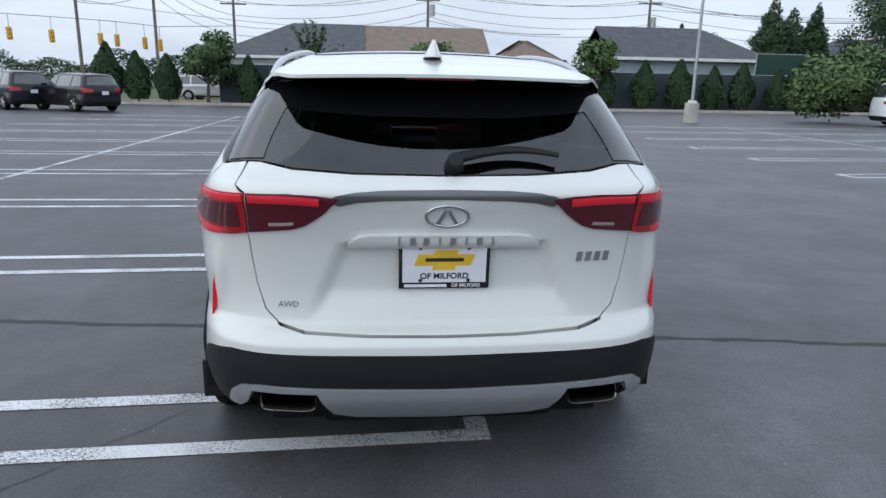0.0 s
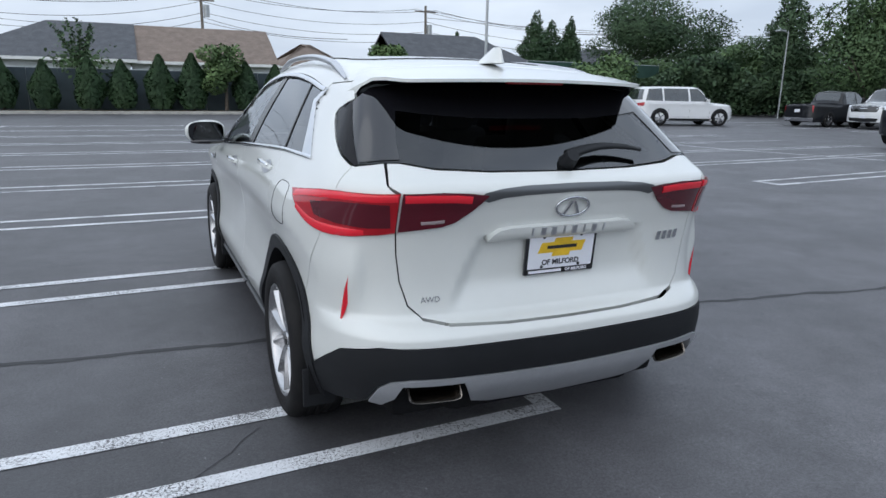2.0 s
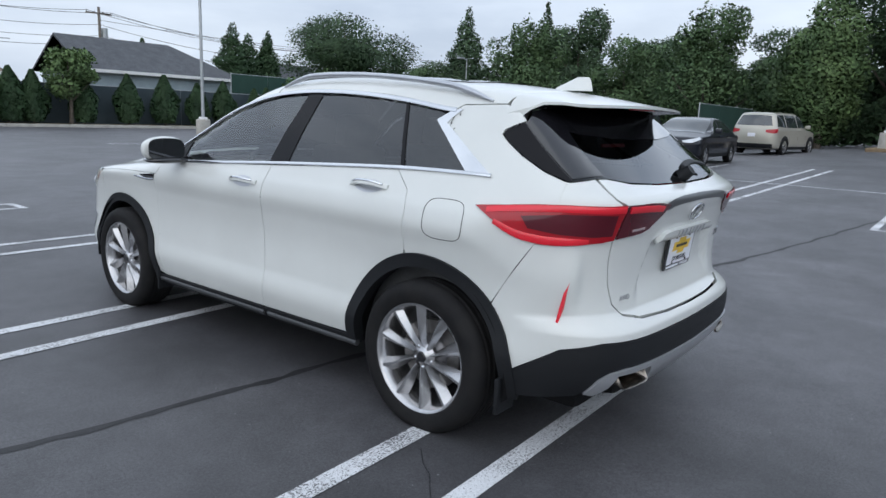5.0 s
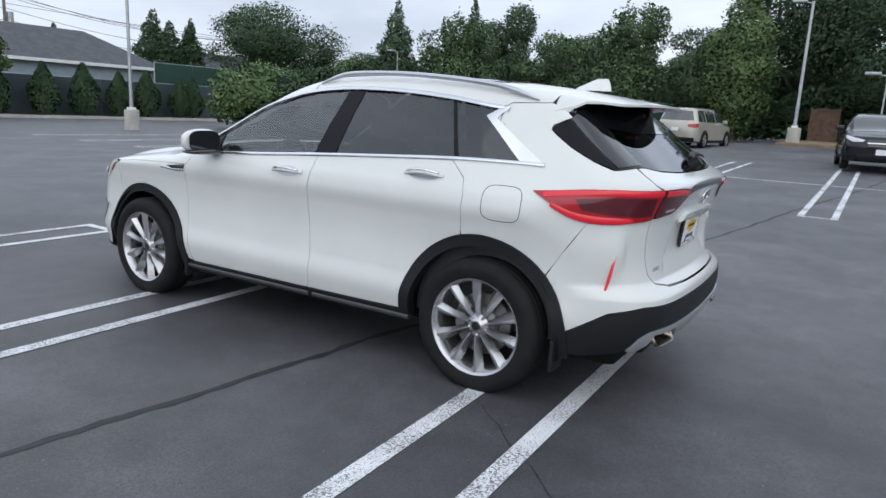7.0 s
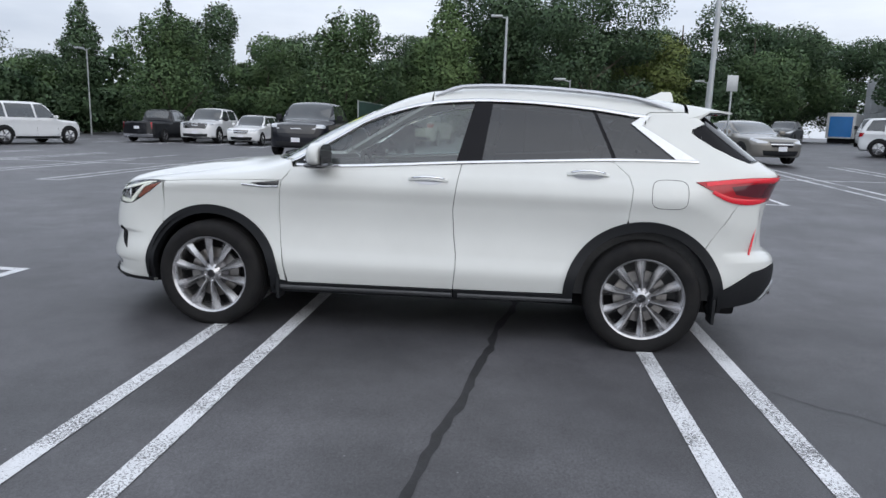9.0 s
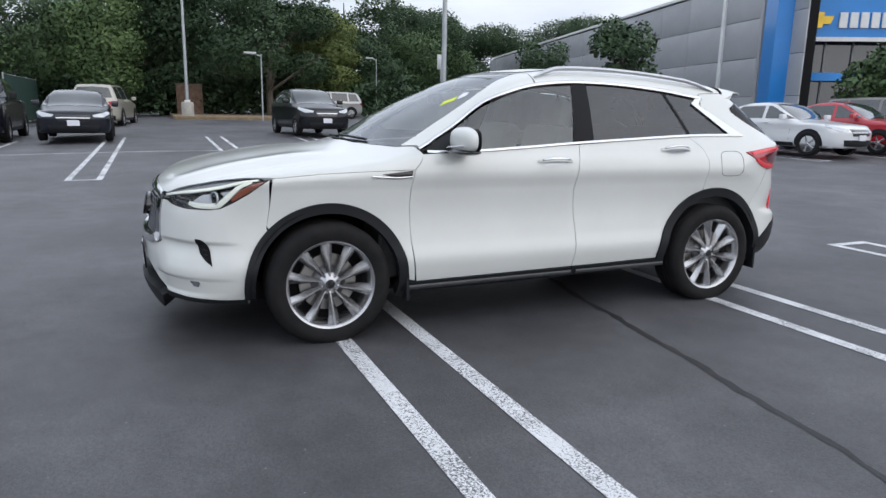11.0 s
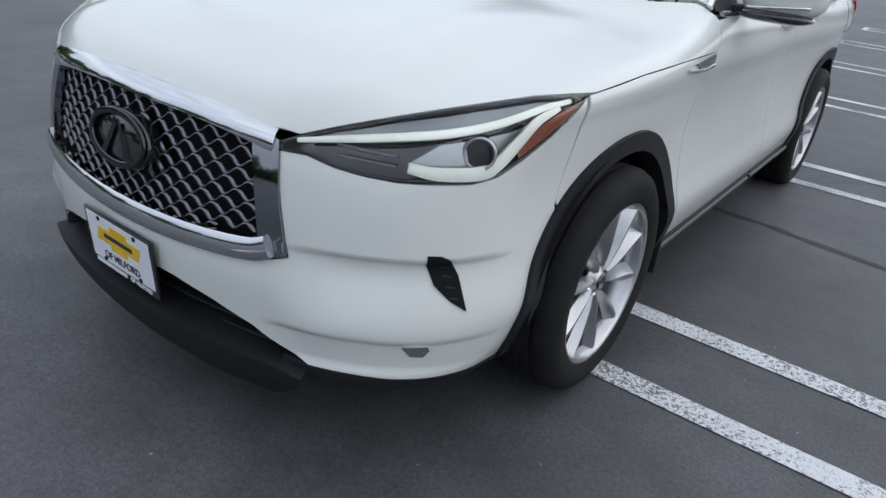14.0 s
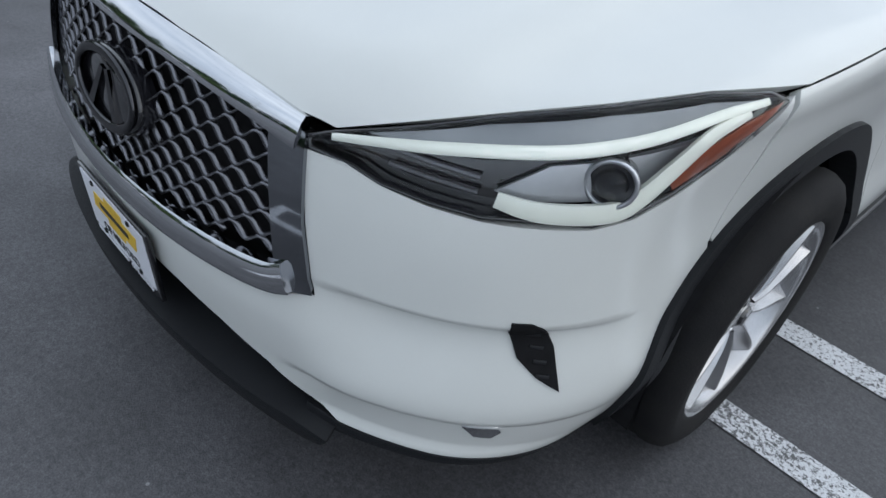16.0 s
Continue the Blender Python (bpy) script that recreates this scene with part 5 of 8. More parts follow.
panel("screen_band", TAIL, mirror_pts(TAIL, half), GLOSS_BLACK, suv, off=0.0, gap=0, thick=0, sa=0.04, sb=0.03, label="black printed band round the rear screen")
half = [("R", 0, 1.116), ("R", 0.20, 1.111), ("R", 0.29, 1.104), ("R", 0.345, 1.090), ("R", 0.385, 1.105), ("R", 0.36, 1.124), ("R", 0.30, 1.135), ("R", 0.20, 1.142), ("R", 0, 1.145)]
panel("gate_ridge", TAIL, mirror_pts(TAIL, half), GATE_TRIM, suv, off=0.004, gap=0, thick=0.02, sa=0.02, sb=0.012, label="dark satin trim under the tailgate ridge")
for sg in (-1, 1):
    ST = Chart(SUV, "tail", sg)
    fin = [("P", 0.731, -0.606, 1.212), ("P", 0.738, -0.600, 1.206), ("S", -0.50, 1.242), ("S", -0.38, 1.298), ("S", -0.29, 1.351), ("S", -0.256, 1.377), ("S", -0.262, 1.393), ("S", -0.325, 1.427), ("P", 0.676, -0.336, 1.427), ("P", 0.709, -0.47, 1.312)]
    corner = [("P", 0.657, -0.665, 1.218), ("P", 0.662, -0.745, 1.150), ("R", 0.656, 1.120), ("P", 0.72, -0.745, 1.110), ("P", 0.79, -0.62, 1.110), ("S", -0.570, 1.090), ("S", -0.570, 1.208), ("P", 0.735, -0.598, 1.203)]
    panel("rear_wing_corner", ST, ST.at(corner, sg), WHITE, suv, off=-0.0025, gap=0, sa=0.02, sb=0.014, label="white corner of the rear wing")
    panel("gate_side_glass", ST, ST.at(fin, sg), FIN_BLACK, suv, off=-0.002, gap=0, thick=0.01, sa=0.025, sb=0.02, label="gloss black glass at the tailgate's side")
no_rear = Body(suv_side, suv_top, suv_front, lambda s, z: np.full_like(s, -3.0), k_top=0.05, wide=WIDE)
SP = Chart(no_rear, "top", -1)
xs = np.linspace(-0.688, 0.688, 41)
back = -0.615 + 0.30 * np.abs(xs) ** 2.2 + 0.15 * step01(np.abs(xs), 0.56, 0.69)
rows, low = [], []
for t in np.linspace(0, 1, 13):
    yy = -0.235 + (back + 0.235) * t
    q = SP.up(np.stack([xs * (1 - 0.04 * t), yy], 1))
    q[:, 2] += 0.004 * t
    rows.append(q)
    u = q.copy()
    u[:, 2] -= 0.012 + 0.045 * (1 - t) ** 1.2 + 0.010 * (1 - abs(2 * t - 1))
    low.append(u)
vs = [tuple(v) for r in rows for v in r] + [tuple(v) for r in low for v in r]
k, o = 41, 13 * 41
fs = []
for i in range(12):
    for j in range(40):
        fs.append((i * k + j, (i + 1) * k + j, (i + 1) * k + j + 1, i * k + j + 1))
        fs.append((o + i * k + j, o + i * k + j + 1, o + (i + 1) * k + j + 1, o + (i + 1) * k + j))
    for j in (0, 40):
        q = (i * k + j, o + i * k + j, o + (i + 1) * k + j, (i + 1) * k + j)
        fs.append(q if j == 0 else q[::-1])
for j in range(40):
    fs.append((12 * k + j, o + 12 * k + j, o + 12 * k + j + 1, 12 * k + j + 1))
me = as_mesh("spoiler", vs, fs)
me.materials.append(WHITE)
me.materials.append(FIN_BLACK)
for f in me.polygons:
    f.material_index = 1 if f.normal.z < -0.2 else 0
part("spoiler", shade(me, 35), WHITE, suv, "white roof spoiler with a black underside")
part("high_brake_lamp", bm_mesh("high_brake_lamp", box(0, -0.545, 1.508, 0.26, 0.02, 0.016, 0.004), 40), LENS_RED, suv, "red high brake lamp")
# black, then silver, below the white bumper
half = [("P", 0.0, -0.87, 0.628), ("R", 0.25, 0.630), ("R", 0.47, 0.639), ("R", 0.56, 0.658), ("R", 0.607, 0.707), ("R", 0.634, 0.80), ("R", 0.647, 0.90), ("R", 0.654, 0.985), ("P", 0.72, -0.72, 0.970), ("P", 0.79, -0.62, 0.958), ("S", -0.527, 0.957), ("S", -0.425, 0.80)]
half += [("S", y, z) for y, z in arc(0.0, 0.352, 0.467, 138, 168, 5)]
half += [("S", -0.475, 0.43), ("S", -0.56, 0.482), ("S", -0.66, 0.545), ("R", 0.72, 0.578), ("R", 0.45, 0.575), ("R", 0, 0.572)]
panel("rear_bumper", TAIL, mirror_pts(TAIL, half), WHITE, suv, sa=0.022, sb=0.014, gap=0.0006, thick=0.03, label="white rear bumper")
half = [("R", 0, 0.570), ("R", 0.45, 0.573), ("R", 0.72, 0.576), ("S", -0.66, 0.543), ("S", -0.56, 0.480), ("S", -0.475, 0.428), ("S", -0.475, 0.31), ("S", -0.56, 0.318), ("R", 0.752, 0.345), ("R", 0.742, 0.36), ("R", 0.722, 0.425), ("R", 0.685, 0.452), ("R", 0.62, 0.460), ("R", 0.3, 0.452), ("R", 0, 0.447)]
panel("rear_cladding", TAIL, mirror_pts(TAIL, half), BLACK_PLASTIC, suv, off=0.006, gap=0.001, sa=0.025, sb=0.016, thick=0.04, label="black lower bumper cladding")
half = [("R", 0, 0.446), ("R", 0.3, 0.451), ("R", 0.62, 0.459), ("R", 0.685, 0.451), ("R", 0.720, 0.424), ("R", 0.740, 0.36), ("R", 0.70, 0.348), ("R", 0.665, 0.385), ("R", 0.645, 0.435), ("R", 0.43, 0.432), ("R", 0.41, 0.39), ("R", 0.38, 0.335), ("R", 0.3, 0.314), ("R", 0, 0.303)]
panel("skid_plate", TAIL, mirror_pts(TAIL, half), SKID, suv, off=0.014, gap=0.001, sa=0.025, sb=0.014, thick=0.05, label="satin silver skid plate trim")
for sg in (-1, 1):
    bm = bmesh.new()
    for hw, hh, ya in ((0.100, 0.034, -0.850), (0.096, 0.030, -0.862), (0.091, 0.025, -0.855), (0.088, 0.024, -0.74)):
        pts = [(hw * math.copysign(abs(math.cos(a)) ** 0.35, math.cos(a)), hh * math.copysign(abs(math.sin(a)) ** 0.45, math.sin(a))) for a in np.linspace(0, 2 * math.pi, 32, endpoint=False)]
        for x, z in pts:
            bm.verts.new((sg * 0.550 + x, ya + 0.018 * (z / hh) + 0.15 * (0.55 + x * sg - 0.5), 0.396 + z))
    bm.verts.ensure_lookup_table()
    for r in range(3):
        for i in range(32):
            bm.faces.new((bm.verts[r * 32 + i], bm.verts[r * 32 + (i + 1) % 32], bm.verts[r * 32 + 32 + (i + 1) % 32], bm.verts[r * 32 + 32 + i]))
    bm.faces.new([bm.verts[96 + i] for i in range(32)]).material_index = 1
    me = bm_mesh("exhaust_tip", bm, 40)
    me.materials.append(material("exhaust_steel", (0.22, 0.20, 0.18), 0.25, 1.0, vary=0.15, scale=15))
    me.materials.append(DARK)
    part("exhaust_tip", me, None, suv, "sooty chrome exhaust tip")
# badge bar, letter bars, number plates, wiper, fin
half = [("R", 0, 0.994), ("R", 0.24, 0.992), ("R", 0.285, 0.985), ("R", 0.325, 0.958), ("R", 0.33, 0.948), ("R", 0, 0.952)]
panel("badge_bar", TAIL, mirror_pts(TAIL, half), WHITE, suv, off=0.022, gap=0, sa=0.02, sb=0.012, thick=0.03, label="white bar above the plate")


def on_rear(x, z, off):
    q = SUV.cast([x, 0.9, z], [0, -1, 0], 3.0, 100)
    n = SUV.normal(q)[0]
    n = Vector(n)
    side = Vector((1, 0, 0))
    up = n.cross(side).normalized()
    side = up.cross(n).normalized()
    m = Matrix((side, up, n)).transposed().to_4x4()
    m.translation = Vector(q[0]) + n * off
    return m


for i in range(8):
    x = -0.160 + 0.0457 * i
    w = 0.006 if i in (0, 3, 5, 7) else 0.020
    bar = [(-w / 2, -0.016), (w / 2, -0.016), (w / 2, 0.016), (-w / 2, 0.016)]
    flat_shape("letter_bar", bar, 0.004, SATIN, suv, on_rear(x, 0.972, 0.022), "silver badge letter drawn as a bar")
for i in range(4):
    bar = [(-0.013, -0.018), (0.009, -0.018), (0.013, 0.018), (-0.009, 0.018)]
    flat_shape("badge_bar_piece", bar, 0.004, CHROME, suv, on_rear(0.485 + 0.034 * i, 0.898, 0.001), "polished model badge drawn as a bar")
writing("badge", "AWD", 0.030, CHROME, suv, on_rear(-0.545, 0.728, 0.001), 0.002, "polished drive badge")


def oval(a, b, n=40):
    return [(a * math.cos(2 * math.pi * i / n), b * math.sin(2 * math.pi * i / n)) for i in range(n)]


def badge(parent, m, a, b, mat):
    pts = [(x, y, 0.006) for x, y in oval(a, b)]
    part("badge", as_mesh("badge", *sweep(pts, [(0, 0, 1)] * len(pts), a * 0.16, 0.010, True)), mat, parent, "polished oval badge with two slanting bars", m)
    for s in (-1, 1):
        flat_shape("badge_piece", [(s * 0.62 * a, -b * 0.98), (s * 0.42 * a, -b * 1.02), (s * 0.02 * a, b * 0.55), (s * 0.13 * a, b * 0.60)][::s], 0.008, mat, parent, m)


badge(suv, on_rear(0.0, 1.058, 0.001), 0.072, 0.040, CHROME)
number_plate(suv, on_rear(0.0, 0.868, 0.012))
pv = on_rear(0.03, 1.208, 0.0)
part("wiper_pivot", bm_mesh("wiper_pivot", rod(pv.translation, Vector(pv.translation) + Vector((0, -0.045, 0.035)), 0.035, 0.026, 16), 40), BLACK_PLASTIC, suv)
p = TAIL.up(TAIL.at([("R", 0.03 + 0.36 * t, 1.215 + 0.030 * math.sin(2.6 * t) - 0.004 * t) for t in np.linspace(0, 1, 10)], 1))
n = SUV.normal(p)
part("rear_wiper", as_mesh("rear_wiper", *sweep(list(p + n * 0.03), list(n), 0.042, 0.022, taper=lambda t: 1.1 - 0.6 * t)), BLACK_PLASTIC, suv, "black rear wiper arm")
vs = []
for z, y0, y1, w in ((0, -0.045, -0.275, 0.040), (0.02, -0.075, -0.270, 0.028), (0.05, -0.145, -0.262, 0.014), (0.068, -0.185, -0.250, 0.006)):
    for i in range(16):
        a = 2 * math.pi * i / 16
        vs.append((w * math.sin(a), (y0 + y1) / 2 + (y0 - y1) / 2 * math.cos(a), 1.592 + z + 0.0))
fs = [(r * 16 + i, r * 16 + (i + 1) % 16, r * 16 + 16 + (i + 1) % 16, r * 16 + 16 + i) for r in range(3) for i in range(16)] + [tuple(48 + i for i in range(16))]
part("aerial_fin", shade(as_mesh("aerial_fin", vs, [f[::-1] if len(f) == 4 else f for f in fs]), 50), WHITE, suv, "white shark-fin aerial")

# grille
def on_front(x, z, off):
    q = SUV.cast([x, 1.5, z], [0, 1, 0], 3.6, 100)
    n = Vector(SUV.normal(q)[0])
    side = Vector((-1, 0, 0))
    up = n.cross(side).normalized()
    side = up.cross(n).normalized()
    m = Matrix((side, up, n)).transposed().to_4x4()
    m.translation = Vector(q[0]) + n * off
    return m


half = [("F", 0, 0.560), ("F", 0.36, 0.580), ("F", 0.49, 0.600), ("F", 0.455, 0.84), ("F", 0.25, 0.868), ("F", 0, 0.875)]
grille = panel("grille", NOSE, mirror_pts(NOSE, half), DARK, suv, off=-0.06, gap=0, thick=0, sa=0.05, sb=0.04, label="dark grille with wavy bars in a polished frame")
half_w = spline((0.59, 0.61, 0.63, 0.72, 0.82, 0.835, 0.86), (0.16, 0.40, 0.442, 0.428, 0.406, 0.34, 0.12))
GRILLE_BAR = material("grille_bar", (0.17, 0.17, 0.185), 0.24, 0.9, vary=0.1)
for row in range(11):
    z0 = 0.602 + 0.0240 * row
    w = float(half_w(z0))
    pts, ups = [], []
    for x in np.arange(-w, w + 0.001, 0.006):
        g = 2 * math.pi * x / 0.066 + (math.pi if row % 2 else 0)
        z = z0 + 0.0098 * math.sin(g)
        y = float(suv_front(np.array([abs(x) / WIDE]), np.array([z]))[0]) - 0.016
        pts.append((x, y, z))
        # each bar twists as it waves, so that its slopes turn to the light
        tilt = 0.42 + 0.30 * math.cos(g)
        ups.append((0, math.sin(tilt), math.cos(tilt)))
    part("grille_bar", as_mesh("grille_bar", *sweep(pts, ups, 0.013, 0.0045, sides=6)), GRILLE_BAR, grille)
frame_half = [("F", 0, 0.570), ("F", 0.20, 0.573), ("F", 0.36, 0.582), ("F", 0.44, 0.592), ("F", 0.475, 0.606)]
lower = NOSE.at(frame_half, -1)
lower = lower[::-1] + [(-a, b) for a, b in lower[1:]]
trim("grille_frame", NOSE, smooth_line(lower, 3), CHROME, grille, 0.056, 0.030, 0.008, label="polished lower grille frame")
upper = NOSE.at([("F", 0, 0.864), ("F", 0.20, 0.861), ("F", 0.36, 0.850), ("F", 0.455, 0.836)], -1)
upper = upper[::-1] + [(-a, b) for a, b in upper[1:]]
trim("grille_frame", NOSE, smooth_line(upper, 4), CHROME, grille, 0.054, 0.024, 0.001, label="polished upper grille frame")
POST_CHROME = material("dark_post_chrome", (0.26, 0.27, 0.29), 0.06, 1.0, vary=0.04, scale=8)
for sg in (-1, 1):
    SN = Chart(SUV, "nose", sg)
    panel("grille_post", SN, SN.at([("F", 0.440, 0.846), ("F", 0.464, 0.838), ("F", 0.488, 0.71), ("F", 0.513, 0.588), ("F", 0.480, 0.582), ("F", 0.449, 0.606), ("F", 0.430, 0.72), ("F", 0.402, 0.832)], sg), POST_CHROME, grille, off=0.008, gap=0, thick=0.03, sa=0.02, sb=0.02, label="broad polished post beside the grille")
m = on_front(0, 0.735, 0.006)
part("emblem_plate", as_mesh("emblem_plate", *lathe([(0.001, 0.006), (0.9, 0.006), (1.0, 0.0), (1.0, -0.03)], 48, "z")), GLOSS_BLACK, grille, "", m @ Matrix.Diagonal((0.134, 0.074, 1, 1)))
badge(grille, m @ Matrix.Translation((0, 0, 0.004)), 0.118, 0.063, material("dark_chrome", (0.07, 0.07, 0.075), 0.10, 1.0, vary=0.05))
number_plate(suv, on_front(0.0, 0.434, 0.004))

# wheels, underside and cabin
for x, y, sg in ((-0.842, 0, -1), (-0.842, 2.8, -1), (0.842, 0, 1), (0.842, 2.8, 1)):
    wheel(suv, x, y, sg)
part("underbody", bm_mesh("underbody", box(0, 1.4, 0.275, 1.30, 4.1, 0.13, 0.04), 40), DARK, suv, "dark underside")
part("silencer", bm_mesh("silencer", box(0, -0.60, 0.30, 0.9, 0.26, 0.14, 0.05), 40), DARK, suv)
cabin = part("cabin_lining", blocks((0, 1.0, 0.36, 1.62, 3.0, 0.02), (-0.80, 1.0, 0.70, 0.03, 2.9, 0.72), (0.80, 1.0, 0.70, 0.03, 2.9, 0.72), (0, 2.46, 0.66, 1.60, 0.03, 0.62), (0, -0.58, 0.72, 1.30, 0.03, 0.70), (0, -0.30, 0.95, 1.42, 0.6, 0.02)), CABIN, suv, "dark cabin lining")
dash = box(0, 2.16, 0.98, 1.56, 0.46, 0.20, 0.06)
part("dashboard", bm_mesh("dashboard", dash, 40), CABIN, suv, "dark dashboard")
ring = [(-0.38 + 0.185 * math.cos(a), 1.83 + 0.06 * math.sin(a), 1.005 + 0.175 * math.sin(a)) for a in np.linspace(0, 2 * math.pi, 32, endpoint=False)]
wheel_s = part("steering_wheel", as_mesh("steering_wheel", *sweep(ring, [(0, -1, 0.3)] * 32, 0.03, 0.03, True)), CABIN, suv, "black steering wheel")
part("wheel_hub", bm_mesh("wheel_hub", box(-0.38, 1.85, 1.0, 0.16, 0.05, 0.13, 0.02), 40), CABIN, wheel_s)
for x in (-0.38, 0.38):
    for yb, w in ((1.22, 0.50), (0.28, 0.56)):
        seat = part("seat", bm_mesh("seat", box(x, yb + 0.24, 0.60, w, 0.52, 0.18, 0.06), 50), SEAT_GREY, suv, "grey leather seat")
        rest = box(0, 0, 0.32, w, 0.15, 0.66, 0.06)
        part("backrest", bm_mesh("backrest", rest, 50), SEAT_GREY, seat, "", pose(x, yb, 0.62, 14, 0, 0))
        part("headrest", bm_mesh("headrest", box(0, 0, 0, 0.27, 0.10, 0.19, 0.045), 50), SEAT_GREY, seat, "", pose(x, yb - 0.20, 1.335 if yb > 1 else 1.29, 14, 0, 0))
part("inner_mirror", bm_mesh("inner_mirror", box(0, 1.80, 1.42, 0.24, 0.03, 0.07, 0.012), 40), GLOSS_BLACK, suv)

# ---- other vehicles ----
FAR_GLASS = material("dark_car_glass", (0.030, 0.036, 0.040), 0.05, vary=0.2, scale=2, coat=1.0, spec=0.8)
HEAD_LENS = material("headlamp_glass", (0.55, 0.57, 0.60), 0.12, metal=0.3, vary=0.15, scale=9, coat=1.0)
COPIES = {}


def far_wheel(parent, x, y, r, sg, dark=False):
    """A wheel with a tyre and a five-spoked rim, for vehicles further off."""
    if "tyre" not in COPIES:
        prof = [(0.66, -0.30), (0.9, -0.32), (1.0, -0.24), (1.0, 0.24), (0.9, 0.32), (0.70, 0.31), (0.66, 0.26)]
        COPIES["tyre"] = shade(as_mesh("tyre", *lathe(prof, 32)), 40)
        COPIES["dish"] = shade(as_mesh("dish", *lathe([(0.01, 0.10), (0.60, 0.08), (0.66, 0.27), (0.68, 0.24)], 32)), 30)
        pts = []
        for rr, w, d in ((0.10, 0.10, 0.24), (0.35, 0.085, 0.25), (0.66, 0.12, 0.24)):
            pts += [(d, -w, rr), (d + 0.03, 0, rr), (d, w, rr)]
        COPIES["spoke"] = as_mesh("spoke", pts, [(0, 1, 4, 3), (1, 2, 5, 4), (3, 4, 7, 6), (4, 5, 8, 7)])
        COPIES["cap"] = as_mesh("cap", *lathe([(0.001, 0.28), (0.12, 0.27), (0.15, 0.2)], 12))
        for nm, mt in (("tyre", RUBBER), ("dish", ALLOY_DARK), ("spoke", ALLOY), ("cap", ALLOY)):
            COPIES[nm].materials.append(mt)
    w = part("wheel", COPIES["dish"], None, parent, "", Matrix.Translation((x, y, r)) @ Matrix.Diagonal((sg * r, r, r, 1)))
    part("tyre", COPIES["tyre"], None, w, "black rubber tyre")
    for i in range(5):
        part("spoke", COPIES["spoke"], None, w, "", pose(0, 0, 0, 72 * i + 20))
    part("hub_cap", COPIES["cap"], None, w)
    return w


def vehicle(kind, colour, label, category, x, y, heading, wb=2.75, width=1.84, height=1.66, front=0.92, rear=0.95, r=0.34, hood=1.0, metal=0.0,
            trim_mat=None, group="parked cars", name=None, z=None, lift=0.0):
    """A parked vehicle: x, y is the middle of its rear axle, heading is its turn from the y axis."""
    if z is None:
        z = level(x, y) + 0.002
    w = width / 2
    H = height
    y0, y1 = -rear, wb + front
    cowl = wb - (0.32 if kind != "van" else -0.35)
    belt = hood + 0.05 if kind != "pickup" else hood + 0.06
    deck = None
    ws_top = cowl - (0.78 if kind in ("suv", "pickup", "van") else 0.95)
    top = [(y1 + 0.05, hood - 0.28), (y1 - 0.10, hood - 0.13), (y1 - 0.35, hood - 0.05), (cowl + 0.25, hood + 0.02), (cowl, hood + 0.06), (ws_top, H - 0.05), (ws_top - 0.35, H)]
    if kind == "suv":
        top += [(0.5, H - 0.005), (y0 + 0.45, H - 0.04), (y0 + 0.20, H - 0.09), (y0 - 0.1, H - 0.2)]
        tail = [(0.2, y0 + 0.14), (0.45, y0 + 0.01), (0.7, y0), (belt - 0.05, y0 + 0.03), (belt + 0.05, y0 + 0.07), (H - 0.12, y0 + 0.32), (H, y0 + 0.45)]
    elif kind == "hatch":
        top += [(0.6, H - 0.01), (y0 + 0.55, H - 0.07), (y0 + 0.28, H - 0.15), (y0 - 0.1, H - 0.35)]
        tail = [(0.2, y0 + 0.14), (0.45, y0 + 0.01), (0.7, y0), (belt, y0 + 0.06), (H - 0.15, y0 + 0.42), (H, y0 + 0.6)]
    elif kind == "van":
        top = [(y1 + 0.05, hood - 0.2), (y1 - 0.12, hood - 0.02), (y1 - 0.5, hood + 0.12), (cowl, hood + 0.2), (cowl - 0.75, H - 0.10), (cowl - 1.3, H), (0.4, H), (y0 + 0.1, H - 0.04), (y0 - 0.1, H - 0.1)]
        ws_top = cowl - 0.75
        tail = [(0.2, y0 + 0.08), (0.5, y0), (1.2, y0 + 0.02), (H, y0 + 0.10)]
    elif kind == "sedan":
        deck = hood + 0.07
        top += [(0.72, H - 0.02), (0.35, H - 0.10), (-0.12, deck + 0.16), (-0.45, deck), (y0 + 0.15, deck - 0.03), (y0 - 0.1, deck - 0.10)]
        tail = [(0.2, y0 + 0.14), (0.45, y0 + 0.01), (0.7, y0), (deck - 0.06, y0 + 0.04), (deck + 0.1, y0 + 0.15)]
    else:
        deck = hood + 0.04
        cab = 1.10
        top += [(cab + 0.45, H - 0.01), (cab + 0.1, H - 0.06), (cab - 0.06, deck + 0.3), (cab - 0.12, deck + 0.02), (cab - 0.4, deck), (y0 - 0.1, deck)]
        tail = [(0.2, y0 + 0.10), (0.45, y0), (0.7, y0 + 0.01), (deck + 0.1, y0 + 0.03)]
    top = sorted(top)
    tops = spline([p[0] for p in top], [p[1] for p in top])
    tails = spline([p[0] for p in tail], [p[1] for p in tail])
    fz = 0.0 if kind == "pickup" else 0.06
    noses = spline((0.2, 0.4, 0.65, hood - 0.15, hood), (y1 - 0.12, y1 - 0.01, y1, y1 - 0.04 - fz, y1 - 0.10 - fz))
    tumble = 0.25 if kind != "van" else 0.12
    sides = spline((0.15, 0.30, 0.48, belt - 0.28, belt - 0.10, belt, H - 0.12, H), (w - 0.10, w - 0.03, w, w - 0.012, w - 0.004, w - 0.045, w - tumble, w - tumble - 0.07))
    sharp = 0.10 if kind == "pickup" else 0.26

    def side(yy, zz):
        v = sides(zz) - 0.05 * np.clip((yy - wb) / front, 0, 2) ** 2 - 0.05 * np.clip(-yy / rear, 0, 2) ** 2
        return v

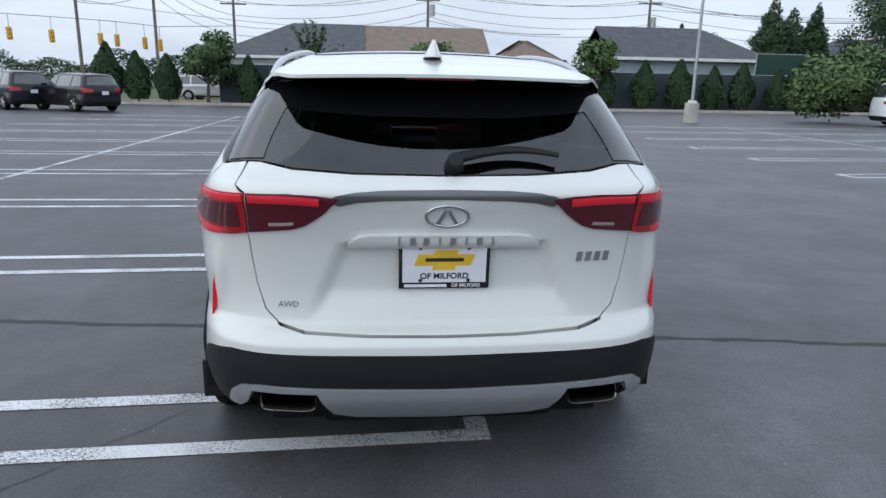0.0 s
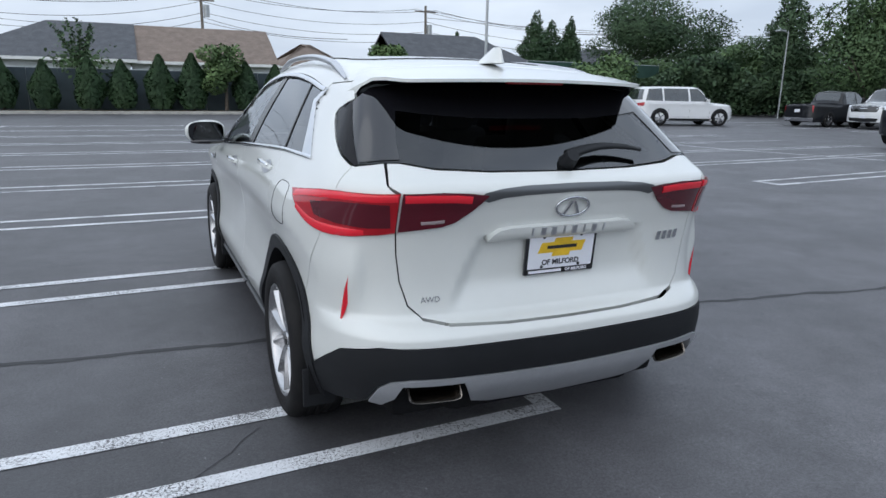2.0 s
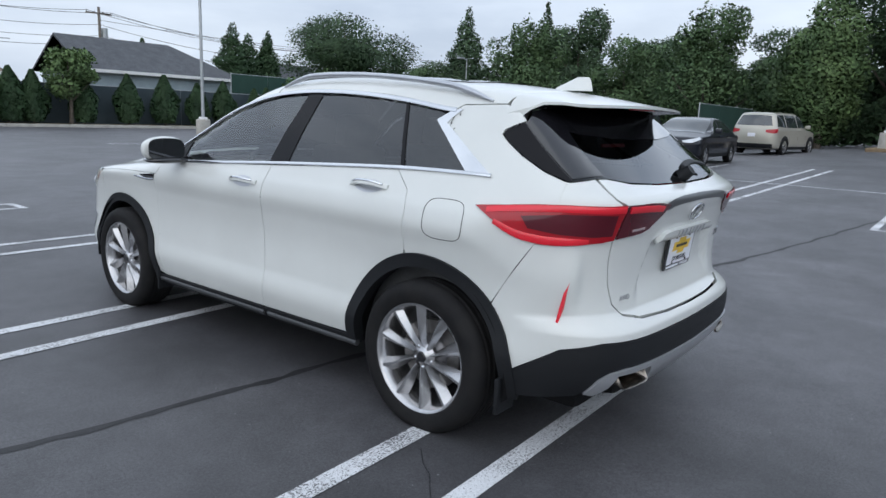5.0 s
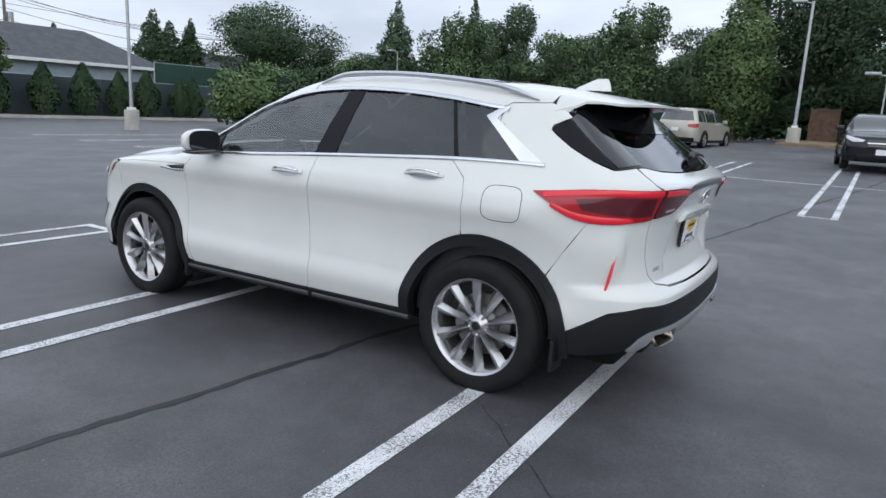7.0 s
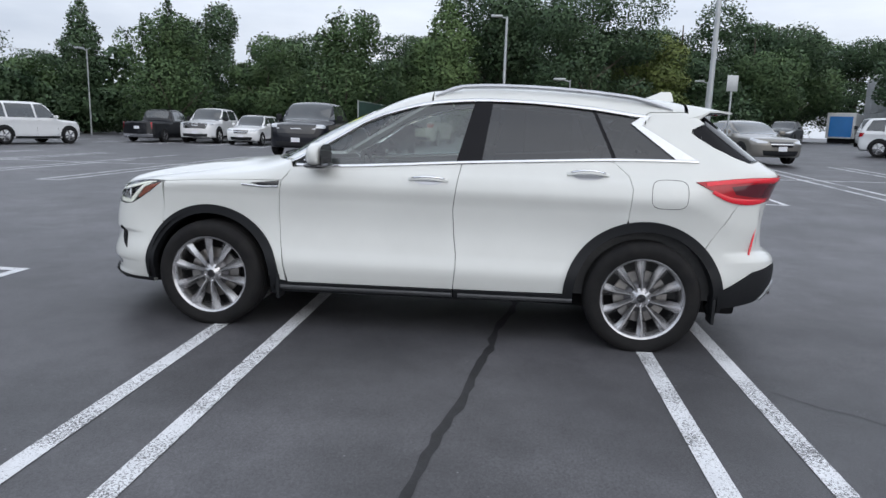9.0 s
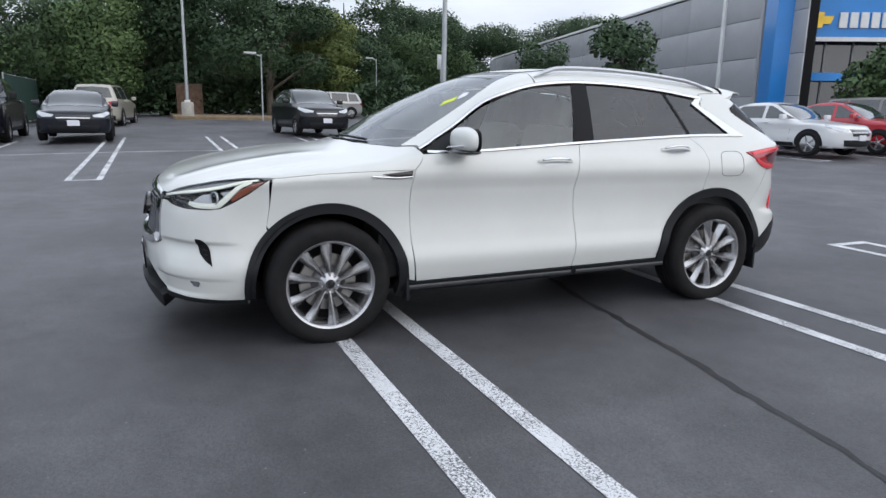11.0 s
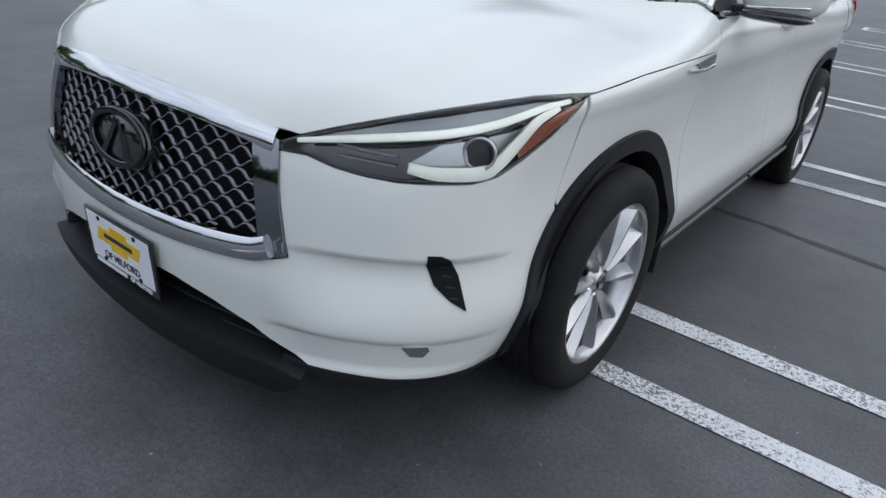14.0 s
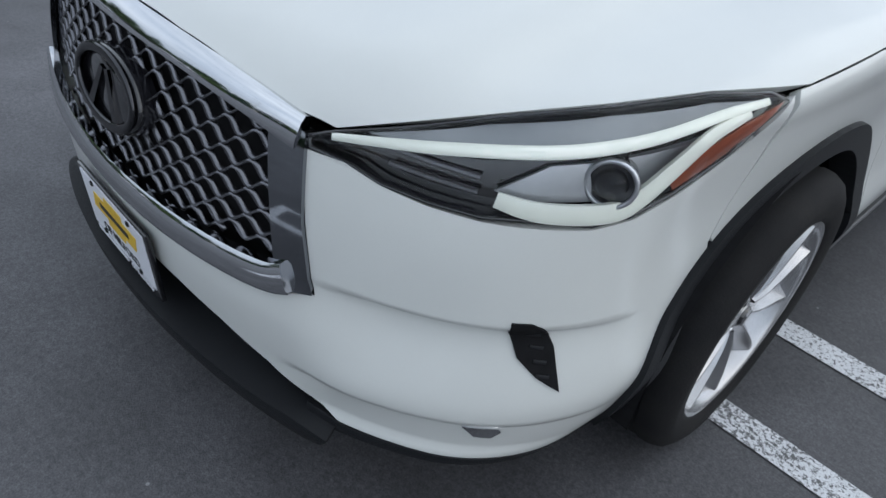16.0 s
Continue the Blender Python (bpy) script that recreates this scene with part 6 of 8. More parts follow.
    def roof(s, yy):
        up = step01(yy, ws_top - 0.2, cowl)
        return tops(yy + 0.18 * s * s * up * (1 - step01(yy, cowl, cowl + 0.3))) - 0.07 * s * s

    body = Body(side, roof, lambda s, zz: noses(zz) - sharp * s * s - 0.25 * s ** 6, lambda s, zz: tails(zz) + 0.6 * sharp * s * s + 0.25 * s ** 6, 0.09, 0.07, 0.06)
    m = Matrix.Translation((x, y, z)) @ pose(0, 0, 0, 0, 0, heading)
    car = thing(name or {"suv": "parked_crossover", "sedan": "parked_saloon", "pickup": "pickup_truck", "hatch": "parked_hatchback", "van": "parked_van"}[kind], label, category, m, group)
    pm = COPIES.setdefault(("paint", colour, metal), paint("paint_%s" % category.replace(" ", "_"), colour, metal, 0.3))
    # closed shell from rays off a spine
    zc, ya, yb = 0.62, y0 + 0.85, y1 - 0.75
    rows = [("t", a) for a in np.linspace(-85, -6, 13)] + [("c", v) for v in np.linspace(ya, yb, 58)] + [("n", a) for a in np.linspace(6, 85, 13)]
    nu = 60
    th = np.linspace(0, 2 * math.pi, nu, endpoint=False)
    O, D = [], []
    for k, v in rows:
        c, s = (1.0, 0.0) if k == "c" else (math.cos(radians(v)), math.sin(radians(v)))
        yy = v if k == "c" else (ya if k == "t" else yb)
        for a in th:
            O.append((0, yy, zc))
            D.append((c * math.sin(a), s, c * math.cos(a)))
    P = body.cast(np.array(O), np.array(D), 2.6, 40)
    P[:, 2] = np.maximum(P[:, 2], 0.24 + lift)
    N = body.normal(P)
    low = P[:, 2] < 0.26 + lift
    N[low] = (0, 0, -1)
    fs = []
    nr = len(rows)
    for i in range(nr - 1):
        for j in range(nu):
            j2 = (j + 1) % nu
            fs.append((i * nu + j, i * nu + j2, (i + 1) * nu + j2, (i + 1) * nu + j))
    fs += [tuple(range(nu))[::-1], tuple((nr - 1) * nu + j for j in range(nu))]
    me = as_mesh("body", P, fs)
    me.normals_split_custom_set_from_vertices([tuple(v) for v in N])
    shell = part("body", me, pm, car)
    NO, TA, RI = Chart(body, "nose", axis=wb - 0.3), Chart(body, "tail", axis=0.5), Chart(body, "ring", mid=0.62)
    plain = trim_mat or BLACK_PLASTIC
    kw = dict(gap=0, thick=0.004, sa=0.09, sb=0.07)

    def both(chart, pts):
        a = chart.at(pts, -1)
        return a + [((p, -q) if chart.kind == "ring" else (-p, q)) for p, q in a][::-1]
    roof_w = w - tumble - 0.06
    panel("windscreen", RI, both(RI, [("T", 0, cowl + 0.02), ("T", w - 0.20, cowl - 0.10), ("T", roof_w - 0.04, ws_top - 0.02), ("T", 0, ws_top + 0.06)]), FAR_GLASS, car, off=0.006, **kw)
    if kind in ("suv", "hatch", "van"):
        zb = belt + (0.06 if kind != "van" else 0.15)
        panel("rear_screen", TA, both(TA, [("R", 0, zb), ("R", w - 0.22, zb + 0.01), ("R", w - 0.36, H - 0.17), ("R", 0, H - 0.14)]), FAR_GLASS, car, off=0.006, **kw)
    elif kind == "sedan":
        panel("rear_screen", RI, both(RI, [("T", 0, -0.36), ("T", w - 0.30, -0.30), ("T", roof_w - 0.08, 0.36), ("T", 0, 0.32)]), FAR_GLASS, car, off=0.006, **kw)
    else:
        panel("bed_cover", RI, both(RI, [("T", 0, y0 + 0.12), ("T", w - 0.16, y0 + 0.12), ("T", w - 0.16, 0.80), ("T", 0, 0.80)]), BLACK_PLASTIC, car, off=0.006, **kw)
        panel("rear_screen", RI, both(RI, [("T", 0, 1.02), ("T", w - 0.34, 1.02), ("T", w - 0.36, 1.15), ("T", 0, 1.15)]), FAR_GLASS, car, off=0.008, **kw)
    g = belt + 0.015
    t_z = H - 0.115
    slope = (cowl - ws_top)
    a_lo, a_hi = cowl - 0.22, ws_top - 0.06
    mid = (a_lo + 0.35) / 2 + 0.05
    if kind == "suv":
        ws = [[(a_lo, g), (mid + 0.05, g), (mid + 0.02, t_z), (a_hi, t_z)], [(mid - 0.05, g), (0.22, g), (0.20, t_z), (mid - 0.08, t_z)], [(0.12, g), (y0 + 0.38, g + 0.02), (y0 + 0.55, t_z - 0.03), (0.10, t_z)]]
    elif kind == "sedan":
        ws = [[(a_lo, g), (mid + 0.05, g), (mid, t_z), (a_hi, t_z)], [(mid - 0.05, g), (0.30, g), (0.15, g + 0.06), (0.52, t_z - 0.02), (mid - 0.10, t_z)]]
    elif kind == "hatch":
        ws = [[(a_lo, g), (mid + 0.05, g), (mid, t_z - 0.02), (a_hi, t_z)], [(mid - 0.05, g), (0.15, g + 0.02), (-0.1, g + 0.14), (0.30, t_z - 0.05), (mid - 0.10, t_z - 0.02)]]
    elif kind == "van":
        ws = [[(cowl - 0.3, hood + 0.22), (cowl - 1.35, hood + 0.2), (cowl - 1.35, H - 0.30), (cowl - 0.85, H - 0.30)], [(cowl - 1.5, hood + 0.2), (0.9, hood + 0.2), (0.9, H - 0.30), (cowl - 1.5, H - 0.30)], [(0.78, hood + 0.2), (y0 + 0.3, hood + 0.2), (y0 + 0.3, H - 0.30), (0.78, H - 0.30)]]
    else:
        ws = [[(a_lo, g), (mid + 0.45, g), (mid + 0.43, t_z), (a_hi, t_z)], [(mid + 0.36, g), (1.30, g), (1.32, t_z), (mid + 0.34, t_z)]]
    for sg in (-1, 1):
        S = Chart(body, "side", sg)
        for pts in ws:
            panel("side_window", S, pts, FAR_GLASS, car, off=0.005, **kw)
        arch = r + 0.075
        for cy in (0, wb):
            panel("wheel_arch", S, arc(cy, r + lift, arch, -8, 188, 18) + arc(cy, r + lift, arch - 0.16, 188, -8, 10), plain, car, off=0.007, **kw)
            far_wheel(car, sg * (w - 0.085), cy, r, sg)
        panel("sill", S, [(wb - r - 0.1, 0.36 + lift), (r + 0.1, 0.36 + lift), (r + 0.1, 0.26 + lift), (wb - r - 0.1, 0.26 + lift)], plain, car, off=0.006, **kw)
        for gap_y in (cowl - 0.25, mid, 0.42 if kind != "pickup" else 1.25):
            line = [(gap_y, belt - 0.02), (gap_y, 0.7), (gap_y - 0.01, 0.42)]
            trim("door_gap", S, line, DARK, car, 0.008, 0.003, 0.002)
        for hy in (mid + 0.10, 0.55 if kind != "pickup" else 1.45):
            trim("door_handle", S, [(hy + 0.10, belt - 0.10), (hy, belt - 0.095), (hy - 0.10, belt - 0.10)], pm, car, 0.03, 0.03, 0.012)
        # lamps
        NS, TS = Chart(body, "nose", sg, axis=wb - 0.3), Chart(body, "tail", sg, axis=0.5)
        hz = hood - 0.16
        if kind in ("pickup", "van"):
            hl = [("F", w - 0.36, hz + 0.05), ("F", w - 0.10, hz + 0.05), ("S", y1 - 0.38, hz + 0.06), ("S", y1 - 0.36, hz - 0.05), ("F", w - 0.10, hz - 0.08), ("F", w - 0.36, hz - 0.06)]
            tl = [("R", w - 0.16, hood - 0.02), ("S", y0 + 0.12, hood - 0.02), ("S", y0 + 0.12, hood - 0.36), ("R", w - 0.16, hood - 0.36)]
        else:
            hl = [("F", w - 0.46, hz - 0.03), ("F", w - 0.22, hz + 0.03), ("S", y1 - 0.55, hz + 0.09), ("S", y1 - 0.50, hz + 0.03), ("F", w - 0.20, hz - 0.09), ("F", w - 0.42, hz - 0.08)]
            tl = [("R", w - 0.42, belt - 0.10), ("R", w - 0.14, belt - 0.06), ("S", y0 + 0.36, belt - 0.05), ("S", y0 + 0.30, belt - 0.20), ("R", w - 0.14, belt - 0.24), ("R", w - 0.40, belt - 0.20)]
        panel("headlamp", NS, NS.at(hl, sg), HEAD_LENS, car, off=0.008, **kw)
        panel("rear_lamp", TS, TS.at(tl, sg), LENS_RED, car, off=0.008, **kw)
        mx = w + 0.10
        mir = part("door_mirror", bm_mesh("door_mirror", box(sg * mx, cowl - 0.42, belt + 0.07, 0.20, 0.13, 0.15 if kind != "pickup" else 0.22, 0.04), 50), pm if kind != "pickup" else plain, car)
    gh = {"pickup": (w - 0.34, hood - 0.42, hood - 0.10), "van": (w - 0.4, hood - 0.32, hood - 0.12)}.get(kind, (w - 0.50, hood - 0.36, hood - 0.18))
    panel("grille", NO, both(NO, [("F", 0, gh[2]), ("F", gh[0], gh[2]), ("F", gh[0] - 0.06, gh[1]), ("F", 0, gh[1])]), GLOSS_BLACK, car, off=0.006, **kw)
    zb = (gh[1] + gh[2]) / 2
    trim("grille_bar", NO, NO.at([("F", -gh[0] + 0.02, zb), ("F", 0, zb), ("F", gh[0] - 0.02, zb)][::-1], 1), CHROME, car, 0.035, 0.02, 0.01)
    panel("front_intake", NO, both(NO, [("F", 0, 0.46 + lift), ("F", w - 0.30, 0.46 + lift), ("F", w - 0.36, 0.30 + lift), ("F", 0, 0.28 + lift)]), plain, car, off=0.006, **kw)
    panel("rear_bumper", TA, both(TA, [("R", 0, 0.46 + lift), ("R", w - 0.14, 0.46 + lift), ("R", w - 0.16, 0.28 + lift), ("R", 0, 0.28 + lift)]), plain if kind != "pickup" else CHROME, car, off=0.008, **kw)
    part("number_plate", bm_mesh("number_plate", box(0, y1 + 0.012, 0.52 + lift, 0.30, 0.012, 0.15, 0.003)), PLATE_WHITE, car)
    ry = float(tails(np.array(0.80)))
    part("number_plate", bm_mesh("number_plate", box(0, ry - 0.012, 0.80, 0.30, 0.012, 0.15, 0.003)), PLATE_WHITE, car)
    return car


BLACK_C, WHITE_C, SILVER_C = (0.012, 0.013, 0.016), (0.70, 0.71, 0.72), (0.34, 0.35, 0.36)
vehicle("suv", WHITE_C, "long white estate car with dark glass standing by the hedge", "car", 22.3, 24.2, -106, 3.15, 2.06, 1.90, 0.98, 1.12, 0.39, 1.12)
vehicle("pickup", BLACK_C, "black pickup truck seen from its tail", "pickup truck", 31.1, 21.9, -90, 3.45, 1.98, 1.85, 0.95, 1.15, 0.38, 1.10)
vehicle("pickup", WHITE_C, "white heavy pickup truck with a black grille", "pickup truck", 36.0, 19.3, 92, 3.95, 2.05, 2.00, 1.0, 1.3, 0.41, 1.25, lift=0.08)
vehicle("suv", WHITE_C, "small white crossover with a dark grille", "car", 33.8, 16.2, 92, 2.72, 1.84, 1.66)
vehicle("pickup", (0.010, 0.011, 0.016), "black pickup truck with a bright grille bar", "pickup truck", 22.2, 8.75, 92, 3.75, 2.06, 1.93, 0.98, 1.2, 0.41, 1.22, lift=0.06)
vehicle("sedan", (0.010, 0.012, 0.018), "black saloon with a V-shaped bright grille", "car", 20.2, 5.85, 92, 2.82, 1.85, 1.45, 0.95, 1.10, 0.33, 0.92)
vehicle("suv", (0.42, 0.40, 0.34), "beige boxy estate car", "car", 27.2, 5.8, -98, 2.78, 1.87, 1.74, 0.85, 1.05, 0.36, 1.06, 0.3)
vehicle("hatch", (0.008, 0.009, 0.012), "small black hatchback with pale headlamps", "car", 21.3, -1.3, 96, 2.60, 1.77, 1.60, 0.78, 0.78, 0.32, 1.02)
vehicle("suv", (0.40, 0.40, 0.38), "silver crossover parked side-on far behind the black hatchback", "car", 38.2, -7.6, 8, 2.68, 1.82, 1.66, metal=0.4)
vehicle("sedan", (0.20, 0.19, 0.17), "grey-brown saloon with dark wheels", "car", 21.9, -6.7, 104, 2.83, 1.85, 1.46, 0.95, 1.12, 0.33, 0.93, 0.5)
vehicle("sedan", WHITE_C, "white saloon parked before the showroom", "car", 11.4, -13.2, 96, 2.80, 1.84, 1.45, 0.92, 1.08, 0.33, 0.92)
vehicle("sedan", (0.42, 0.010, 0.025), "red saloon with silver wheels", "car", 11.3, -15.9, 98, 2.70, 1.80, 1.48, 0.92, 1.05, 0.32, 0.94)
vehicle("suv", (0.17, 0.155, 0.15), "grey-brown crossover with silver wheels", "car", 11.9, -18.9, 96, 2.62, 1.82, 1.66, 0.92, 0.98, 0.34, 1.02, 0.5)
vehicle("suv", WHITE_C, "white crossover with black wheels near the showroom", "car", 25.7, -14.4, 140, 2.72, 1.84, 1.66, r=0.35)
vehicle("suv", (0.05, 0.055, 0.06), "dark grey crossover far across the car park", "car", 46.5, -18.0, 60, 2.7, 1.84, 1.62)
vehicle("sedan", (0.62, 0.60, 0.52), "cream saloon far across the car park", "car", 56.0, -20.5, 60, 2.75, 1.82, 1.45)
vehicle("pickup", (0.45, 0.46, 0.48), "silver pickup truck by the workshop", "pickup truck", 44.0, -22.8, 62, 3.6, 1.98, 1.85, r=0.38, hood=1.1)
vehicle("suv", (0.010, 0.012, 0.020), "dark blue crossover seen from behind", "car", -15.7, 29.2, 50, 2.70, 1.84, 1.69)
vehicle("suv", (0.014, 0.013, 0.018), "black crossover seen from behind", "car", -12.4, 28.2, 52, 2.66, 1.82, 1.62)
vehicle("suv", (0.42, 0.43, 0.46), "silver people carrier beyond the hedge", "car", -12.6, 46.0, -100, 2.9, 1.9, 1.72, 0.95, 1.1, 0.33, 1.02, 0.4)
vehicle("van", WHITE_C, "white van with a roof rack far off", "van", 24.0, -55.5, -62, 3.3, 2.0, 2.35, 0.95, 1.1, 0.34, 1.15)
vehicle("pickup", BLACK_C, "black pickup truck far off", "pickup truck", 18.0, -56.5, 118, 3.5, 1.98, 1.85, r=0.38, hood=1.1)

# ---- planting, fences, buildings, poles ----
def leaf_material(name, dark, light):
    m = material(name, dark, 0.55, second=light, scale=0.9, vary=0.1, spec=0.25)
    n, l = m.node_tree.nodes, m.node_tree.links
    b = n["Principled BSDF"]
    src = b.inputs["Base Color"].links[0].from_socket
    geo = n.new("ShaderNodeNewGeometry")
    r = n.new("ShaderNodeMapRange")
    socket(r, "To Min", 0.72), socket(r, "To Max", 1.28)
    mul = n.new("ShaderNodeMix")
    mul.data_type, mul.blend_type = "RGBA", "MULTIPLY"
    mul.inputs[0].default_value = 1.0
    l.new(geo.outputs["Random Per Island"], r.inputs["Value"])
    l.new(src, mul.inputs[6])
    l.new(r.outputs["Result"], mul.inputs[7])
    l.new(mul.outputs[2], b.inputs["Base Color"])
    return m


LEAF_DARK = leaf_material("dark_foliage", (0.040, 0.074, 0.041), (0.078, 0.128, 0.062))
LEAF_MID = leaf_material("green_foliage", (0.054, 0.100, 0.046), (0.108, 0.170, 0.072))
LEAF_LIGHT = leaf_material("light_foliage", (0.070, 0.122, 0.050), (0.135, 0.205, 0.078))
LEAF_YELLOW = leaf_material("yellowish_foliage", (0.095, 0.135, 0.040), (0.175, 0.215, 0.068))
LEAF_CEDAR = leaf_material("cedar_foliage", (0.028, 0.060, 0.028), (0.052, 0.096, 0.040))
BARK = material("bark", (0.09, 0.075, 0.06), 0.9, vary=0.3, scale=6, fine=0.3, fine_scale=40, bump=0.6)


def leaves(points, size, rng, out=None, long=1.6):
    """Small four-sided leaves, one at each point; with out, each is shaded by the clump it grows on."""
    n = len(points)
    a = rng.normal(size=(n, 3))
    a[:, 2] *= 0.6
    a /= np.linalg.norm(a, axis=1)[:, None]
    b = np.cross(a, rng.normal(size=(n, 3)))
    b /= np.maximum(np.linalg.norm(b, axis=1)[:, None], 1e-6)
    s = size * rng.uniform(0.6, 1.3, n)[:, None]
    p = np.asarray(points)
    if out is not None:
        back = np.sum(np.cross(a, b) * out, 1) > 0
        b[back] *= -1
    quad = np.stack([p - a * s * long / 2, p + b * s / 2, p + a * s * long / 2, p - b * s / 2], 1).reshape(-1, 3)
    faces = np.arange(4 * n).reshape(-1, 4)
    if out is None:
        return quad, faces, None
    v = out / np.maximum(np.linalg.norm(out, axis=1)[:, None], 1e-6) - 0.45 * np.cross(a, b)
    v /= np.maximum(np.linalg.norm(v, axis=1)[:, None], 1e-6)
    return quad, faces, np.repeat(v, 4, 0)


def quick_mesh(name, verts, faces, mat, normals=None):
    me = bpy.data.meshes.new(name)
    n, k = len(verts), len(faces)
    me.vertices.add(n)
    me.vertices.foreach_set("co", np.asarray(verts, np.float32).ravel())
    me.loops.add(4 * k)
    me.loops.foreach_set("vertex_index", np.asarray(faces, np.int32).ravel())
    me.polygons.add(k)
    me.polygons.foreach_set("loop_start", np.arange(0, 4 * k, 4, dtype=np.int32))
    me.update(calc_edges=True)
    if normals is not None:
        me.polygons.foreach_set("use_smooth", np.ones(k, bool))
        me.normals_split_custom_set_from_vertices(normals.tolist())
    me.materials.append(mat)
    return me


def crown_points(rng, n, lobes):
    """Points in the outer part of a set of lobes (centre, radii), and the way out of the lobe at each."""
    wts = np.array([r[0] * r[1] + r[2] * r[0] for c, r in lobes])
    pick = rng.choice(len(lobes), n, p=wts / wts.sum())
    c = np.array([l[0] for l in lobes])[pick]
    r = np.array([l[1] for l in lobes])[pick]
    d = rng.normal(size=(n, 3))
    d /= np.linalg.norm(d, axis=1)[:, None]
    rad = rng.uniform(0.45, 1.0, n) ** 0.6
    rad *= 1 + 0.10 * rng.normal(size=n)
    mid = np.average(np.array([l[0] for l in lobes]), axis=0, weights=wts)
    p = c + d * r * rad[:, None]
    far = p - mid
    far /= np.maximum(np.linalg.norm(far, axis=1)[:, None], 1e-6)
    return p, d + 0.5 * far


def tree(name, label, x, y, h, w, mat, seed, n=4500, size=0.24, shape="round", trunk=None, bare=0.22, z=None, category="tree"):
    """A tapered trunk with limbs under a crown of many small leaves."""
    rng = np.random.default_rng(seed)
    z = level(x, y) if z is None else z
    t = thing(name, label, category, Matrix.Translation((x, y, z)))
    lobes = []
    if shape == "round":
        for i in range(13):
            a, u = rng.uniform(0, 6.28), rng.uniform(0, 1)
            rr = w / 2 * math.sqrt(rng.uniform(0.1, 1)) * (0.70 if u > 0.6 else 0.62)
            lobes.append(((rr * math.cos(a), rr * math.sin(a), h * (bare + (1 - bare) * (0.18 + 0.64 * u))), (w * rng.uniform(0.17, 0.28), w * rng.uniform(0.17, 0.28), h * rng.uniform(0.10, 0.17))))
    elif shape == "vase":
        for i in range(26):
            a, u = rng.uniform(0, 6.28), rng.uniform(0.15, 1)
            rr = w / 2 * u * rng.uniform(0.35, 0.95)
            for v in (0.35, 0.6, 0.82):
                hh = h * (v * rng.uniform(0.8, 1.05))
                lobes.append(((rr * v * math.cos(a), rr * v * math.sin(a), hh), (w * 0.07, w * 0.07, h * 0.13)))
        lobes.append(((0, 0, h * 0.35), (w * 0.40, w * 0.40, h * 0.30)))
    elif shape == "column":
        for i in range(14):
            v = (i + 0.5) / 14
            rr = w / 2 * min(1, 0.45 + 2.2 * v) * min(1, (1 - v) * 2.3 + 0.12)
            lobes.append(((0.12 * rr * math.sin(i * 2.1), 0.12 * rr * math.cos(i * 1.7), h * (bare + (1 - bare) * v)), (rr * 0.9, rr * 0.9, h * 0.07)))
    elif shape == "cone":
        for i in range(16):
            v = (i + 0.5) / 16
            rr = w / 2 * (1 - v) + 0.12
            for q in range(3):
                a = rng.uniform(0, 6.28)
                lobes.append(((rr * 0.5 * math.cos(a), rr * 0.5 * math.sin(a), h * (bare + (1 - bare) * v)), (rr * 0.55, rr * 0.55, h * 0.045)))
    elif shape == "bush":
        for i in range(12):
            a = rng.uniform(0, 6.28)
            rr = w / 2 * rng.uniform(0.1, 0.62)
            lobes.append(((rr * math.cos(a), rr * math.sin(a), h * rng.uniform(0.28, 0.72)), (w * 0.22, w * 0.22, h * 0.24)))
    pts, out = crown_points(rng, n, lobes)
    pts[:, 2] = np.clip(pts[:, 2], 0.08, None)
    q, f, nm = leaves(pts, size, rng, out)
    part("crown", quick_mesh("crown", q, f, mat, nm), None, t, "crown of small leaves")
    if shape != "bush":
        r0 = trunk or 0.022 * h + 0.02
        bm = rod((0, 0, -0.05), (0.03 * w, 0, h * (bare + 0.15)), r0, r0 * 0.7, 10)
        rod((0.03 * w, 0, h * (bare + 0.13)), (0, 0.02 * w, h * 0.85), r0 * 0.7, r0 * 0.15, 8, bm)
        part("trunk", bm_mesh("trunk", bm, 50), BARK, t)
        if shape in ("round", "vase"):
            for i in range(7):
                a = 6.28 * i / 7 + rng.uniform(-0.3, 0.3)
                zz = h * (bare + rng.uniform(0.0, 0.28))
                ln = w * rng.uniform(0.22, 0.38)
                part("limb", rod((0.02 * w, 0, zz), (ln * math.cos(a), ln * math.sin(a), zz + h * rng.uniform(0.15, 0.32)), r0 * 0.45, r0 * 0.1, 7), BARK, t)
    return t


CURB_Y = 37.0
CONCRETE = material("pale_concrete", (0.40, 0.385, 0.35), 0.85, vary=0.14, scale=2.5, fine=0.15, fine_scale=60, bump=0.4)
MULCH = material("brown_mulch", (0.17, 0.12, 0.075), 0.95, second=(0.26, 0.20, 0.12), scale=3, fine=0.4, fine_scale=40, bump=0.8)
GRASS = material("mown_grass", (0.055, 0.085, 0.03), 0.9, second=(0.10, 0.115, 0.05), scale=0.8, fine=0.35, fine_scale=30, bump=0.8)
ROOF_GREY = material("grey_shingle", (0.085, 0.090, 0.10), 0.9, vary=0.15, scale=2.0, fine=0.25, fine_scale=25, bump=0.5)
ROOF_BROWN = material("brown_shingle", (0.19, 0.15, 0.125), 0.9, vary=0.15, scale=2.0, fine=0.25, fine_scale=25, bump=0.5)
SIDING = material("pale_siding", (0.46, 0.49, 0.50), 0.7, vary=0.07, scale=1.2, fine=0.05)
SIDING_BLUE = material("blue_grey_siding", (0.28, 0.34, 0.37), 0.7, vary=0.08, scale=1.2, fine=0.05)
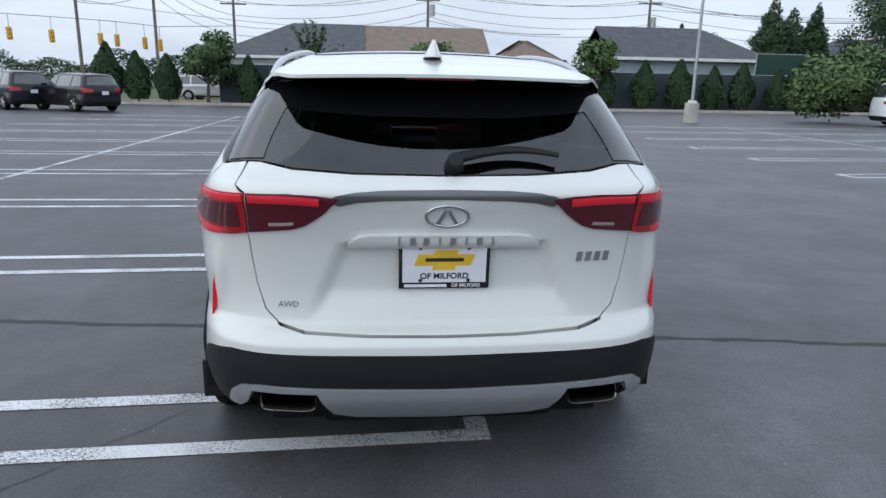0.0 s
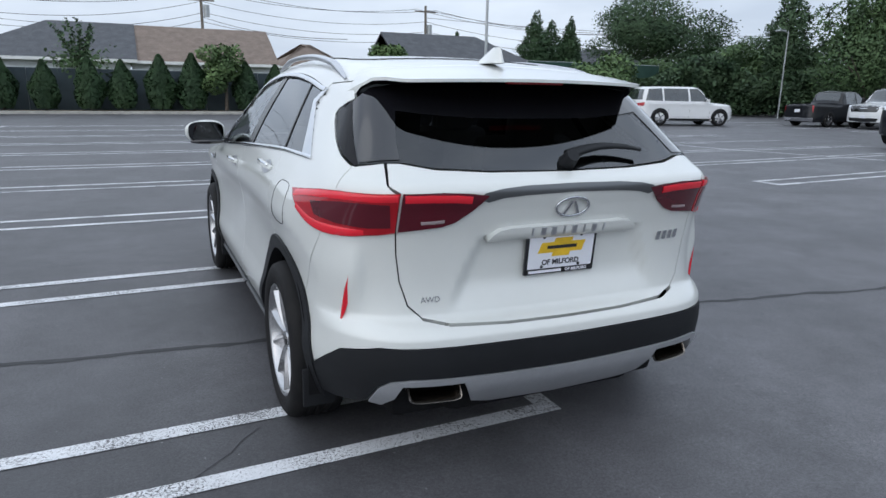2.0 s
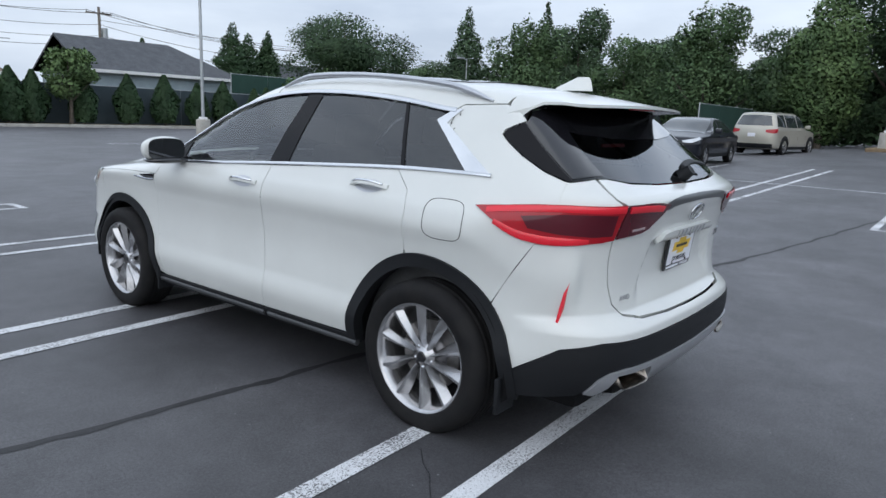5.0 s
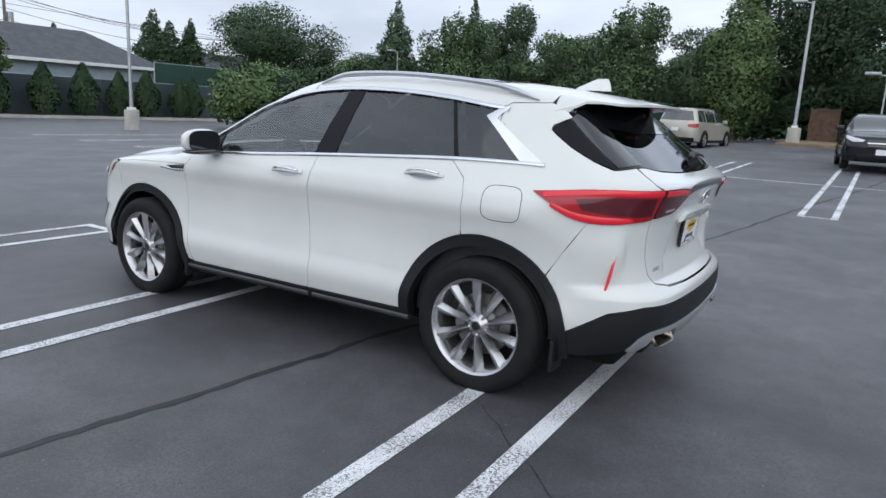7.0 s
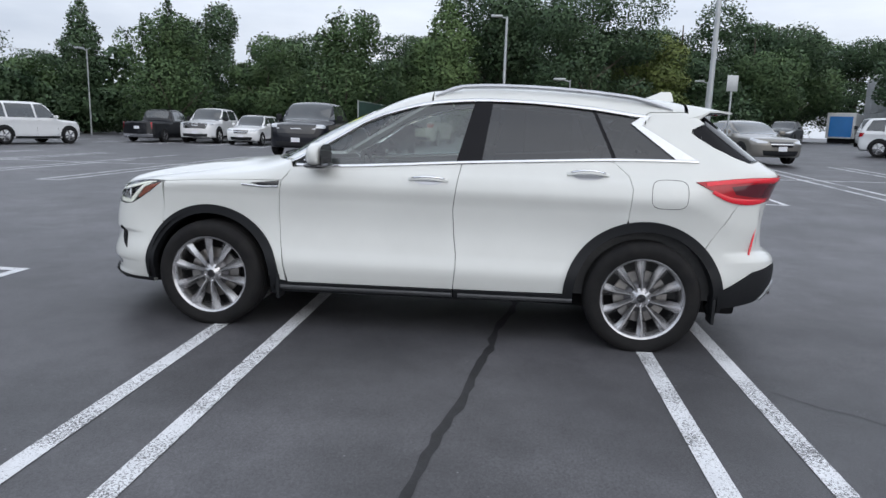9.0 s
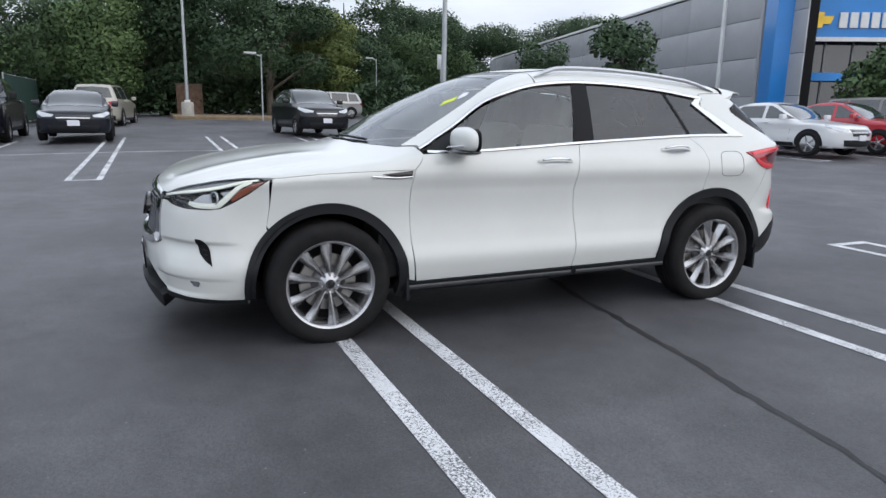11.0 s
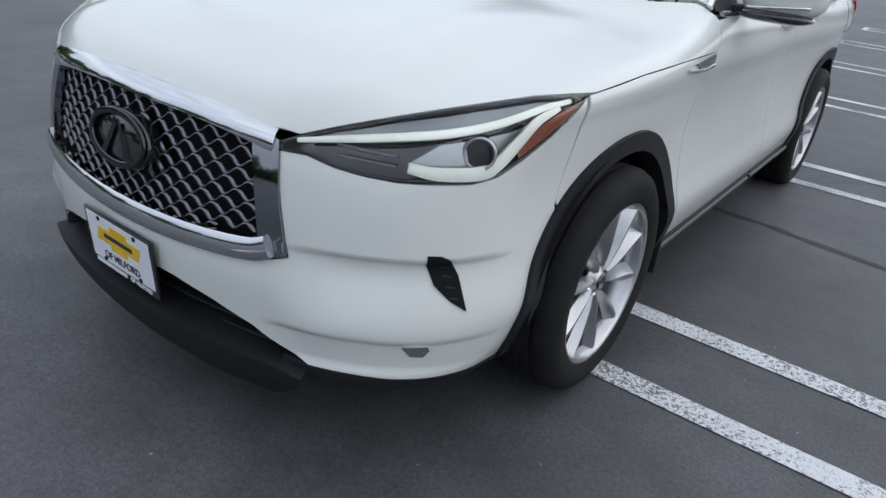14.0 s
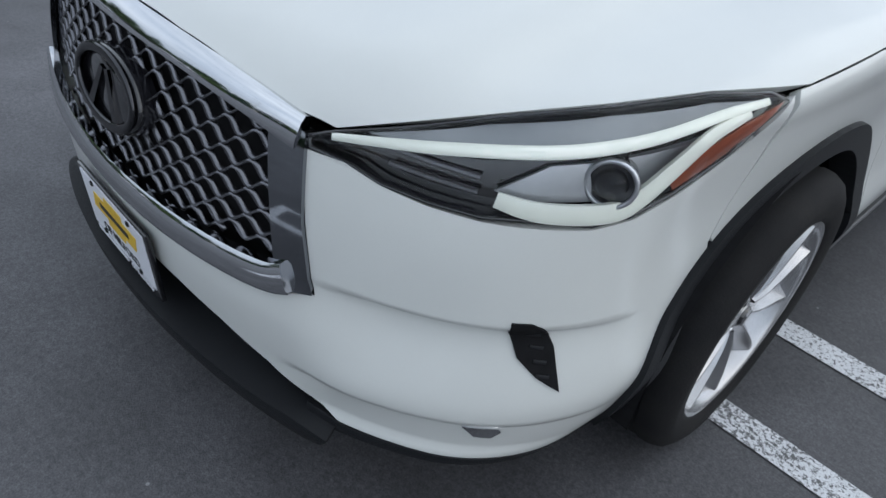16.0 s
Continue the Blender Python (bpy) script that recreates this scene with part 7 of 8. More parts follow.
WHITE_TRIM = material("white_trim", (0.72, 0.73, 0.72), 0.5, vary=0.05)
SCREEN = material("dark_fence_screen", (0.035, 0.052, 0.062), 0.8, second=(0.055, 0.075, 0.085), scale=0.7, fine=0.15, fine_scale=60)
SCREEN_GREEN = material("green_fence_screen", (0.015, 0.045, 0.035), 0.8, second=(0.022, 0.06, 0.045), scale=0.7, fine=0.15)
GALV = material("galvanised_steel", (0.40, 0.42, 0.43), 0.45, 0.7, vary=0.1, scale=3)
POLE_WOOD = material("weathered_pole", (0.17, 0.15, 0.13), 0.9, vary=0.2, scale=4, fine=0.25, fine_scale=40, bump=0.4)
CABLE = material("cable", (0.05, 0.05, 0.055), 0.7, vary=0.1)

# kerb and verge on the far side
tagged(part("verge", blocks((0, CURB_Y + 3.2, 0.05, 130, 6.0, 0.14)), MULCH), "brown mulched verge behind the kerb", "verge", kind="structure")
tagged(part("lawn", blocks((-20, CURB_Y + 46, 0.0, 220, 79, 0.06)), GRASS), "mown grass beyond the fence", "lawn", kind="structure")
for i in range(44):
    tagged(part("kerb", bm_mesh("kerb", box(-64 + 3 * i, CURB_Y, 0.06, 2.985, 0.18, 0.20, 0.02), 40), CONCRETE), "pale concrete kerb stone", "kerb", "kerb stones", "structure")


def fence(x0, x1, y, h, mat, step=3.0):
    f = thing("fence", "chain-link fence with a dark privacy screen", "fence", Matrix.Translation((x0, y, 0)), kind="structure")
    n = int(round((x1 - x0) / step))
    for i in range(n):
        part("fence_screen", bm_mesh("fence_screen", box(step * (i + 0.5), 0, h / 2 + 0.08, step - 0.02, 0.015, h, 0.0)), mat, f)
    for i in range(n + 1):
        part("fence_post", rod((step * i, 0.04, 0), (step * i, 0.04, h + 0.15), 0.035, n=8), GALV, f)
    part("top_rail", rod((0, 0.04, h + 0.09), (step * n, 0.04, h + 0.09), 0.022, n=8), GALV, f)
    return f


fence(-9.5, 34.5, 39.6, 2.25, SCREEN)
fence(24.5, 36.5, 39.9, 3.6, SCREEN_GREEN)


def arborvitae(x, y, h, seed):
    rng = np.random.default_rng(seed)
    key = ("arb", seed % 3)
    if key not in COPIES:
        n = 9000
        v = rng.uniform(0, 1, n) ** 0.85
        rad = 0.52 * np.minimum(1, 0.62 + 1.6 * v) * np.minimum(1, (1 - v) * 1.8 + 0.08)
        a = rng.uniform(0, 6.28, n)
        rr = rad * rng.uniform(0.55, 1.05, n) * (1 + 0.12 * np.sin(3 * a + 9 * v))
        pts = np.stack([rr * np.cos(a), rr * np.sin(a), 0.06 + v * 0.95], 1)
        q, f, nm = leaves(pts, 1.0, rng, np.stack([np.cos(a), np.sin(a), 0.3 + 0 * a], 1))
        c = np.repeat(pts, 4, 0)
        q = c + (q - c) * np.array([0.060, 0.060, 0.036])
        COPIES[key] = quick_mesh("crown", q, f, LEAF_CEDAR, nm)
        COPIES["arb_trunk"] = bm_mesh("trunk", rod((0, 0, -0.03), (0, 0, 0.5), 0.05, 0.02, 8), 50)
        COPIES["arb_trunk"].materials.append(BARK)
    t = thing("arborvitae", "narrow clipped evergreen in the hedge row", "tree", Matrix.Translation((x, y, 0.10)) @ pose(0, 0, 0, 0, 0, seed * 47 % 360) @ Matrix.Diagonal((h * 0.56, h * 0.56, h * 1.12, 1)), "hedge of narrow evergreens")
    part("crown", COPIES[key], None, t)
    part("trunk", COPIES["arb_trunk"], None, t)
    return t


for i, (x, h) in enumerate(((-15.4, 2.9), (-13.8, 2.5), (-12.1, 2.4), (-7.5, 2.4), (-5.6, 2.3), (-3.5, 2.5), (-1.9, 2.4), (0.0, 2.7), (1.7, 2.8), (4.6, 2.5), (6.3, 2.4), (10.2, 2.6), (11.3, 2.5), (13.9, 2.4), (16.4, 2.6), (18.7, 2.7), (20.9, 2.4), (22.8, 2.6), (25.2, 2.3), (26.2, 2.4))):
    arborvitae(x, 38.3, h, i + 1)
tree("street_tree", "young green street tree behind the kerb", -9.9, 38.3, 4.4, 3.6, LEAF_MID, 11, 5500, 0.13, bare=0.25)
tree("street_tree", "small leafy tree behind the kerb", 13.0, 37.9, 4.4, 2.9, LEAF_LIGHT, 12, 5200, 0.12, bare=0.28)
tree("street_tree", "small leafy tree behind the kerb", 3.4, 37.9, 3.9, 2.6, LEAF_LIGHT, 13, 4600, 0.12, bare=0.3)
tree("shrub", "broad leafy shrub at the end of the hedge", 21.3, 27.9, 3.9, 5.0, LEAF_LIGHT, 14, 13000, 0.125, "bush", category="shrub")
tree("shrub", "spreading leafy shrub before the screened fence", 7.9, 38.1, 3.0, 3.6, LEAF_LIGHT, 15, 7000, 0.12, "bush", category="shrub")
sap = thing("bare_sapling", "thin sapling with sparse upright branches", "tree", Matrix.Translation((-3.9, 40.2, 0)))
rs = np.random.default_rng(3)
part("trunk", rod((0, 0, 0), (0, 0, 2.4), 0.05, 0.03, 8), BARK, sap)
for i in range(9):
    a = 6.28 * i / 9
    e = np.array([1.3 * math.cos(a) * rs.uniform(0.4, 1), 0.9 * math.sin(a), rs.uniform(4.2, 5.3)])
    br = part("branch", rod((0, 0, 2.0 + 0.08 * i), e, 0.022, 0.006, 6), BARK, sap)
    p = np.array([[0, 0, 2.2]]) + (e - np.array([0, 0, 2.2])) * rs.uniform(0.35, 1, (70, 1)) + rs.normal(size=(70, 3)) * 0.09
    q, f, _ = leaves(p, 0.13, rs)
    part("twig_leaves", quick_mesh("twig_leaves", q, f, LEAF_DARK), None, sap)
p = rs.normal(size=(900, 3)) * (0.7, 0.6, 0.5) + (0, 0, 2.6)
q, f, _ = leaves(p, 0.15, rs)
part("crown", quick_mesh("crown", q, f, LEAF_MID), None, sap)

# woods along the far side
TREES = ((44, 34.5, 10.2, 3.6, LEAF_DARK, "column"), (40.5, 25.6, 9.0, 8.0, LEAF_MID, "vase"), (56, 34, 12.6, 5.0, LEAF_DARK, "cone"), (44.2, 20.0, 8.0, 7.5, LEAF_MID, "round"), (55.5, 30, 12.4, 6.0, LEAF_DARK, "round"),
         (42, 13.4, 9.2, 8.4, LEAF_MID, "vase"), (46, 9.6, 7.8, 5.5, LEAF_MID, "round"), (39.5, 6.0, 9.0, 4.4, LEAF_LIGHT, "column"), (47, 3.0, 14.0, 10.5, LEAF_DARK, "round"), (41.5, -3.4, 10.5, 9.5, LEAF_DARK, "round"),
         (45, -7.6, 8.0, 6.2, LEAF_YELLOW, "round"), (53, -11.6, 11.0, 9.5, LEAF_DARK, "round"), (57, -18.5, 10.5, 10, LEAF_MID, "round"), (62, -22, 12.5, 10, LEAF_DARK, "round"), (67, -25, 13, 10, LEAF_MID, "round"),
         (50, 44, 7.0, 10, LEAF_DARK, "round"), (47, 53, 13.0, 15.0, LEAF_DARK, "round"), (31.0, 49.5, 8.2, 3.4, LEAF_CEDAR, "column"), (33.2, 50.5, 7.6, 3.8, LEAF_CEDAR, "column"), (34.8, 49.8, 7.9, 2.6, LEAF_CEDAR, "column"), (26.5, 56, 6.8, 2.6, LEAF_CEDAR, "cone"),
         (29.5, 58, 6.6, 4.0, LEAF_DARK, "round"), (63, 13, 11, 12, LEAF_DARK, "round"), (62, 0, 12, 12, LEAF_DARK, "round"), (68, -8, 12, 13, LEAF_DARK, "round"), (66, 22, 11, 12, LEAF_DARK, "round"), (75, -45, 14, 16, LEAF_DARK, "round"), (77, -36, 12, 12, LEAF_DARK, "round"), (84, -33, 13, 13, LEAF_MID, "round"))
for i, (x, y, h, w, mt, sh) in enumerate(TREES):
    tree("tree", {"column": "tall narrow tree at the edge of the car park", "vase": "broad tree with upright feathery branches", "cone": "dark conifer behind the others", "round": "full leafy tree at the edge of the car park"}[sh], x, y, h, w, mt, 40 + i,
         int(8500 + 1900 * w), 0.125 if h < 11 else 0.15, sh, bare=0.06 if sh in ("vase", "column", "cone") else 0.14, z=min(level(x, y), 0.6))
for i, (x, y, h, w, nn) in enumerate(((20.5, -15.4, 4.9, 3.4, 6000), (31, -17.6, 4.6, 3.2, 5000), (12.3, -19.9, 3.5, 2.6, 4200))):
    tree("young_tree", "slim young tree in front of the showroom", x, y, h, w, LEAF_DARK if i < 2 else LEAF_MID, 90 + i, nn, 0.11, bare=0.3)


def thicket(label, x0, y0, x1, y1, h, mat, seed, n=9000, size=0.19):
    rng = np.random.default_rng(seed)
    ln = math.hypot(x1 - x0, y1 - y0)
    t = rng.uniform(0, 1, n)
    top = h * (0.72 + 0.28 * np.sin(t * ln * 0.55 + seed) * np.cos(t * ln * 0.23 + 2 * seed))
    u = rng.uniform(0, 1, n) ** 0.7
    across = rng.normal(size=n) * 0.9
    nx, ny = -(y1 - y0) / ln, (x1 - x0) / ln
    p = np.stack([x0 + (x1 - x0) * t + nx * across, y0 + (y1 - y0) * t + ny * across, u * top + 0.1 + np.maximum(0, lot_z(x0 + (x1 - x0) * t, y0 + (y1 - y0) * t))], 1)
    lump = np.stack([np.sin(p[:, 0] * 1.3 + p[:, 2]), np.sin(p[:, 1] * 1.3 + 1.7 * p[:, 2]), 0.5 + 0.6 * np.sin(p[:, 2] * 2.1 + p[:, 0] + p[:, 1])], 1)
    q, f, nm = leaves(p, size, rng, lump)
    ob = part("thicket", quick_mesh("thicket", q, f, mat, nm), None)
    return tagged(ob, label, "undergrowth", kind="stuff")


thicket("dark thicket below the trees", 45.5, -12, 45, 30, 4.2, LEAF_DARK, 1, 40800)
thicket("dark thicket below the trees", 48, -10, 47.5, 32, 5.5, LEAF_DARK, 5, 35360)
thicket("green thicket beyond the white estate car", 29, 42, 46, 33, 4.4, LEAF_DARK, 2, 29920)
thicket("green thicket beyond the white estate car", 32, 46, 56, 36, 5.6, LEAF_MID, 3, 24480)
thicket("dark thicket below the trees", 46, -12, 72, -27, 5.0, LEAF_DARK, 4, 29920)
thicket("far dark wood", 15, -116, 95, -82, 13, LEAF_DARK, 6, 22000, 0.55)
thicket("far dark wood", -60, -105, 30, -118, 12, LEAF_DARK, 7, 24000, 0.55)
thicket("far green trees beyond the road", -60, 92, -14, 86, 5.0, LEAF_DARK, 8, 19040)
thicket("far dark wood", 62, 60, 84, -30, 9.0, LEAF_DARK, 9, 30000, 0.40)


def house(name, label, x0, x1, y0, y1, eave, ridge, wall_mat, roof_mat, hip=True, z=0.0, gable_left=False, windows=()):
    """A low building with walls, trim, a pitched roof and its windows on the y0 side."""
    hs = thing(name, label, "building", Matrix.Translation((x0, y0, z)))
    lx, ly = x1 - x0, y1 - y0
    part("wall", blocks((lx / 2, 0.1, eave / 2, lx, 0.2, eave), (lx / 2, ly - 0.1, eave / 2, lx, 0.2, eave), (0.1, ly / 2, eave / 2, 0.2, ly - 0.4, eave), (lx - 0.1, ly / 2, eave / 2, 0.2, ly - 0.4, eave)), wall_mat, hs)
    o = 0.45
    a = ly / 2
    il = 0.0 if gable_left else a
    ir = a if hip else 0.0
    vs = [(-o, -o, eave), (lx + o, -o, eave), (lx + o, ly + o, eave), (-o, ly + o, eave), (il - (o if gable_left else 0), a, ridge), (lx - ir + (0 if hip else o), a, ridge)]
    vs += [(x, y, zz - 0.16) for x, y, zz in vs]
    fs = [(0, 1, 5, 4), (1, 2, 5), (2, 3, 4, 5), (3, 0, 4), (7, 6, 10, 11), (8, 7, 11), (9, 8, 11, 10), (6, 9, 10), (0, 6, 7, 1), (1, 7, 8, 2), (2, 8, 9, 3), (3, 9, 6, 0)]
    part("roof", as_mesh("roof", vs, fs, False), roof_mat, hs)
    part("fascia", blocks((lx / 2, -o - 0.02, eave - 0.10, lx + 2 * o, 0.04, 0.20)), WHITE_TRIM, hs)
    if gable_left:
        part("gable", as_mesh("gable", [(0, 0, eave - 0.05), (0, ly, eave - 0.05), (0, a, ridge - 0.2)], [(0, 2, 1)], False), wall_mat, hs)
    for wx, wz, ww, wh in windows:
        wd = part("window", blocks((wx, -0.01, wz, ww + 0.16, 0.05, wh + 0.16)), WHITE_TRIM, hs)
        part("pane", blocks((wx, -0.045, wz, ww, 0.02, wh)), FAR_GLASS, wd)
    return hs


house("house", "low cream building with a grey hipped roof", -11.6, -1.4, 49, 59, 3.2, 5.9, SIDING, ROOF_GREY, hip=False, windows=((2, 1.9, 1.2, 1.0), (5, 1.9, 1.2, 1.0), (8.0, 1.9, 1.2, 1.0)))
house("house", "low building with a brown shingled roof", -1.3, 8.2, 49.3, 58.7, 3.15, 5.85, SIDING, ROOF_BROWN, hip=False, gable_left=True, windows=((2, 1.9, 1.2, 1.0), (5, 1.9, 1.2, 1.0)))
house("long_shed", "long blue-grey shed with a grey roof behind the fence", 16.2, 27.0, 43.2, 50, 3.45, 5.7, SIDING_BLUE, ROOF_GREY, hip=True, gable_left=True, windows=((10.5, 1.8, 1.0, 1.2),))
house("house", "distant house with a grey roof and brick chimney", 44, 60, 62, 72, 3.6, 6.8, SIDING, ROOF_GREY, windows=((4, 2, 1.2, 1.2), (8, 2, 1.2, 1.2)))
house("house", "distant house with an orange-brown roof", 12, 19, 66, 74, 3.6, 6.0, SIDING, ROOF_BROWN)
house("house", "distant pale house with a brown hipped roof", 36, 45, -93, -86, 3.4, 5.4, SIDING, ROOF_BROWN, z=0.2, windows=((2, 1.8, 1.1, 1.1), (5, 1.8, 1.1, 1.1)))
house("house", "distant cream house with a low gable", 28.5, 36.0, -101, -94, 3.0, 5.0, SIDING, ROOF_GREY, hip=False, z=0.2, gable_left=True, windows=((2, 1.7, 1.1, 1.1),))

# the showroom
PANEL = material("grey_metal_panel", (0.40, 0.41, 0.43), 0.45, 0.25, vary=0.06, scale=0.6, fine=0.03, each=0.05)
BLUE = material("blue_cladding", (0.012, 0.22, 0.62), 0.35, vary=0.06, scale=0.8, coat=0.3)
SHOP_GLASS = material("shopfront_glass", (0.028, 0.033, 0.036), 0.06, vary=0.3, scale=0.5, coat=1.0, spec=0.8)
GOLD = material("gold_emblem", (0.62, 0.42, 0.06), 0.3, 0.6, vary=0.1)
SZ = level(18.8, -23)
show = thing("showroom", "grey panelled car showroom with a blue entrance portal", "building", Matrix.Translation((16.3, -20.4, SZ - 0.05)) @ pose(0, 0, 0, 0, 0, -13.7))
WALL_H = 6.8
part("wall", blocks((25.9, -0.35, WALL_H / 2, 53.6, 0.4, WALL_H), (52.5, -3.5, WALL_H / 2, 0.4, 6, WALL_H), (25.9, -6.7, WALL_H / 2, 53.6, 0.4, WALL_H)), DARK, show)
part("roof", blocks((25.9, -3.5, WALL_H - 0.2, 53.0, 6.0, 0.2)), DARK, show)
pm = bm_mesh("wall_panel", box(0, 0, 0, 3.07, 0.06, 1.66, 0.012), 40)
for i in range(18):
    for j in range(4):
        part("wall_panel", pm, PANEL, show, "", Matrix.Translation((0.64 + 3.09 * i, -0.12, 0.86 + 1.68 * j)))
part("pilaster", bm_mesh("pilaster", box(5.0, -0.05, 3.4, 0.24, 0.12, 6.8, 0.01)), WHITE_TRIM, show)
part("parapet", bm_mesh("parapet", box(25.9, -0.3, WALL_H + 0.08, 54, 0.6, 0.16, 0.02)), WHITE_TRIM, show)
# the entrance stands askew to the long wall: its own x runs along its face
ENTRY = Matrix.Translation((0, 0, -0.45)) @ pose(0, 0, 0, 0, 0, -105.6) @ Matrix.Translation((-0.55, 0, 0))
portal = part("portal", blocks((3.43, 0.7, 5.6, 4.45, 1.4, 2.2)), BLUE, show, "bright blue portal", ENTRY)
for xx, ww in ((0.6, 1.2), (6.05, 0.8)):
    part("portal_column", blocks((xx, 0.7, 3.35, ww - 0.004, 1.4, 6.7)), BLUE, portal)
part("portal_frame", blocks((1.25, 0.02, 2.2, 0.16, 0.12, 4.4), (5.60, 0.02, 2.2, 0.16, 0.12, 4.4), (3.43, 0.02, 4.42, 4.5, 0.12, 0.16)), WHITE_TRIM, portal, "white door surround")
part("portal_beam", blocks((3.43, 0.25, 2.95, 4.2, 0.2, 0.32)), BLUE, portal)
part("shopfront", blocks((3.43, 0.80, 2.2, 4.44, 0.05, 4.4)), SHOP_GLASS, portal, "dark shopfront glass")
for xx in (2.3, 3.4, 4.5):
    part("mullion", blocks((xx, 0.74, 2.2, 0.06, 0.08, 4.4)), ALLOY_DARK, portal)
bow = [(-0.42, -0.10), (-0.15, -0.10), (-0.17, -0.20), (0.15, -0.20), (0.17, -0.10), (0.36, -0.10), (0.42, 0.10), (0.17, 0.10), (0.19, 0.20), (-0.13, 0.20), (-0.15, 0.10), (-0.36, 0.10)]
flat_shape("emblem", bow, 0.06, GOLD, portal, Matrix.Translation((1.50, -0.06, 5.15)) @ pose(0, 0, 0, 90, 0, 0) @ Matrix.Diagonal((1.55, 1.5, 1, 1)), "gold cross shape")
for i in range(9):
    part("letter_block", bm_mesh("letter_block", box(2.55 + 0.405 * i, -0.05, 5.15, 0.30, 0.08, 0.60, 0.01)), WHITE_TRIM, portal, "white sign letter drawn as a block")
part("side_box", blocks((7.2, 1.6, 4.1, 1.5, 1.2, 2.0)), PANEL, portal)
part("side_band", blocks((7.2, 1.58, 2.9, 1.5, 1.2, 0.35)), BLUE, portal)
part("side_glass", blocks((7.2, 1.9, 1.35, 1.5, 0.1, 2.7)), SHOP_GLASS, portal)
part("side_back", blocks((4.0, 2.6, 3.2, 7.9, 1.6, 6.4)), PANEL, portal)


# lamp posts, signs and utility poles
def lamp_post(x, y, h, base=True, head=(1, 0), r=0.075, label="galvanised lamp post on a round concrete base"):
    z = level(x, y)
    lp = thing("lamp_post", label, "lamp post", Matrix.Translation((x, y, z)), "lamp posts")
    b = 0.0
    if base:
        part("base", shade(as_mesh("base", *lathe([(0.001, 0.85), (0.27, 0.85), (0.30, 0.82), (0.31, -0.05)], 28, "z")), 40), CONCRETE, lp, "pale concrete base")
        b = 0.85
        part("base_plate", bm_mesh("base_plate", box(0, 0, 0.90, 0.28, 0.28, 0.10, 0.02), 40), WHITE_TRIM, lp)
    part("pole", bm_mesh("pole", rod((0, 0, b), (0, 0, h), r, r * 0.7, 14), 40), GALV, lp)
    part("arm", bm_mesh("arm", rod((0, 0, h - 0.1), (head[0] * 0.4, head[1] * 0.4, h), 0.03, n=8), 40), GALV, lp)
    part("lamp_head", bm_mesh("lamp_head", box(head[0] * 0.55, head[1] * 0.55, h + 0.02, 0.32 + 0.3 * abs(head[0]), 0.32 + 0.3 * abs(head[1]), 0.12, 0.03), 40), GALV, lp)
    return lp


lamp_post(13.5, 25.5, 9.0)
lamp_post(13.5, -3.95, 8.5)
lamp_post(33.3, 2.07, 6.7, head=(0, 1), r=0.09)
lamp_post(40.2, 31.5, 5.9, False, (-1, 0.3), 0.06, "slim pale lamp post by the thicket")
lamp_post(31.0, -1.4, 3.3, False, (0, 1), 0.045, "slim pale lamp post by the trees")
lamp_post(44.5, -11.6, 4.2, False, (0, 1), 0.05, "slim pale lamp post by the trees")
lamp_post(17.0, -46, 9, True)
lamp_post(12.5, -62, 9, True)
lamp_post(6.5, -52, 9, True)
sgn = thing("road_sign", "plain sign plate on a steel post", "sign", Matrix.Translation((18.0, -5.75, level(18, -5.75))))
part("post", rod((0, 0, 0), (0, 0, 2.9), 0.032, n=10), GALV, sgn)
part("plate", bm_mesh("plate", box(-0.03, 0, 2.65, 0.012, 0.34, 0.50, 0.004), 40), GALV, sgn, "pale metal sign plate")
aboard = thing("pavement_sign", "blue folding pavement sign with white bars", "sign", Matrix.Translation((12.6, -37.5, level(12.6, -37.5))) @ pose(0, 0, 0, 0, 0, 20))
part("board", bm_mesh("board", box(0, 0.15, 0.55, 0.75, 0.03, 1.1, 0.01)), material("sign_blue", (0.02, 0.05, 0.30), 0.4, vary=0.05), aboard)
for i in range(3):
    part("bar", blocks((0, 0.172, 0.85 - 0.25 * i, 0.5, 0.006, 0.10)), WHITE_TRIM, aboard)
isl = part("island", bm_mesh("island", box(6, -42, level(6, -42) + 0.05, 16, 5, 0.22, 0.05), 40), GRASS)
tagged(isl, "grassy traffic island", "island", kind="structure")
for i in range(5):
    b = part("bollard", rod((3 + 2.2 * i, -43, level(3, -43)), (3 + 2.2 * i, -43, level(3, -43) + 1.2), 0.08, n=12), material("bollard_yellow", (0.6, 0.55, 0.12), 0.5, vary=0.1) if i == 0 else bpy.data.materials["bollard_yellow"])
    tagged(b, "pale yellow bollard on the traffic island", "bollard", "bollards on the island")
isl = part("island", bm_mesh("island", box(39, -1.5, level(39, -1.5) + 0.02, 13, 8.5, 0.24, 0.06), 40), MULCH)
tagged(isl, "mulched island under the trees", "island", kind="structure")
gate = fence(30.5, 39.5, 9.6, 2.1, SCREEN_GREEN)
gate.location.z = 0.35
shedlet = thing("brick_pier", "low weathered brick pier beside the fence", "pier", Matrix.Translation((43.5, 1.5, level(43.5, 1.5))))
part("body", bm_mesh("body", box(0, 0, 1.0, 0.9, 1.6, 2.0, 0.02), 40), material("old_brick", (0.15, 0.095, 0.07), 0.9, vary=0.25, scale=4, fine=0.3, fine_scale=30, bump=0.5), shedlet)
part("cap", bm_mesh("cap", box(0, 0, 2.03, 1.0, 1.7, 0.06, 0.02), 40), POLE_WOOD, shedlet)
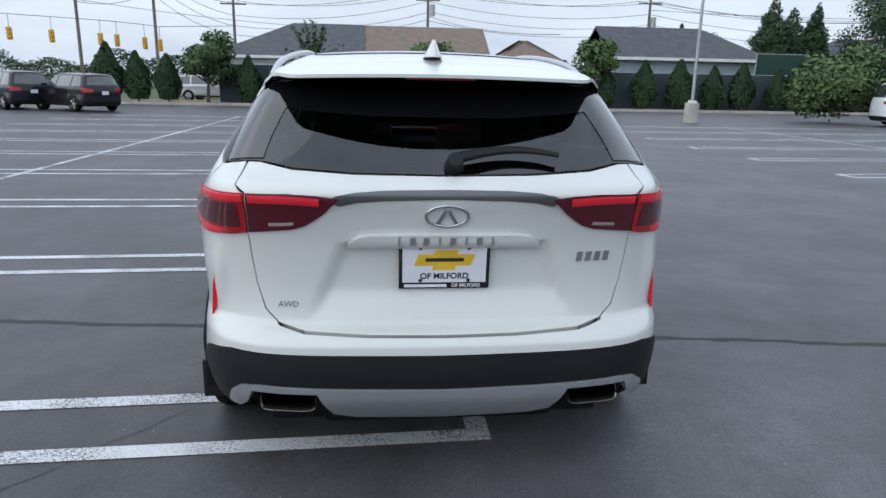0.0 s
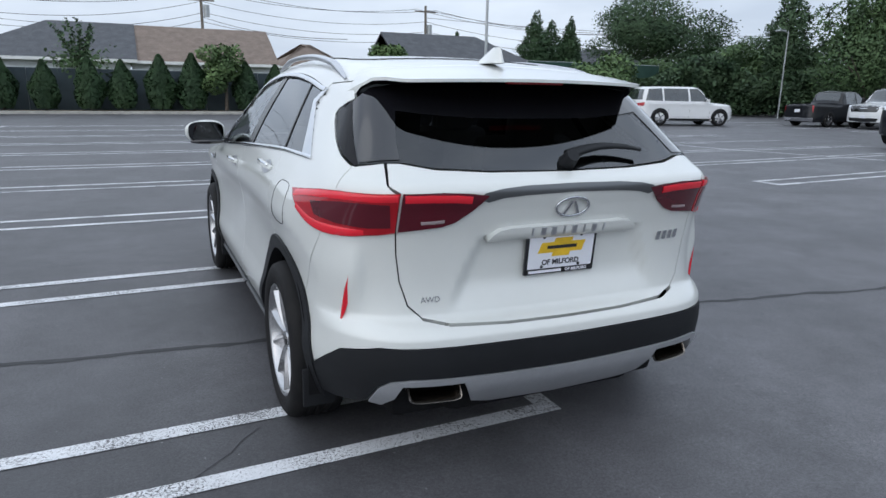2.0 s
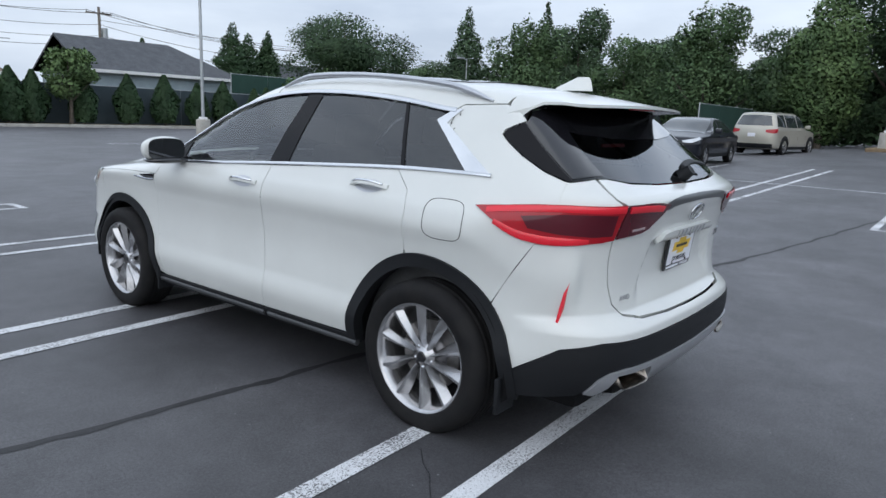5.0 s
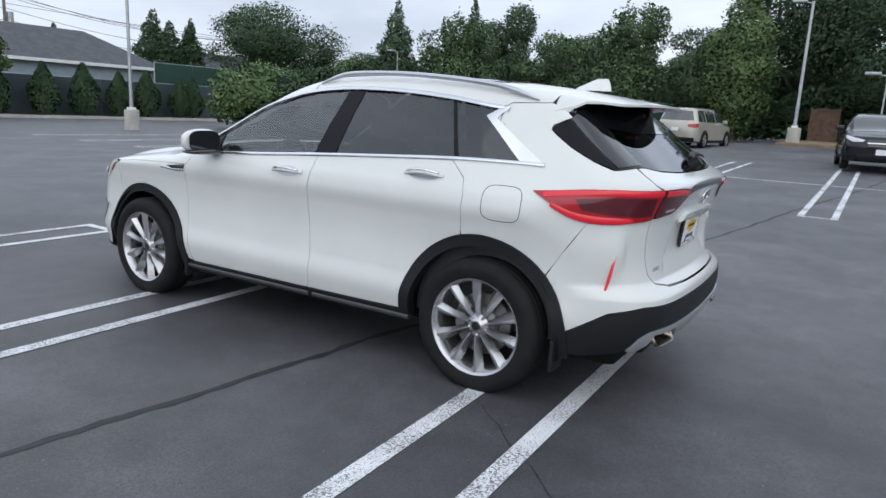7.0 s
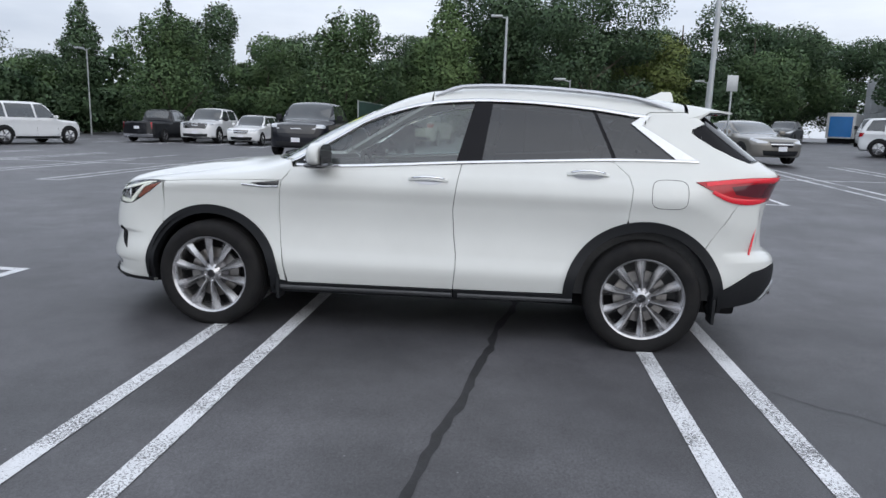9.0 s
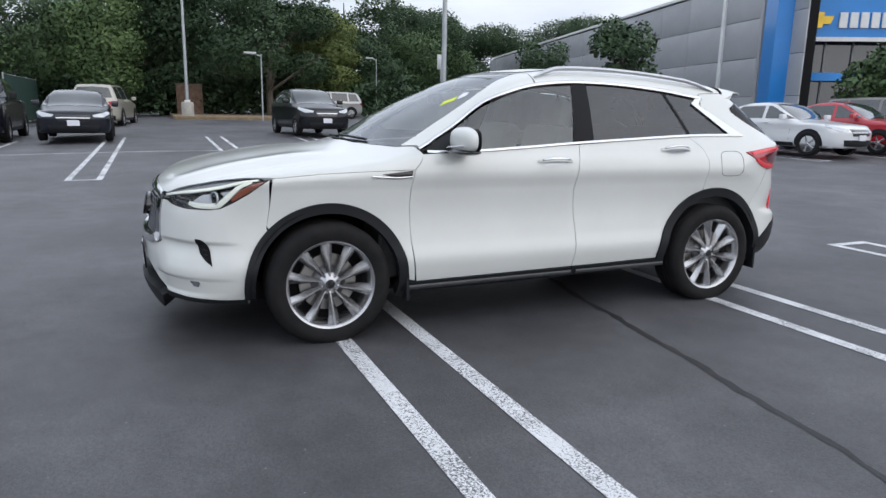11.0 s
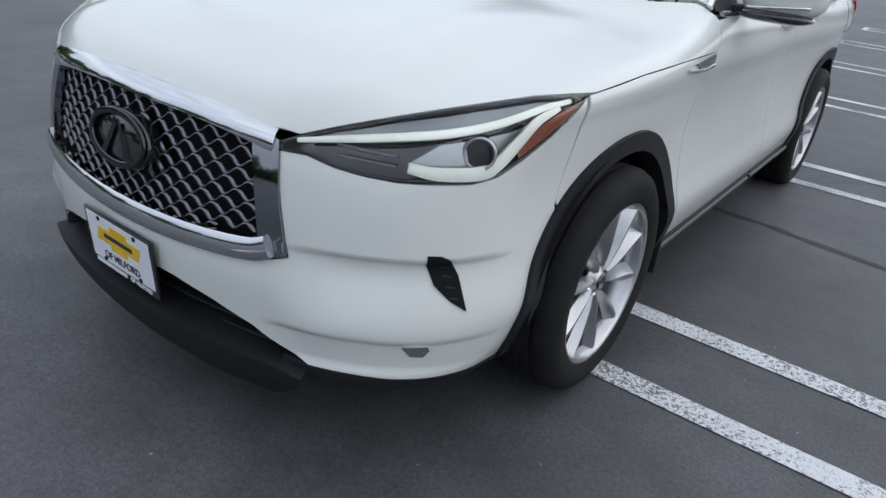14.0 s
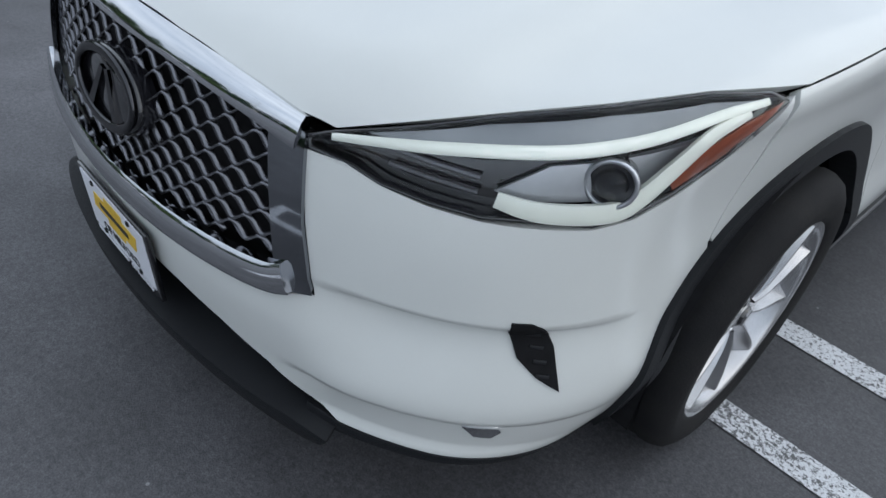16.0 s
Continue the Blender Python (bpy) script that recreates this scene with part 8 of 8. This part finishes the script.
trailer = thing("storage_trailer", "white storage trailer with a blue roller door", "trailer", Matrix.Translation((66, -30.3, level(66, -30.3))) @ pose(0, 0, 0, 0, 0, -30))
part("body", bm_mesh("body", box(0, 0, 1.7, 6.0, 2.4, 2.4, 0.05), 40), WHITE_TRIM, trailer)
part("roller_door", blocks((-1.0, 1.21, 1.6, 3.0, 0.04, 1.9), (-3.01, 0, 1.6, 0.04, 1.9, 1.9)), BLUE, trailer)
part("chassis", blocks((0, 0, 0.3, 5.6, 2.0, 0.5)), DARK, trailer)


def utility_pole(x, y, h, arms=1, can=False):
    u = thing("utility_pole", "weathered wooden utility pole", "utility pole", Matrix.Translation((x, y, 0)), "utility poles")
    part("pole", bm_mesh("pole", rod((0, 0, 0), (0, 0, h), 0.17, 0.12, 12), 40), POLE_WOOD, u)
    for i in range(arms):
        part("crossarm", bm_mesh("crossarm", box(0, 0, h - 0.6 - 0.9 * i, 2.4, 0.12, 0.14, 0.02)), POLE_WOOD, u)
        for s in (-1.1, -0.4, 0.4, 1.1):
            part("insulator", rod((s, 0, h - 0.53 - 0.9 * i), (s, 0, h - 0.36 - 0.9 * i), 0.05, 0.03, 8), GALV, u)
    if can:
        part("transformer", bm_mesh("transformer", rod((0.45, 0, h - 3.0), (0.45, 0, h - 1.9), 0.28, n=16), 40), GALV, u)
    return u


POLES = ((-27, 64, 11.5), (-20.5, 65, 12.5), (-13.5, 66, 9.0), (5.2, 68, 11.0), (27.5, 66, 10.2), (54, 61, 8.8))
for i, (x, y, h) in enumerate(POLES):
    utility_pole(x, y, h, 1 if i != 3 else 2, i in (3, 4, 5))


def cable(a, b, sag, r=0.022):
    pts = []
    for i in range(25):
        t = i / 24
        p = np.array(a) * (1 - t) + np.array(b) * t
        p[2] -= sag * 4 * t * (1 - t)
        pts.append(p)
    ob = part("cable", as_mesh("cable", *sweep(pts, [(0, 0, 1)] * 25, 2 * r, 2 * r, sides=5)), CABLE)
    return tagged(ob, "slack overhead cable between the poles", "cable", "overhead cables")


for i in range(len(POLES) - 1):
    (xa, ya, ha), (xb, yb, hb) = POLES[i], POLES[i + 1]
    for dz, dx in ((0.4, -1.1), (0.4, 1.1), (1.6, 0), (2.6, 0.2), (3.4, -0.2)):
        cable((xa + dx, ya, ha - dz), (xb + dx, yb, hb - dz), 0.5 + 0.02 * abs(xb - xa))
cable((-60, 52, 13.5), (5.2, 68, 10.6), 1.0)
cable((-60, 50, 10.8), (-20.5, 65, 9.5), 0.8)
cable((-27, 64, 8.2), (10, 92, 8.5), 0.9)
cable((5.2, 68, 8.0), (13, 46, 5.0), 0.5)
cable((27.5, 66, 9.8), (54, 61, 8.4), 0.8)
cable((27.5, 66, 9.0), (90, 40, 9.4), 1.4)
SIGNAL = material("signal_yellow", (0.62, 0.36, 0.05), 0.5, vary=0.1)
LAMP_RED = material("signal_red", (0.8, 0.05, 0.03), 0.3, glow=1.2)
SIGNALS = ((-31.0, 60, 4.9), (-27.6, 60, 4.75), (-24.0, 61, 4.65), (-22.8, 61.5, 4.6), (-20.6, 62, 4.45), (-19.3, 62, 4.3))
span = [(-36.0, 60, 6.7)] + [(x, y, z + 1.58) for x, y, z in SIGNALS] + [(-13.5, 66, 6.4)]
tagged(part("cable", as_mesh("cable", *sweep(span, [(0, 0, 1)] * len(span), 0.05, 0.05, sides=5)), CABLE), "span wire that carries the traffic lights", "cable", "overhead cables")
for x, y, z in SIGNALS:
    s = thing("traffic_light", "yellow traffic light hanging from a span wire", "traffic light", Matrix.Translation((x, y, z)), "traffic lights")
    part("housing", bm_mesh("housing", box(0, 0, 0, 0.36, 0.30, 1.05, 0.04), 40), SIGNAL, s)
    for k in range(3):
        part("lens", rod((0, -0.17, 0.33 - 0.33 * k), (0, -0.13, 0.33 - 0.33 * k), 0.12, n=14), LAMP_RED if k == 0 else DARK, s)
        part("visor", rod((0, -0.34, 0.36 - 0.33 * k), (0, -0.15, 0.36 - 0.33 * k), 0.14, n=14), SIGNAL, s)
    part("hanger", rod((0, 0, 0.5), (0, 0, 1.6), 0.03, n=6), GALV, s)
